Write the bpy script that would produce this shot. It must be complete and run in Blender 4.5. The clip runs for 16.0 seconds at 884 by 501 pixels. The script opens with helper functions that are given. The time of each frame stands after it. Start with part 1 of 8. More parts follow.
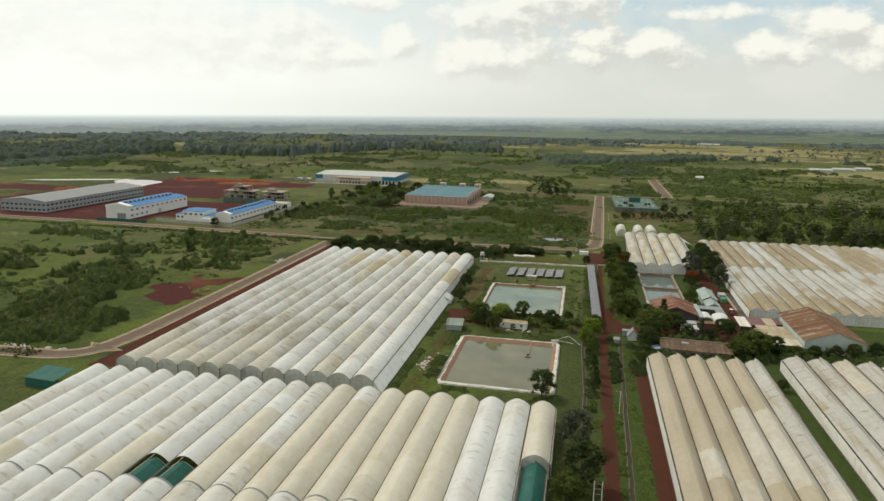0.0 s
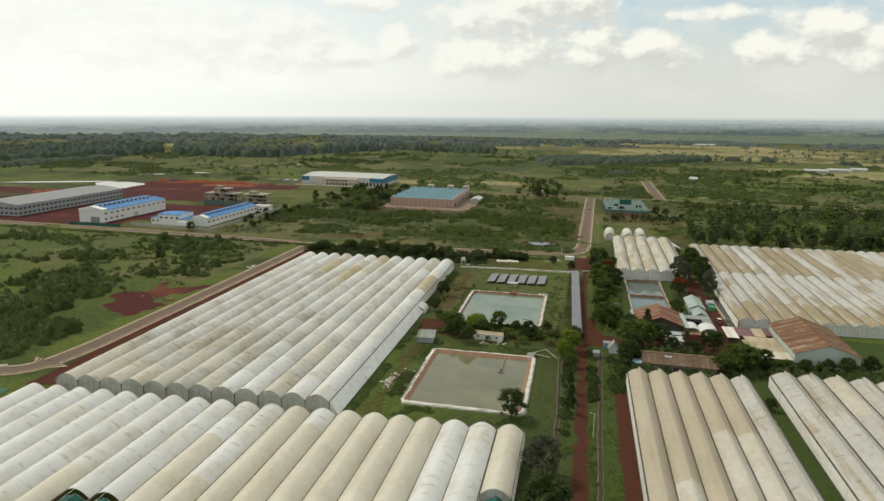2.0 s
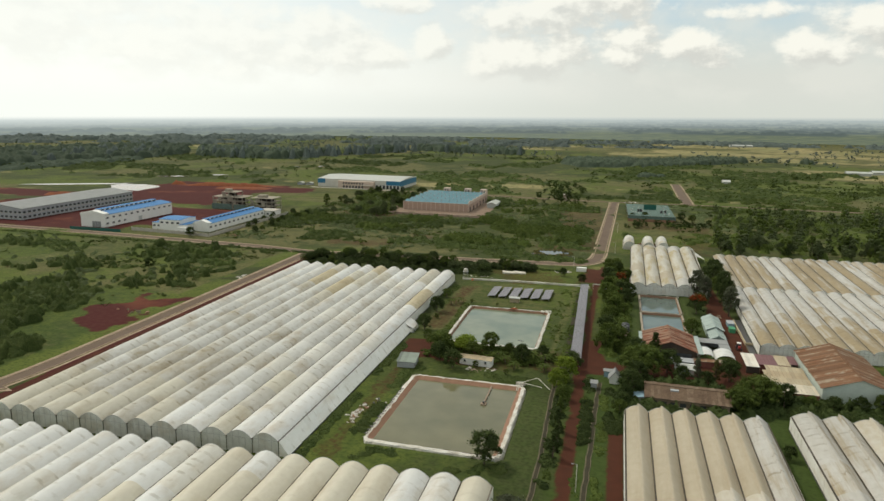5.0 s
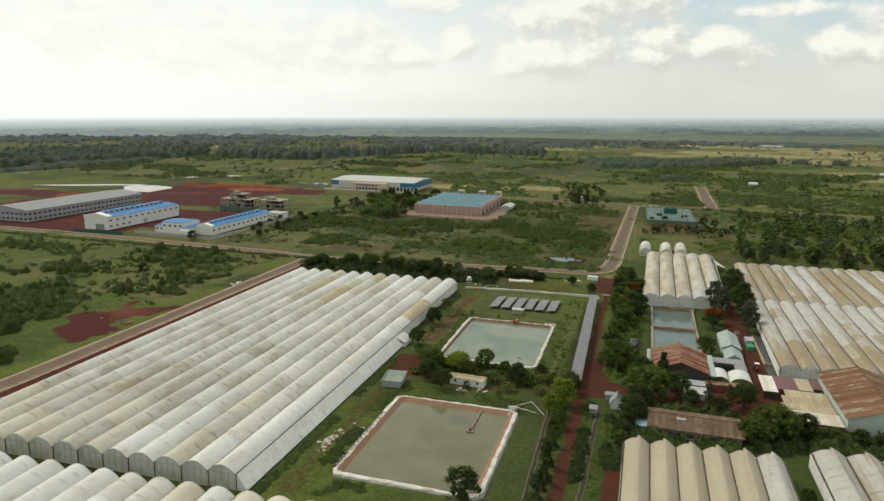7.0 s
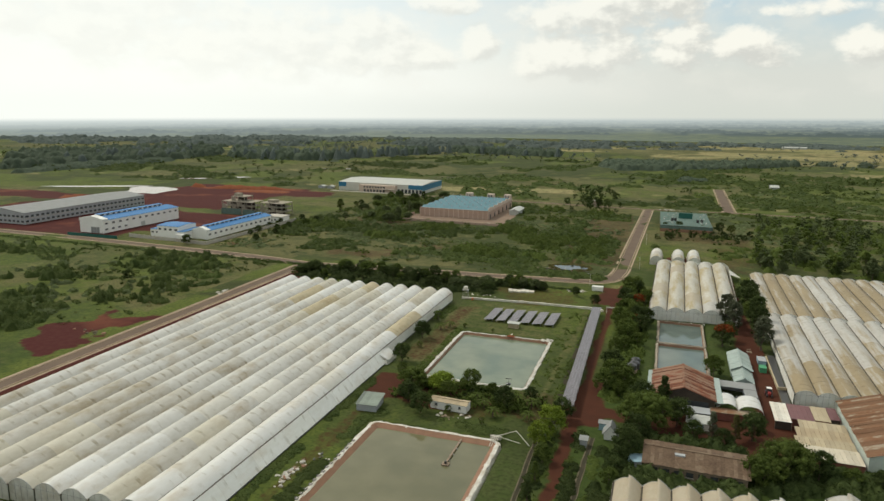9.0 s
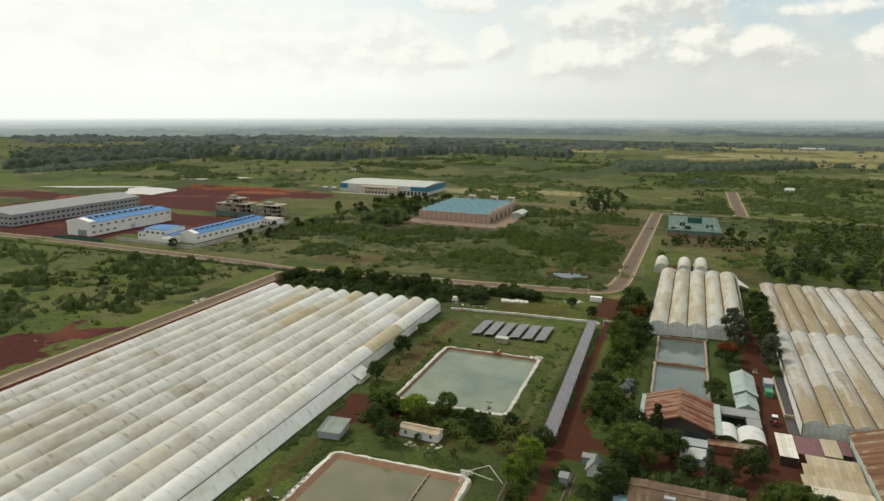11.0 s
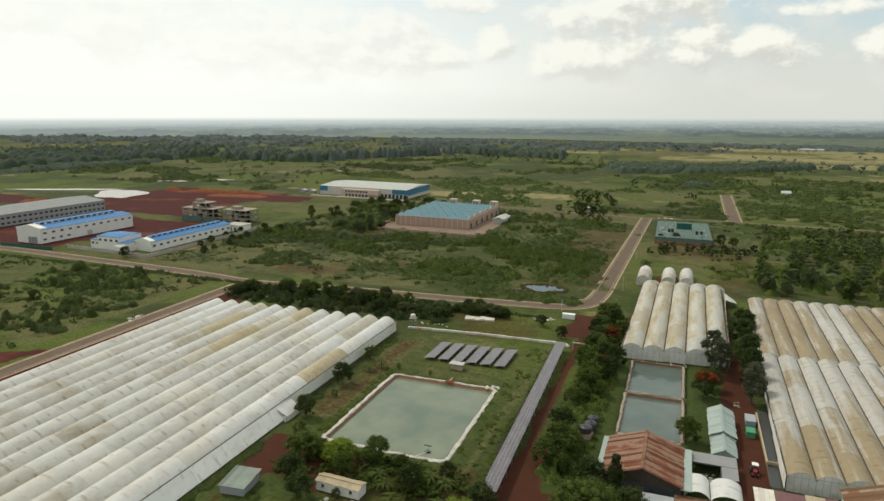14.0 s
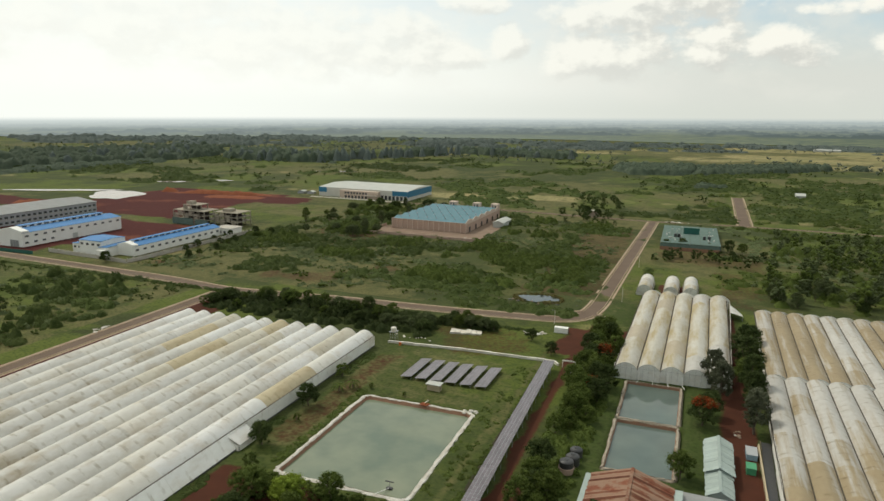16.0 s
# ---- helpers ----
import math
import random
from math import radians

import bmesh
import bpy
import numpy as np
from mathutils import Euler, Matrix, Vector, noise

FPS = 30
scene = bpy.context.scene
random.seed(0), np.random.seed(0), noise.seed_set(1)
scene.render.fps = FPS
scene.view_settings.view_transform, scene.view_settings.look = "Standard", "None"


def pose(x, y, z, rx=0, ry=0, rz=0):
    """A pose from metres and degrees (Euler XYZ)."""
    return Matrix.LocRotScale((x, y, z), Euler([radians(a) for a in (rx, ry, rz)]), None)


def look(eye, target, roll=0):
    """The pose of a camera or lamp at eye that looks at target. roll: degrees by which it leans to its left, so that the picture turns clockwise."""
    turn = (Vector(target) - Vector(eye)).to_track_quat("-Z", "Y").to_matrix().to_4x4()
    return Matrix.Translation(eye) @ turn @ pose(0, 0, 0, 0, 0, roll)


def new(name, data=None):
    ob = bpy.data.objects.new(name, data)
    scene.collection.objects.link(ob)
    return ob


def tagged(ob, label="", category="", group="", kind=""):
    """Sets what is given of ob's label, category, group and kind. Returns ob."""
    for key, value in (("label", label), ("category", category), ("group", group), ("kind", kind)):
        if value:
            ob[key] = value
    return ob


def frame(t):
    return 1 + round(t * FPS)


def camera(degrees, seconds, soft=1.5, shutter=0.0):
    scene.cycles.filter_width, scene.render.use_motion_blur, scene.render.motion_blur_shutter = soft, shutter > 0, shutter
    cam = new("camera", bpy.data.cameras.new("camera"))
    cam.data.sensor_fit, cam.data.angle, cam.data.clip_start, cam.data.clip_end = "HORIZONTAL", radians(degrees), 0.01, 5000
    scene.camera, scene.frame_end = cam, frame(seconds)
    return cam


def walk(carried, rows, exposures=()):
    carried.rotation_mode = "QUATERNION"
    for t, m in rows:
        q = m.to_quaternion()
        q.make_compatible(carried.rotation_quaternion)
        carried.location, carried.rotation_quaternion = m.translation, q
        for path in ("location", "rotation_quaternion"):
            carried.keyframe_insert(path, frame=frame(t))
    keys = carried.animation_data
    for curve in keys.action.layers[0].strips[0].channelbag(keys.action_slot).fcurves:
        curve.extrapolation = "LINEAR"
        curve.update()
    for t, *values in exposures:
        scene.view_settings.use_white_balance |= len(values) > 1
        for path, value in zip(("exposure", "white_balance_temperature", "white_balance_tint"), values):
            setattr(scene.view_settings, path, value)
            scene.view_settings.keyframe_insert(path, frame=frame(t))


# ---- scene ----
cam = camera(65.9, 16.0)
METRES, EYE, TILT, LEAN, TURN = 165.7, 85.0, 0.0, 0.0, 11.6
ROWS = [
    (0.0, 0.0, 0.0, 0.0, 0.25, -11.53, -1.24),
    (0.5, 0.0132, 0.0221, -0.0003, 0.19, -11.52, -1.22),
    (1.0, 0.0281, 0.045, -0.0005, 0.13, -11.51, -1.2),
    (1.5, 0.0442, 0.068, -0.0005, 0.08, -11.49, -1.19),
    (2.0, 0.0615, 0.0911, -0.0004, 0.04, -11.48, -1.18),
    (2.5, 0.0785, 0.115, 0.0003, 0.1, -11.48, -1.17),
    (3.0, 0.0963, 0.139, 0.0009, 0.45, -11.47, -1.15),
    (3.5, 0.1138, 0.1638, 0.0017, 0.94, -11.48, -1.13),
    (4.0, 0.131, 0.1889, 0.0024, 1.59, -11.49, -1.09),
    (4.5, 0.148, 0.2145, 0.0031, 2.24, -11.49, -1.06),
    (5.0, 0.1648, 0.2407, 0.0035, 2.89, -11.49, -1.02),
    (7.5, 0.2438, 0.3769, 0.0054, 5.48, -11.51, -0.93),
    (8.0, 0.2588, 0.4053, 0.0056, 5.92, -11.5, -0.94),
    (8.5, 0.2735, 0.4336, 0.006, 6.36, -11.49, -0.93),
    (9.0, 0.2882, 0.4619, 0.0065, 6.71, -11.49, -0.93),
    (11.5, 0.3593, 0.609, 0.0076, 8.01, -11.52, -0.98),
    (12.0, 0.3733, 0.6381, 0.0082, 8.0, -11.53, -0.99),
    (12.5, 0.3871, 0.667, 0.0089, 7.98, -11.53, -1.01),
    (13.0, 0.4011, 0.6964, 0.0092, 7.96, -11.52, -1.01),
    (13.5, 0.4153, 0.7255, 0.0097, 7.95, -11.52, -1.01),
    (14.0, 0.4291, 0.7549, 0.01, 7.96, -11.52, -1.02),
    (14.5, 0.443, 0.7843, 0.0105, 8.17, -11.53, -1.03),
    (15.0, 0.4567, 0.8138, 0.0106, 8.43, -11.54, -1.05),
    (15.5, 0.4698, 0.8435, 0.011, 8.73, -11.56, -1.06),
    (16.0, 0.4826, 0.8729, 0.0114, 9.07, -11.57, -1.06),
]
walk(cam, [(t, pose(0, 0, EYE, TILT, LEAN, TURN) @ pose(METRES * x, METRES * y, METRES * z, 90 + pitch, roll, yaw)) for t, x, y, z, yaw, pitch, roll in ROWS], exposures=[(0.0, 0.0, 6540, 7), (16.0, 0.0, 6540, 7)])

# ---------- world, sun ----------
SUN_EL, SUN_AZ = 52.0, -66.0     # height, and degrees clockwise from +y
world = bpy.data.worlds.new("world")
scene.world = world
world.use_nodes = True
wn, wl = world.node_tree.nodes, world.node_tree.links
bg = wn["Background"]


def wnode(kind, **vals):
    n = wn.new(kind)
    for k, v in vals.items():
        n.inputs[int(k[1:])].default_value = v
    return n


def wmath(op, a, b=None, c=None, clamp=False):
    n = wn.new("ShaderNodeMath")
    n.operation, n.use_clamp = op, clamp
    for i, v in enumerate((a, b, c)):
        if v is None:
            continue
        if isinstance(v, (int, float)):
            n.inputs[i].default_value = v
        else:
            wl.new(v, n.inputs[i])
    return n.outputs[0]


def wmix(fac, a, b):
    n = wn.new("ShaderNodeMix")
    n.data_type = "RGBA"
    for key, v in (("Factor", fac), ("A", a), ("B", b)):
        if isinstance(v, (int, float)):
            n.inputs[key].default_value = v
        elif isinstance(v, tuple):
            n.inputs[key].default_value = (*v, 1)
        else:
            wl.new(v, n.inputs[key])
    return n.outputs["Result"]


def wramp(v, lo, hi):
    n = wn.new("ShaderNodeMapRange")
    n.interpolation_type = "SMOOTHSTEP"
    n.inputs["From Min"].default_value, n.inputs["From Max"].default_value = lo, hi
    wl.new(v, n.inputs[0])
    return n.outputs[0]


# blue sky, paler to the horizon and towards the sun, with cumulus banks
sky = wn.new("ShaderNodeTexSky")
sky.sky_type, sky.sun_disc = "NISHITA", False
sky.sun_elevation, sky.sun_rotation = radians(SUN_EL), radians(SUN_AZ)
way = wn.new("ShaderNodeTexCoord").outputs["Generated"]
sep = wn.new("ShaderNodeSeparateXYZ")
wl.new(way, sep.inputs[0])
el = wmath("MULTIPLY", wmath("ARCSINE", sep.outputs[2]), 57.2958)
az = wmath("MULTIPLY", wmath("ARCTAN2", sep.outputs[0], sep.outputs[1]), 57.2958)
scaled = wn.new("ShaderNodeVectorMath")
scaled.operation = "SCALE"
scaled.inputs["Scale"].default_value = 0.10
wl.new(sky.outputs[0], scaled.inputs[0])
blue = wmix(0.62, scaled.outputs[0], (0.68, 0.80, 0.83))
glow = wmath("MULTIPLY", wramp(az, 6.0, -42.0), wramp(az, -170.0, -90.0))
haze = wmix(glow, (0.715, 0.725, 0.675), (1.02, 1.03, 0.97))
low = wmix(glow, (0.70, 0.72, 0.665), (0.98, 1.0, 0.95))
base = wmix(wramp(el, 2.5, 8.5), haze, blue)
base = wmix(wmath("MULTIPLY", glow, 0.8), base, (1.02, 1.03, 0.98))
co = wn.new("ShaderNodeCombineXYZ")
wl.new(wmath("MULTIPLY", az, 0.24), co.inputs[0])
wl.new(wmath("MULTIPLY", el, 0.36), co.inputs[1])


def cloud_noise(shift, scale=1.0, detail=7.0):
    add = wn.new("ShaderNodeVectorMath")
    add.operation = "ADD"
    add.inputs[1].default_value = shift
    wl.new(co.outputs[0], add.inputs[0])
    n = wn.new("ShaderNodeTexNoise")
    n.inputs["Scale"].default_value, n.inputs["Detail"].default_value, n.inputs["Roughness"].default_value = scale, detail, 0.56
    wl.new(add.outputs[0], n.inputs["Vector"])
    return n.outputs[0]


BANKS = ((-33.0, 5.0, 9.0, 3.0), (-24.5, 5.6, 4.2, 2.2), (-21.0, 4.6, 3.4, 1.8), (-18.9, 8.4, 2.6, 0.9), (-15.4, 5.2, 2.0, 1.5), (-8.0, 7.4, 4.6, 1.5), (-2.5, 8.4, 5.0, 1.7), (-7.5, 4.4, 5.6, 1.9),
         (0.2, 5.2, 3.0, 1.7), (4.6, 5.0, 3.2, 1.5), (9.0, 7.7, 2.6, 0.7), (13.2, 5.0, 2.6, 1.3), (16.6, 6.1, 3.6, 1.7), (20.5, 5.2, 4.0, 2.2), (-43.0, 6.0, 7.0, 3.0), (31.0, 6.5, 8.0, 3.0), (-58.0, 7.0, 10.0, 3.5))


def thickness(da, de, noise):
    """How deep the cloud is at a bearing and height, moved by da and de degrees."""
    a_, e_, bank = wmath("ADD", az, da), wmath("ADD", el, de), None
    for ca, ce, wide, tall in BANKS:
        dx, dy = wmath("DIVIDE", wmath("SUBTRACT", a_, ca), wide), wmath("DIVIDE", wmath("SUBTRACT", e_, ce), tall)
        d = wmath("SUBTRACT", 1.0, wmath("ADD", wmath("MULTIPLY", dx, dx), wmath("MULTIPLY", dy, dy)))
        bank = d if bank is None else wmath("SMOOTH_MAX", bank, d, 0.12)
    return wmath("ADD", wmath("MULTIPLY", wmath("MAXIMUM", bank, -1.2), 0.19), noise)


deep = thickness(0.0, 0.0, cloud_noise((0, 0, 0), 1.15, 9.0))
sunward = thickness(-0.7, 0.8, cloud_noise((-0.168, 0.288, 0), 1.15, 7.0))
high = wmath("ADD", wmath("MULTIPLY", wramp(el, 10.0, 22.0), 0.22), deep)
cover = wmath("MULTIPLY", wramp(high, 0.40, 0.62), wramp(el, -0.5, 4.2))
cover = wmath("MULTIPLY", cover, wmath("SUBTRACT", 1.0, wmath("MULTIPLY", glow, 0.35)))
shade = wramp(wmath("SUBTRACT", deep, sunward), -0.13, 0.13)
cloud = wmix(shade, (0.68, 0.68, 0.64), (0.965, 0.945, 0.865))
cloud = wmix(wmath("MULTIPLY", glow, 0.75), cloud, (1.0, 1.0, 0.94))
base = wmix(wmath("MULTIPLY", wramp(cloud_noise((7.0, 3.0, 0), 0.8, 5.0), 0.40, 0.66), 0.5), base, wmix(glow, (0.80, 0.795, 0.735), (1.0, 1.0, 0.95)))
full = wmix(cover, base, cloud)
full = wmix(wramp(el, 2.2, 0.0), full, low)
wl.new(full, bg.inputs["Color"])
bg.inputs["Strength"].default_value = 1.0

sun = new("sun", bpy.data.lights.new("sun", "SUN"))
sun.data.energy, sun.data.angle, sun.data.color = 1.95, radians(6.0), (1.0, 0.95, 0.85)
_az, _el = radians(SUN_AZ), radians(SUN_EL)
SUN_DIR = Vector((math.sin(_az) * math.cos(_el), math.cos(_az) * math.cos(_el), math.sin(_el)))
sun.matrix_world = look(SUN_DIR * 100, (0, 0, 0))
scene.view_settings.exposure = 0.0


# ---------- materials ----------
def material(name, colour, other=None, rough=0.8, scale=0.5, fine=8.0, amount=0.5, bump=0.1, metal=0.0, vary=0.0, stretch=(1, 1, 1), spec=0.4):
    """A procedural surface: two colours mixed by coarse and fine noise, with relief and a shift from piece to piece."""
    m = bpy.data.materials.new(name)
    m.use_nodes = True
    n, l = m.node_tree.nodes, m.node_tree.links
    b = n["Principled BSDF"]
    b.inputs["Roughness"].default_value, b.inputs["Metallic"].default_value = rough, metal
    b.inputs["Specular IOR Level"].default_value = spec
    other = other or tuple(c * 0.6 for c in colour)
    co = n.new("ShaderNodeNewGeometry")
    mp = n.new("ShaderNodeMapping")
    mp.inputs["Scale"].default_value = stretch
    l.new(co.outputs["Position"], mp.inputs["Vector"])
    a, f = n.new("ShaderNodeTexNoise"), n.new("ShaderNodeTexNoise")
    for q, s in ((a, scale), (f, fine)):
        q.inputs["Scale"].default_value, q.inputs["Detail"].default_value = s, 5
        l.new(mp.outputs[0], q.inputs["Vector"])
    mixf = n.new("ShaderNodeMath")
    mixf.operation = "MULTIPLY_ADD"
    mixf.inputs[1].default_value = 0.45
    l.new(f.outputs[0], mixf.inputs[0])
    half = n.new("ShaderNodeMath")
    half.operation = "MULTIPLY"
    half.inputs[1].default_value = 0.55
    l.new(a.outputs[0], half.inputs[0])
    l.new(half.outputs[0], mixf.inputs[2])
    ramp = n.new("ShaderNodeMapRange")
    ramp.inputs["From Min"].default_value, ramp.inputs["From Max"].default_value = 0.36, 0.64
    ramp.inputs["To Max"].default_value = amount
    l.new(mixf.outputs[0], ramp.inputs[0])
    mix = n.new("ShaderNodeMix")
    mix.data_type = "RGBA"
    mix.inputs["A"].default_value, mix.inputs["B"].default_value = (*colour, 1), (*other, 1)
    l.new(ramp.outputs[0], mix.inputs["Factor"])
    out = mix.outputs["Result"]
    if vary:
        info, hsv = n.new("ShaderNodeObjectInfo"), n.new("ShaderNodeHueSaturation")
        r = n.new("ShaderNodeMapRange")
        r.inputs["To Min"].default_value, r.inputs["To Max"].default_value = 1 - vary, 1 + vary
        l.new(info.outputs["Random"], r.inputs[0])
        l.new(r.outputs[0], hsv.inputs["Value"])
        l.new(out, hsv.inputs["Color"])
        out = hsv.outputs[0]
    l.new(out, b.inputs["Base Color"])
    if bump:
        bp = n.new("ShaderNodeBump")
        bp.inputs["Strength"].default_value, bp.inputs["Distance"].default_value = bump, 0.05
        l.new(f.outputs[0], bp.inputs["Height"])
        l.new(bp.outputs[0], b.inputs["Normal"])
    return m


def weathered(m, other, share=0.35, depth=0.75):
    """Some sheets of a roof, and long patches on all of them, have the other colour."""
    n, l = m.node_tree.nodes, m.node_tree.links
    b = n["Principled BSDF"]
    info, geo = n.new("ShaderNodeObjectInfo"), n["Geometry"]
    q, a, r, mx = n.new("ShaderNodeTexNoise"), n.new("ShaderNodeMath"), n.new("ShaderNodeMapRange"), n.new("ShaderNodeMix")
    q.inputs["Scale"].default_value, q.inputs["Detail"].default_value, q.inputs["Roughness"].default_value = 0.28, 6, 0.65
    l.new(geo.outputs["Position"], q.inputs["Vector"])
    a.operation = "MULTIPLY_ADD"
    a.inputs[1].default_value = 0.42
    l.new(info.outputs["Random"], a.inputs[0])
    l.new(q.outputs[0], a.inputs[2])
    r.inputs["From Min"].default_value, r.inputs["From Max"].default_value, r.inputs["To Max"].default_value = 0.92 - share * 0.5, 1.02 - share * 0.5, depth
    l.new(a.outputs[0], r.inputs[0])
    mx.data_type = "RGBA"
    mx.inputs["B"].default_value = (*other, 1)
    l.new(b.inputs["Base Color"].links[0].from_socket, mx.inputs["A"])
    l.new(r.outputs[0], mx.inputs["Factor"])
    l.new(mx.outputs["Result"], b.inputs["Base Color"])
    return m


def leaf_material(name, dark, light, spread=0.24):
    m = material(name, dark, light, rough=0.75, scale=0.16, fine=2.5, amount=1.0, bump=0, vary=0.15, spec=0.06)
    n, l = m.node_tree.nodes, m.node_tree.links
    b = n["Principled BSDF"]
    src = b.inputs["Base Color"].links[0].from_socket
    isl, hsv, r = n.new("ShaderNodeNewGeometry"), n.new("ShaderNodeHueSaturation"), n.new("ShaderNodeMapRange")
    r.inputs["To Min"].default_value, r.inputs["To Max"].default_value = 1 - spread, 1 + spread
    l.new(isl.outputs["Random Per Island"], r.inputs[0])
    l.new(r.outputs[0], hsv.inputs["Value"])
    l.new(src, hsv.inputs["Color"])
    l.new(hsv.outputs[0], b.inputs["Base Color"])
    t, mx = n.new("ShaderNodeBsdfTranslucent"), n.new("ShaderNodeMixShader")
    mx.inputs[0].default_value = 0.38
    l.new(hsv.outputs[0], t.inputs["Color"])
    l.new(b.outputs[0], mx.inputs[1])
    l.new(t.outputs[0], mx.inputs[2])
    l.new(mx.outputs[0], n["Material Output"].inputs["Surface"])
    return m


def film_material(name, colour, other, glow=0.24, stain=0.5, lo=0.50, tint=(0.68, 0.57, 0.42), dash=0.55, run=(0.75, 0.38, 1.0)):
    """Greenhouse film: half-clear plastic that lets light through, with dust streaks and painted hoop shading."""
    m = material(name, colour, other, 0.5, 0.10, 0.8, 0.85, 0.2, vary=0.04, stretch=(1, 0.55, 1), spec=0.3)
    n, l = m.node_tree.nodes, m.node_tree.links
    b = n["Principled BSDF"]
    mp, q, r, st = n.new("ShaderNodeMapping"), n.new("ShaderNodeTexNoise"), n.new("ShaderNodeMapRange"), n.new("ShaderNodeMix")
    mp.inputs["Scale"].default_value = run
    l.new(n["Geometry"].outputs["Position"], mp.inputs["Vector"])
    l.new(mp.outputs[0], q.inputs["Vector"])
    q.inputs["Scale"].default_value, q.inputs["Detail"].default_value, q.inputs["Roughness"].default_value = 0.22, 6, 0.62
    r.inputs["From Min"].default_value, r.inputs["From Max"].default_value, r.inputs["To Max"].default_value = lo, lo + 0.2, stain
    l.new(q.outputs[0], r.inputs[0])
    st.data_type, st.blend_type = "RGBA", "MULTIPLY"
    st.inputs["B"].default_value = (*tint, 1)
    l.new(r.outputs[0], st.inputs["Factor"])
    l.new(b.inputs["Base Color"].links[0].from_socket, st.inputs["A"])
    # dust and hoop shade painted where film meets hoops, broken off along the bay
    sx = n.new("ShaderNodeSeparateXYZ")
    l.new(n["Geometry"].outputs["Position"], sx.inputs[0])

    def calc(op, a, v=0.0):
        c = n.new("ShaderNodeMath")
        c.operation = op
        l.new(a, c.inputs[0])
        if isinstance(v, float):
            c.inputs[1].default_value = v
        else:
            l.new(v, c.inputs[1])
        return c.outputs[0]

    own = n.new("ShaderNodeObjectInfo")
    line = calc("LESS_THAN", calc("FRACT", calc("ADD", calc("MULTIPLY", sx.outputs[1], 1 / 3.5), own.outputs["Random"])), 0.26)
    wisp, gate = n.new("ShaderNodeTexNoise"), n.new("ShaderNodeMapRange")
    wisp.inputs["Scale"].default_value, wisp.inputs["Detail"].default_value = 0.42, 5
    l.new(n["Geometry"].outputs["Position"], wisp.inputs["Vector"])
    gate.inputs["From Min"].default_value, gate.inputs["From Max"].default_value, gate.inputs["To Max"].default_value = 0.50, 0.66, dash
    l.new(wisp.outputs[0], gate.inputs[0])
    du = n.new("ShaderNodeMix")
    du.data_type, du.blend_type = "RGBA", "MULTIPLY"
    du.inputs["B"].default_value = (0.62, 0.58, 0.50, 1)
    l.new(calc("MULTIPLY", line, gate.outputs[0]), du.inputs["Factor"])
    l.new(st.outputs["Result"], du.inputs["A"])
    l.new(du.outputs["Result"], b.inputs["Base Color"])
    t, mx = n.new("ShaderNodeBsdfTranslucent"), n.new("ShaderNodeMixShader")
    mx.inputs[0].default_value = glow
    l.new(b.inputs["Base Color"].links[0].from_socket, t.inputs["Color"])
    l.new(b.outputs[0], mx.inputs[1])
    l.new(t.outputs[0], mx.inputs[2])
    l.new(mx.outputs[0], n["Material Output"].inputs["Surface"])
    return m


FILM = {
    "w": film_material("film_white", (0.77, 0.755, 0.715), (0.68, 0.66, 0.61)),
    "g": film_material("film_grey", (0.68, 0.66, 0.61), (0.56, 0.535, 0.475), stain=0.7, dash=0.75),
    "k": film_material("film_grimy", (0.60, 0.57, 0.505), (0.49, 0.455, 0.385), stain=0.85, lo=0.46, tint=(0.72, 0.64, 0.50), dash=0.9),
    "p": film_material("film_pale", (0.735, 0.705, 0.635), (0.645, 0.61, 0.53), dash=0.65),
    "q": film_material("film_aged", (0.64, 0.595, 0.49), (0.55, 0.505, 0.40), dash=0.7),
    "y": film_material("film_yellowed", (0.56, 0.475, 0.31), (0.46, 0.38, 0.24)),
    "c": film_material("film_cream", (0.70, 0.645, 0.52), (0.62, 0.56, 0.44), stain=0.3, dash=0.15),
    "b": film_material("film_beige", (0.53, 0.455, 0.335), (0.46, 0.385, 0.27), stain=0.35, dash=0.12, run=(0.9, 0.12, 1.0)),
    **{key: film_material(name, (0.575, 0.55, 0.50), (0.485, 0.45, 0.39), stain=1.0, lo=lo, tint=(0.66, 0.54, 0.35), dash=0.7, run=(1.8, 0.13, 1.0))
       for key, name, lo in (("d", "film_dusty", 0.27), ("z", "film_soiled", 0.33), ("s", "film_streaked", 0.41), ("v", "film_dull_white", 0.52))},
    "x": film_material("film_bleached", (0.63, 0.59, 0.51), (0.53, 0.455, 0.335), stain=0.4, dash=0.1, run=(1.0, 0.3, 1.0)),
    "t": film_material("film_tan", (0.36, 0.29, 0.17), (0.27, 0.21, 0.115), run=(1.0, 0.12, 1.0)),
    "m": film_material("film_mottled", (0.62, 0.59, 0.52), (0.53, 0.485, 0.385), stain=0.95, lo=0.44, tint=(0.74, 0.62, 0.37), dash=0.08, run=(1.2, 0.18, 1.0)),
    "n": film_material("net_green", (0.03, 0.15, 0.115), (0.02, 0.10, 0.08)),
}
M_GABLE = film_material("gable_film", (0.66, 0.65, 0.59), (0.50, 0.49, 0.43), 0.10, stain=0.6)
M_CLEARGABLE = film_material("pale_gable_film", (0.80, 0.79, 0.74), (0.64, 0.63, 0.56), 0.10)
M_WALLFILM = film_material("wall_film", (0.90, 0.875, 0.81), (0.80, 0.77, 0.69), 0.10, stain=0.4)
M_SKIRT = material("dark_base_sheeting", (0.10, 0.095, 0.085), (0.06, 0.055, 0.05), 0.7, 0.6, 3, 0.8, 0.2)
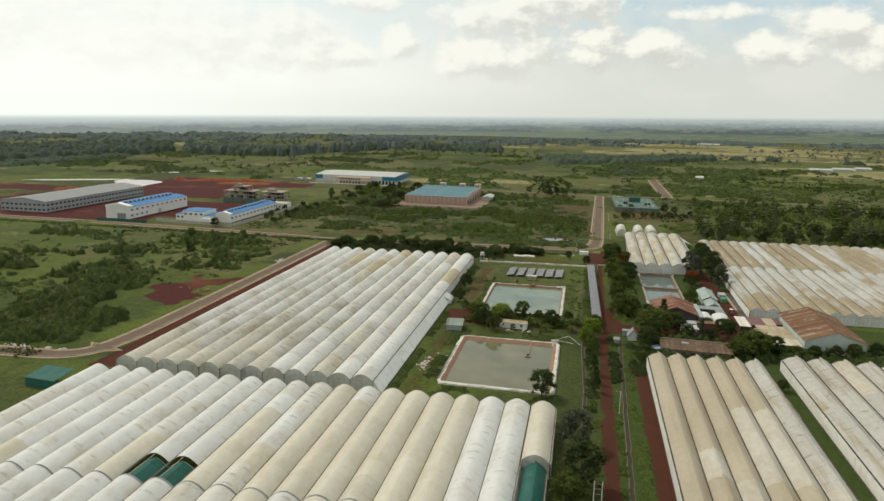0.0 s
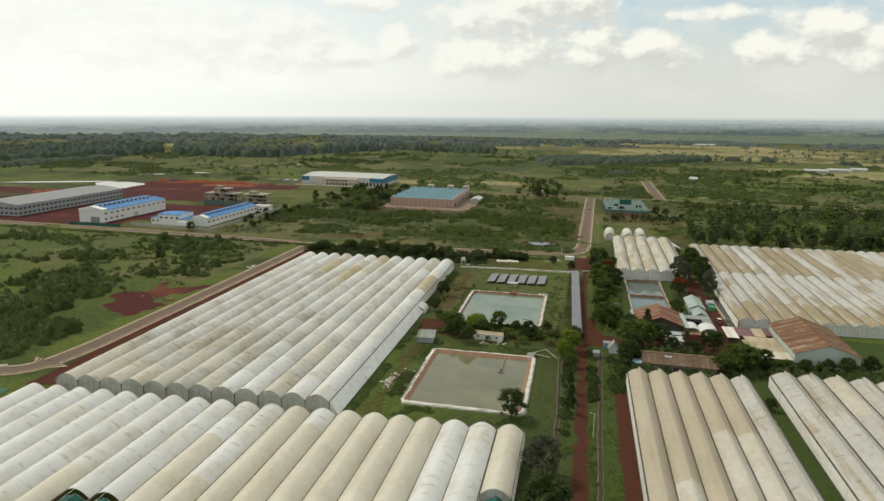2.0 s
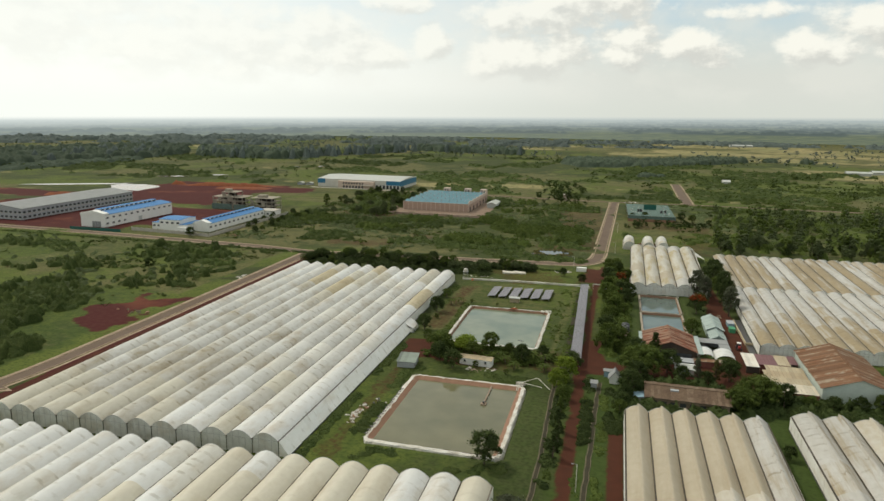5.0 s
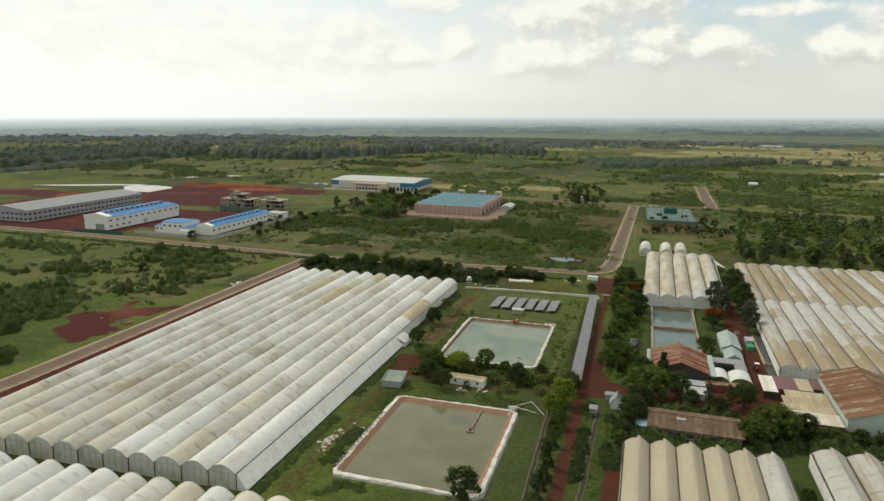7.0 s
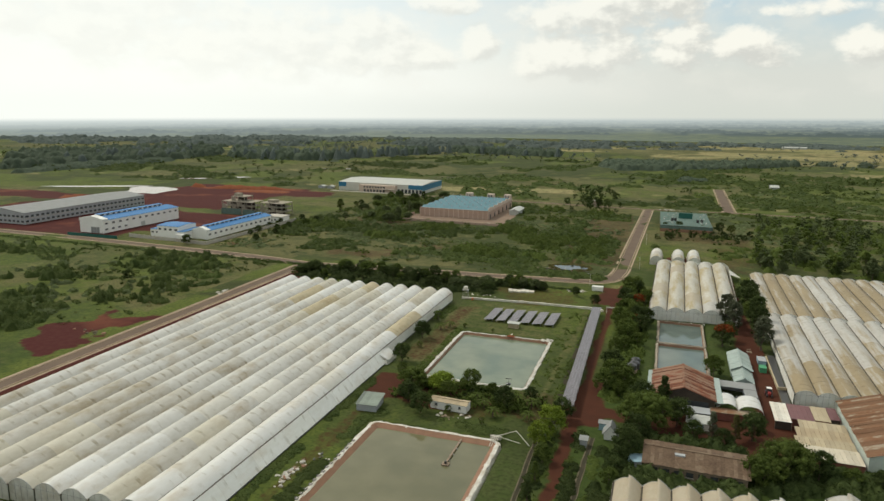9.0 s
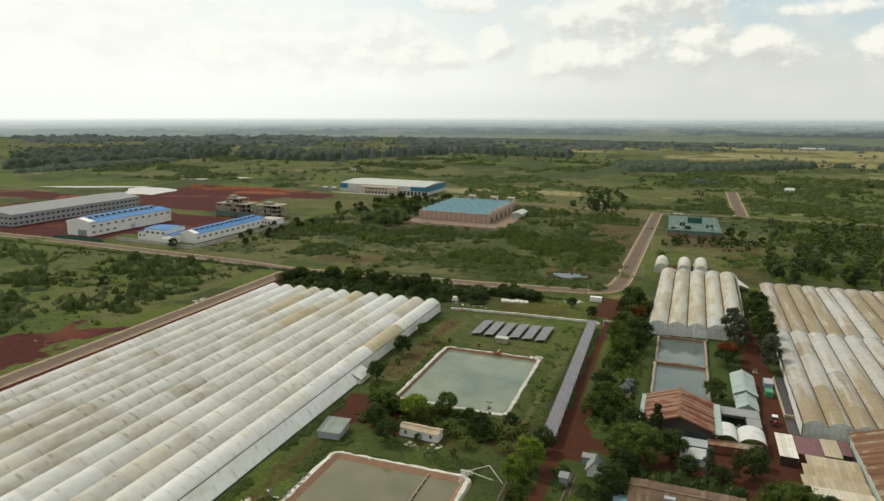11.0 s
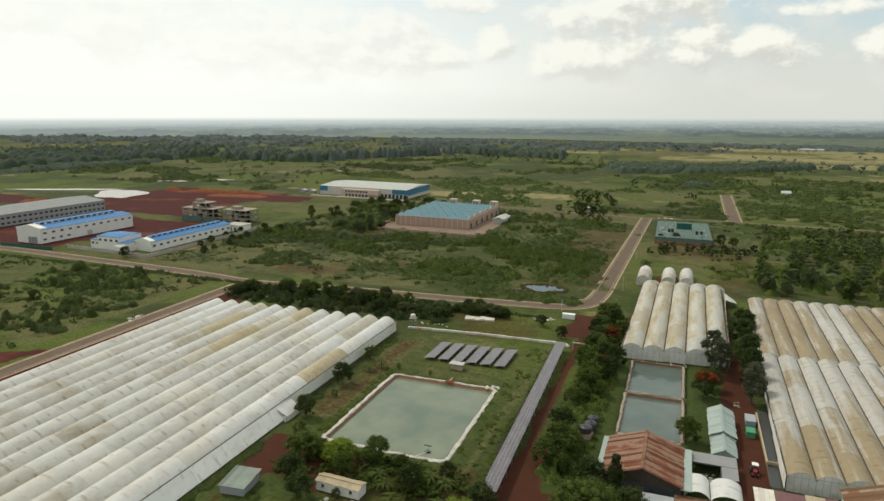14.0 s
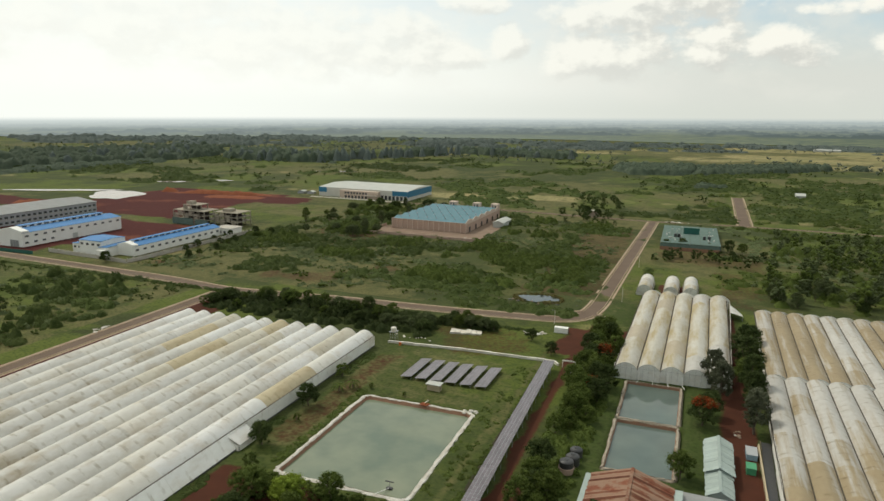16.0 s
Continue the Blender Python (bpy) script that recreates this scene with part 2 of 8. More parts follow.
M_STEEL = material("galvanised_steel", (0.42, 0.43, 0.44), (0.25, 0.24, 0.22), 0.45, 0.6, 6, 0.7, 0.1, metal=0.6)
# gutter colours hold dirt and the painted shade of the valleys between bays
M_GUTTER = material("dirty_shaded_gutter", (0.26, 0.225, 0.175), (0.15, 0.125, 0.095), 0.8, 0.4, 3, 0.9, 0.1, spec=0.15)
M_TUBE = material("weathered_tube", (0.46, 0.45, 0.42), (0.33, 0.31, 0.28), 0.6, 0.6, 6, 0.7, 0.1, spec=0.3)
# darker gutter, with deeper valley shade painted into the grime
M_DARKGUTTER = material("grimy_shaded_gutter", (0.12, 0.10, 0.078), (0.07, 0.06, 0.045), 0.85, 0.4, 3, 0.9, 0.1, spec=0.12)
M_NET = material("green_shade_net", (0.02, 0.11, 0.085), (0.015, 0.07, 0.055), 0.8, 0.5, 4, 0.8, 0.1)
M_ASPHALT = material("worn_asphalt", (0.150, 0.108, 0.078), (0.112, 0.078, 0.055), 0.9, 0.08, 2.0, 0.8, 0.2, spec=0.15)
M_KERB = material("kerb_concrete", (0.40, 0.31, 0.22), (0.25, 0.165, 0.11), 0.9, 0.3, 4, 0.8, 0.2, spec=0.15)
M_DIRT = material("red_dirt", (0.17, 0.062, 0.034), (0.10, 0.038, 0.022), 0.95, 0.15, 2.0, 0.9, 0.4)
M_CONC = material("concrete", (0.47, 0.43, 0.37), (0.33, 0.29, 0.24), 0.9, 0.3, 4, 0.8, 0.2)
M_WHITE = material("white_wall", (0.78, 0.76, 0.71), (0.66, 0.63, 0.57), 0.7, 0.2, 3, 0.6, 0.1, spec=0.2)
M_GREYWALL = material("grey_wall", (0.36, 0.37, 0.37), (0.27, 0.27, 0.27), 0.7, 0.2, 3, 0.6, 0.1)
M_BLUE = material("blue_roof", (0.07, 0.195, 0.40), (0.055, 0.155, 0.32), 0.65, 0.3, 2, 0.7, 0.15, spec=0.2)
M_GREYROOF = material("grey_roof", (0.27, 0.27, 0.26), (0.20, 0.20, 0.19), 0.75, 0.2, 2, 0.7, 0.15, spec=0.15)
M_PALEROOF = material("pale_roof", (0.46, 0.46, 0.42), (0.36, 0.36, 0.32), 0.7, 0.1, 1, 0.7, 0.15, spec=0.2)
M_TEAL = material("teal_roof", (0.115, 0.215, 0.245), (0.08, 0.165, 0.19), 0.65, 0.15, 2, 0.7, 0.2, spec=0.2)
M_PINK = material("pinkish_block_wall", (0.44, 0.31, 0.24), (0.33, 0.22, 0.17), 0.9, 0.2, 3, 0.7, 0.2)
M_RUST = weathered(material("rusty_iron_sheet", (0.145, 0.046, 0.026), (0.22, 0.095, 0.055), 0.8, 0.35, 1.9, 0.9, 0.3, vary=0.5, spec=0.1), (0.26, 0.185, 0.13), 0.5, 0.65)
M_BROWNROOF = weathered(material("brown_iron_sheet", (0.165, 0.112, 0.073), (0.088, 0.055, 0.036), 0.8, 0.22, 1.6, 1.0, 0.3, vary=0.12, spec=0.12), (0.22, 0.165, 0.115), 0.22, 0.5)
M_PALEGREEN = material("pale_green_sheet", (0.33, 0.385, 0.35), (0.26, 0.305, 0.27), 0.6, 0.3, 2, 0.7, 0.2, vary=0.1)
M_GREENTIN = material("grey_green_tin", (0.20, 0.23, 0.19), (0.14, 0.155, 0.13), 0.7, 0.3, 2, 0.8, 0.2, vary=0.25, spec=0.2)
M_HALLWALL = material("pale_green_cladding", (0.52, 0.57, 0.50), (0.42, 0.46, 0.40), 0.7, 0.3, 2, 0.8, 0.2, spec=0.2)
M_TEALNET = material("teal_debris_net", (0.125, 0.175, 0.15), (0.085, 0.12, 0.10), 0.85, 0.3, 3, 0.8, 0.2, spec=0.1)
M_BLUEP = material("blue_cladding", (0.03, 0.17, 0.29), (0.025, 0.13, 0.22), 0.45, 0.3, 2, 0.7, 0.1)
M_PINK2 = material("cream_pink_plaster", (0.56, 0.44, 0.35), (0.44, 0.33, 0.26), 0.85, 0.3, 3, 0.7, 0.2)
M_PALEBLUE = material("pale_blue_paint", (0.26, 0.38, 0.44), (0.20, 0.29, 0.34), 0.6, 0.4, 3, 0.8, 0.1)
M_DIRTWALL = material("red_stained_wall", (0.24, 0.085, 0.06), (0.15, 0.055, 0.04), 0.85, 0.4, 3, 0.8, 0.2)
M_MAROON = material("maroon_sheeting", (0.17, 0.075, 0.075), (0.12, 0.055, 0.055), 0.6, 0.4, 3, 0.8, 0.2, vary=0.15)
M_CREAM = material("cream_sheeting", (0.42, 0.345, 0.225), (0.33, 0.26, 0.16), 0.65, 0.3, 3, 0.8, 0.2, vary=0.12)
M_CREAM2 = material("pale_cream_sheeting", (0.55, 0.49, 0.38), (0.44, 0.37, 0.27), 0.65, 0.3, 3, 0.8, 0.2, vary=0.12)
M_TANROOF = material("tan_sheeting", (0.38, 0.30, 0.185), (0.30, 0.225, 0.135), 0.65, 0.3, 3, 0.8, 0.2, vary=0.12)
M_RUSTHALL = weathered(material("rust_brown_sheet", (0.155, 0.076, 0.040), (0.19, 0.115, 0.07), 0.8, 0.25, 1.6, 0.8, 0.3, vary=0.25, spec=0.1), (0.30, 0.25, 0.185), 0.16, 0.8)
M_WHITEWASH = material("whitewash", (0.68, 0.65, 0.57), (0.48, 0.40, 0.31), 0.8, 0.4, 4, 0.8, 0.2, vary=0.12)
# dark drain floor, which also paints the solar canopy's shadow
M_DRAIN = material("dark_drain_floor", (0.060, 0.048, 0.032), (0.035, 0.036, 0.022), 0.95, 0.4, 3, 0.9, 0.2, spec=0.08)
M_ORANGE = material("orange_plastic", (0.55, 0.14, 0.03), (0.4, 0.1, 0.03), 0.5, 0.6, 4, 0.7, 0.1)
M_YARD = material("trodden_yard", (0.255, 0.185, 0.135), (0.18, 0.125, 0.09), 0.95, 0.12, 1.5, 0.9, 0.2, spec=0.1)
M_RAWCONC = material("raw_concrete", (0.34, 0.30, 0.235), (0.24, 0.205, 0.155), 0.9, 0.3, 3, 0.8, 0.2, spec=0.15)
M_OFFWHITE = material("dusty_white_cladding", (0.58, 0.555, 0.49), (0.46, 0.43, 0.365), 0.75, 0.15, 2, 0.7, 0.1, spec=0.2)
# walls coloured dark for shade: barn, stores, inside of the frame building
M_SHADEWALL = material("shade_dark_wall", (0.075, 0.058, 0.045), (0.045, 0.034, 0.027), 0.85, 0.5, 4, 0.8, 0.2, spec=0.15)
M_LIP = material("damp_concrete", (0.17, 0.135, 0.092), (0.07, 0.068, 0.038), 0.95, 0.25, 2, 1.0, 0.2, spec=0.1)
M_PLASTIC = material("white_sheeting", (0.58, 0.555, 0.50), (0.33, 0.28, 0.21), 0.6, 0.35, 2.5, 0.95, 0.6, vary=0.15)
M_RIM = material("muddy_liner_rim", (0.36, 0.31, 0.24), (0.22, 0.17, 0.12), 0.8, 0.5, 3, 0.9, 0.5)
M_CLAY = material("wet_clay_bank", (0.27, 0.145, 0.085), (0.19, 0.10, 0.06), 0.8, 0.4, 3, 0.8, 0.3)
M_WINDOW = material("dark_window", (0.05, 0.055, 0.06), (0.09, 0.09, 0.09), 0.2, 0.5, 3, 0.8, 0.0)
M_SOLAR = material("solar_cell", (0.105, 0.085, 0.092), (0.13, 0.11, 0.115), 0.3, 0.3, 3, 0.8, 0.0, spec=0.6, vary=0.2)
M_ALU = material("aluminium_frame", (0.34, 0.34, 0.36), (0.28, 0.28, 0.28), 0.5, 1, 6, 0.6, 0.0, metal=0.3)
M_BLACK = material("black_plastic", (0.03, 0.03, 0.032), (0.06, 0.055, 0.05), 0.4, 0.8, 5, 0.8, 0.1)
M_WOOD = material("weathered_wood", (0.26, 0.19, 0.13), (0.17, 0.12, 0.085), 0.85, 0.8, 6, 0.8, 0.3)
M_BARK = material("bark", (0.13, 0.095, 0.07), (0.08, 0.06, 0.045), 0.95, 0.8, 6, 0.9, 0.5)
M_REDPAINT = material("red_paint", (0.30, 0.03, 0.025), (0.18, 0.03, 0.025), 0.5, 0.8, 5, 0.8, 0.1)
M_GREENPLASTIC = material("green_plastic", (0.07, 0.30, 0.14), (0.05, 0.2, 0.1), 0.5, 0.8, 5, 0.8, 0.1)
L_DARK = leaf_material("leaf_dark", (0.040, 0.058, 0.019), (0.078, 0.100, 0.032))
L_MID = leaf_material("leaf_mid", (0.064, 0.090, 0.020), (0.112, 0.142, 0.034))
L_BRIGHT = leaf_material("leaf_bright", (0.14, 0.19, 0.026), (0.2, 0.25, 0.036))
L_GREY = leaf_material("leaf_greyish", (0.088, 0.098, 0.058), (0.13, 0.138, 0.086))
L_FLOWER = leaf_material("leaf_red_flower", (0.30, 0.035, 0.012), (0.20, 0.05, 0.015))
# far leaves paled and blued to paint in haze, the belt's less so
L_FAR = leaf_material("leaf_hazed", (0.112, 0.136, 0.124), (0.150, 0.176, 0.150), spread=0.08)
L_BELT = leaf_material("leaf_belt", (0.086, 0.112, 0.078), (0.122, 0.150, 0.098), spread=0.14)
L_GUM = leaf_material("leaf_gum", (0.068, 0.088, 0.036), (0.118, 0.138, 0.060))
L_SHRUB = leaf_material("leaf_shrub", (0.044, 0.066, 0.018), (0.098, 0.122, 0.036))
L_DRY = leaf_material("leaf_dry", (0.11, 0.10, 0.035), (0.15, 0.13, 0.05))


def water_material(name, deep, shallow, rough=0.06):
    m = material(name, deep, shallow, rough, 0.030, 0.12, 1.0, 0.0, spec=0.34)
    n, l = m.node_tree.nodes, m.node_tree.links
    w, bp = n.new("ShaderNodeTexNoise"), n.new("ShaderNodeBump")
    w.inputs["Scale"].default_value = 1.6
    bp.inputs["Strength"].default_value, bp.inputs["Distance"].default_value = 0.05, 0.05
    l.new(n["Mapping"].outputs[0], w.inputs["Vector"])
    l.new(w.outputs[0], bp.inputs["Height"])
    l.new(bp.outputs[0], n["Principled BSDF"].inputs["Normal"])
    return m


W_OLIVE = water_material("olive_pond_water", (0.155, 0.142, 0.078), (0.112, 0.106, 0.055))
W_GREEN = water_material("green_pond_water", (0.185, 0.205, 0.135), (0.105, 0.138, 0.095))
W_TEAL = water_material("teal_pond_water", (0.115, 0.145, 0.12), (0.085, 0.11, 0.095))
W_FLOOD = water_material("flood_water", (0.30, 0.24, 0.19), (0.24, 0.2, 0.16), 0.12)
W_DARK = water_material("dark_pit_water", (0.055, 0.065, 0.06), (0.04, 0.05, 0.045))


# ---------- building blocks ----------
def thing(name, label, category, x=0, y=0, z=0, turn=0, group="", kind=""):
    ob = new(name)
    ob.matrix_basis = pose(x, y, z, 0, 0, turn)
    ob.empty_display_size = 0.5
    return tagged(ob, label, category, group, kind)


def as_mesh(name, bm, mat):
    me = bpy.data.meshes.new(name)
    bm.to_mesh(me)
    bm.free()
    for m in (mat if isinstance(mat, (list, tuple)) else (mat,)):
        me.materials.append(m)
    return me


def part(name, bm, mat, parent=None, label="", at=None):
    ob = new(name, bm if isinstance(bm, bpy.types.Mesh) else as_mesh(name, bm, mat))
    if parent is not None:
        ob.parent = parent
    if at is not None:
        ob.matrix_basis = at
    return tagged(ob, label)


def box(bm, x0, x1, y0, y1, z0, z1, m=None):
    mm = Matrix.Translation(((x0 + x1) / 2, (y0 + y1) / 2, (z0 + z1) / 2)) @ Matrix.Diagonal((x1 - x0, y1 - y0, z1 - z0, 1))
    bmesh.ops.create_cube(bm, size=1, matrix=(m @ mm) if m else mm)
    return bm


def boxes(*rows):
    bm = bmesh.new()
    for r in rows:
        box(bm, *r)
    return bm


def rod(bm, a, b, r0, r1=None, n=6):
    a, b = Vector(a), Vector(b)
    q = (b - a).to_track_quat("Z", "Y").to_matrix().to_4x4()
    bmesh.ops.create_cone(bm, cap_ends=True, segments=n, radius1=r0, radius2=r0 if r1 is None else r1, depth=(b - a).length,
                          matrix=Matrix.Translation((a + b) / 2) @ q)
    return bm


def rods(*rows):
    bm = bmesh.new()
    for r in rows:
        rod(bm, *r)
    return bm


def sheet(bm, quads):
    for q in quads:
        bm.faces.new([bm.verts.new(p) for p in q])
    return bm


def slab(bm, pts, thick):
    """A plate over a polygon, of a thickness downwards."""
    top = [bm.verts.new(p) for p in pts]
    low = [bm.verts.new((p[0], p[1], p[2] - thick)) for p in pts]
    bm.faces.new(top)
    bm.faces.new(low[::-1])
    k = len(pts)
    for i in range(k):
        bm.faces.new((top[i], low[i], low[(i + 1) % k], top[(i + 1) % k]))
    return bm


def from_arrays(name, verts, faces, mat):
    me = bpy.data.meshes.new(name)
    verts, faces = np.asarray(verts, np.float32), np.asarray(faces, np.int32)
    me.vertices.add(len(verts))
    me.vertices.foreach_set("co", verts.ravel())
    k = faces.shape[1]
    me.loops.add(faces.size)
    me.loops.foreach_set("vertex_index", faces.ravel())
    me.polygons.add(len(faces))
    me.polygons.foreach_set("loop_start", np.arange(0, faces.size, k, dtype=np.int32))
    me.update(calc_edges=True)
    for m in (mat if isinstance(mat, (list, tuple)) else (mat,)):
        me.materials.append(m)
    return me


# ---------- ground ----------
def wobble(x, y, size, seed=0.0):
    """Smooth value noise between -1 and 1 on arrays of places."""
    def lattice(i, j):
        v = np.sin(i * 127.1 + j * 311.7 + seed * 74.7) * 43758.5453
        return (v - np.floor(v)) * 2 - 1
    u, v = x / size, y / size
    i, j = np.floor(u), np.floor(v)
    f, g = u - i, v - j
    f, g = f * f * (3 - 2 * f), g * g * (3 - 2 * g)
    a = lattice(i, j) * (1 - f) + lattice(i + 1, j) * f
    b = lattice(i, j + 1) * (1 - f) + lattice(i + 1, j + 1) * f
    return a * (1 - g) + b * g


def fbm(x, y, size, seed=0.0, steps=4):
    return sum(wobble(x, y, size / 2 ** k, seed + k) / 2 ** k for k in range(steps)) / 1.6


def region(x, y, x0, x1, y0, y1, edge=3.0, rough=4.0, size=14.0, seed=0.0):
    """1 inside a rectangle with a ragged edge, 0 outside."""
    d = np.minimum(np.minimum(x - x0, x1 - x), np.minimum(y - y0, y1 - y)) + rough * fbm(x, y, size, seed)
    return np.clip(d / edge + 0.5, 0, 1)


def along(x, y, ax, ay, bx, by, half, edge=1.0, rough=0.8, seed=0.0):
    """1 on a strip from a to b."""
    dx, dy = bx - ax, by - ay
    t = np.clip(((x - ax) * dx + (y - ay) * dy) / (dx * dx + dy * dy), 0, 1)
    d = half - np.hypot(x - ax - t * dx, y - ay - t * dy) + rough * fbm(x, y, 9, seed)
    return np.clip(d / edge + 0.5, 0, 1)


def far_rise(x, y):
    """Lifts the far land gently, more so to the east, to fit the horizon in the camera's view."""
    r = np.hypot(x, y)
    lift = np.clip((r - 900) / 4000, 0, 1) ** 1.4
    side = np.clip((np.degrees(np.arctan2(x, y)) + 26) / 50, -0.3, 1.2)
    return lift * (12 + 60 * side) + lift * 10 * fbm(x, y, 900, 3)


def steps_between(marks):
    out = [np.arange(a, b, s) for a, b, s in marks]
    return np.concatenate(out + [np.array([marks[-1][1]])])


gx = steps_between([(-3200, -1400, 100), (-1400, -620, 26), (-620, -230, 5), (-230, 150, 2), (150, 420, 6), (420, 1600, 40), (1600, 3200, 100)])
gy = steps_between([(-2500, -100, 300), (-100, 60, 20), (60, 480, 2), (480, 800, 4), (800, 1500, 14), (1500, 2900, 60)])
X, Y = np.meshgrid(gx, gy)
Z = far_rise(X, Y)
POND = [(-41.5, -6.0, 202.0, 249.0), (-41.0, -6.5, 286.5, 335.5), (33.0, 50.0, 319.0, 349.0), (33.0, 50.0, 350.6, 380.5)]
for x0, x1, y0, y1 in POND:
    Z -= 3.0 * ((X > x0 - 0.3) & (X < x1 + 0.3) & (Y > y0 - 0.3) & (Y < y1 + 0.3))
Z += 0.25 * fbm(X, Y, 30, 8) * (np.hypot(X, Y) > 60) * ((X < -170) | (Y > 470))
AZ, RR = np.degrees(np.arctan2(X, Y)), np.hypot(X, Y)


def sector(a0, a1, r0, r1, edge=30.0, rough=60.0, size=130.0, seed=0.0):
    """A field between two bearings and two distances from the start, with a ragged edge."""
    d = np.minimum(np.minimum((AZ - a0), (a1 - AZ)) * RR * 0.01745, np.minimum(RR - r0, r1 - RR)) + rough * fbm(X, Y, size, seed)
    return np.clip(d / edge + 0.5, 0, 1)


soil = np.zeros_like(X)
for r in ((-478, -338, 580, 748, 6, 7), (-420, -322, 440, 560, 6, 6), (-330, -262, 470, 560, 4, 3), (-520, -405, 440, 560, 6, 6), (-345, -300, 690, 735, 6, 8),
          (-192, -165, 262, 308, 5, 18), (-700, -480, 575, 618, 8, 8), (-157.5, -141, 186, 405, 1.2, 1.5), (2, 34, 396, 432, 5, 8),
          (20.6, 24.6, 60, 226, 0.8, 0.8), (62, 70, 270, 400, 1.5, 1.5), (64, 84, 262, 300, 2, 2), (36, 62, 263, 288, 2, 3), (8, 24, 274, 282, 2, 2),
          (-47, -25, 266, 283, 3, 6), (-55, -42, 262, 285, 2, 4),
          (36, 50, 492, 520, 2, 3)):
    soil = np.maximum(soil, region(X, Y, *r, seed=r[0]))
for r in ((-40, 0, 390, 414, 5, 14), (-30, 9, 478, 700, 4, 6), (60, 82, 488, 566, 8, 14), (30, 90, 575, 625, 8, 14), (-54, -44, 300, 372, 2, 3), (-22, 8, 262, 284, 4, 7), (-52, -46, 190, 260, 2, 3)):
    soil = np.maximum(soil, 0.45 * region(X, Y, *r, seed=r[0]))
for r in ((-52.5, -45.5, 345, 368, 3, 4), (-51.5, -45.0, 300, 330, 2.5, 3)):
    soil = np.maximum(soil, 0.52 * region(X, Y, *r, seed=r[2]))
for r in ((10.6, 60, 12.0, 392, 1.7), (12.0, 392, 15, 436, 2.0), (15, 300, 16, 270, 3.0), (8, 278, 24, 277, 2.6), (24, 275, 62, 272, 2.4), (65, 276, 67, 470, 2.2)):
    soil = np.maximum(soil, along(X, Y, *r, seed=r[1]))
dry = np.clip(0.30 + 0.75 * fbm(X, Y, 120, 21) + 0.5 * fbm(X, Y, 17, 22), 0, 1) * ((Y > 440) | (X < -175))
soil = np.maximum(soil, 0.50 * np.clip(fbm(X, Y, 38, 91) * 3 - 0.75, 0, 1) * region(X, Y, -240, 8, 444, 605, 10, 10))
dry = np.maximum(dry, 0.8 * region(X, Y, -232, -100, 445, 590, 20, 30, 50) * np.clip(0.6 + fbm(X, Y, 30, 92), 0, 1))
dry = np.maximum(dry, 0.75 * along(X, Y, -0.5, 268, 2.5, 395, 1.5, seed=4))
dry = np.maximum(dry, 0.7 * region(X, Y, -34, -8, 338, 345, 2, 2, 6))
dry = np.maximum(dry, 0.45 * region(X, Y, -52, 4, 342, 380, 4, 8, 14))
dry = np.maximum(dry, 0.9 * region(X, Y, -53, -44, 298, 372, 3, 3, 8))
dry = np.maximum(dry, 0.85 * region(X, Y, -205, 10, 700, 790, 12, 16, 40))
dry = np.maximum(dry, 0.6 * region(X, Y, -240, -176, 560, 700, 10, 14, 30))
dry = np.maximum(dry, 0.7 * along(X, Y, 13.2, 60, 14.4, 262, 0.8, seed=6))
dry = np.maximum(dry, 0.75 * along(X, Y, 18.4, 60, 19.6, 258, 0.7, seed=8))
# far dry fields; the yellow ones also stand in for sunlit land
for r in ((1, 30, 1480, 2250), (-8, 4, 1650, 1900), (-26, -16, 1030, 1160), (-44, -30, 1750, 1950), (10, 24, 1150, 1300), (-12, -5, 830, 880)):
    dry = np.maximum(dry, sector(*r, seed=r[0] + r[2]))
lush = np.clip(0.45 + 1.1 * fbm(X, Y, 45, 31), 0, 1)
lush = np.maximum(lush, region(X, Y, -520, -172, 150, 432, 10, 12) * np.clip(0.8 + 0.6 * fbm(X, Y, 60, 32), 0, 1))
lush *= 1 - 0.6 * region(X, Y, -245, 12, 442, 742, 8, 8)
lush = np.maximum(lush, region(X, Y, -55, 24, 186, 440, 2, 2) * 0.42)
lush *= 1 - 0.55 * region(X, Y, -5, 75, 60, 300, 3, 3)
lush = np.maximum(lush, region(X, Y, 60, 420, 740, 1150, 30, 30, 90) * 0.8)
lush *= 1 - sector(-14, -4, 960, 1240, seed=3)
deep = 0.75 * region(X, Y, 8, 130, 40, 300, 3, 3)
deep = np.maximum(deep, 0.55 * region(X, Y, 14, 75, 290, 480, 3, 3))
deep = np.maximum(deep, 0.6 * region(X, Y, -260, -172, 193, 262, 6, 10))
deep = np.maximum(deep, 0.45 * region(X, Y, -56, -40, 186, 260, 3, 4))
deep = np.maximum(deep, 0.42 * region(X, Y, -56, 14, 186, 400, 3, 4))
deep = np.maximum(deep, 0.48 * region(X, Y, -480, -170, 180, 432, 8, 14) * np.clip(0.8 + 0.9 * fbm(X, Y, 34, 61), 0.2, 1))
# far fields coloured brighter, as if sunlit between cloud shadows
sunny_straw = np.zeros_like(X)
for r in ((0, 30, 1470, 2050), (-9, 2, 1650, 1900), (-44, -30, 1560, 1720), (-20, -10, 1500, 1600), (13, 25, 1180, 1380), (-18, -5, 850, 872), (-15.5, -4, 838, 866)):
    sunny_straw = np.maximum(sunny_straw, 0.95 * sector(*r, edge=20, rough=40, seed=r[0] + r[2]) * np.clip(0.75 + 0.9 * fbm(X, Y, 260, r[0]), 0.15, 1))
# long narrow plots, brighter and greener by turns
sunny_straw *= np.clip(0.62 + 1.7 * fbm(X * 0.28 + 0.1 * Y, Y, 75, 57), 0.1, 1)
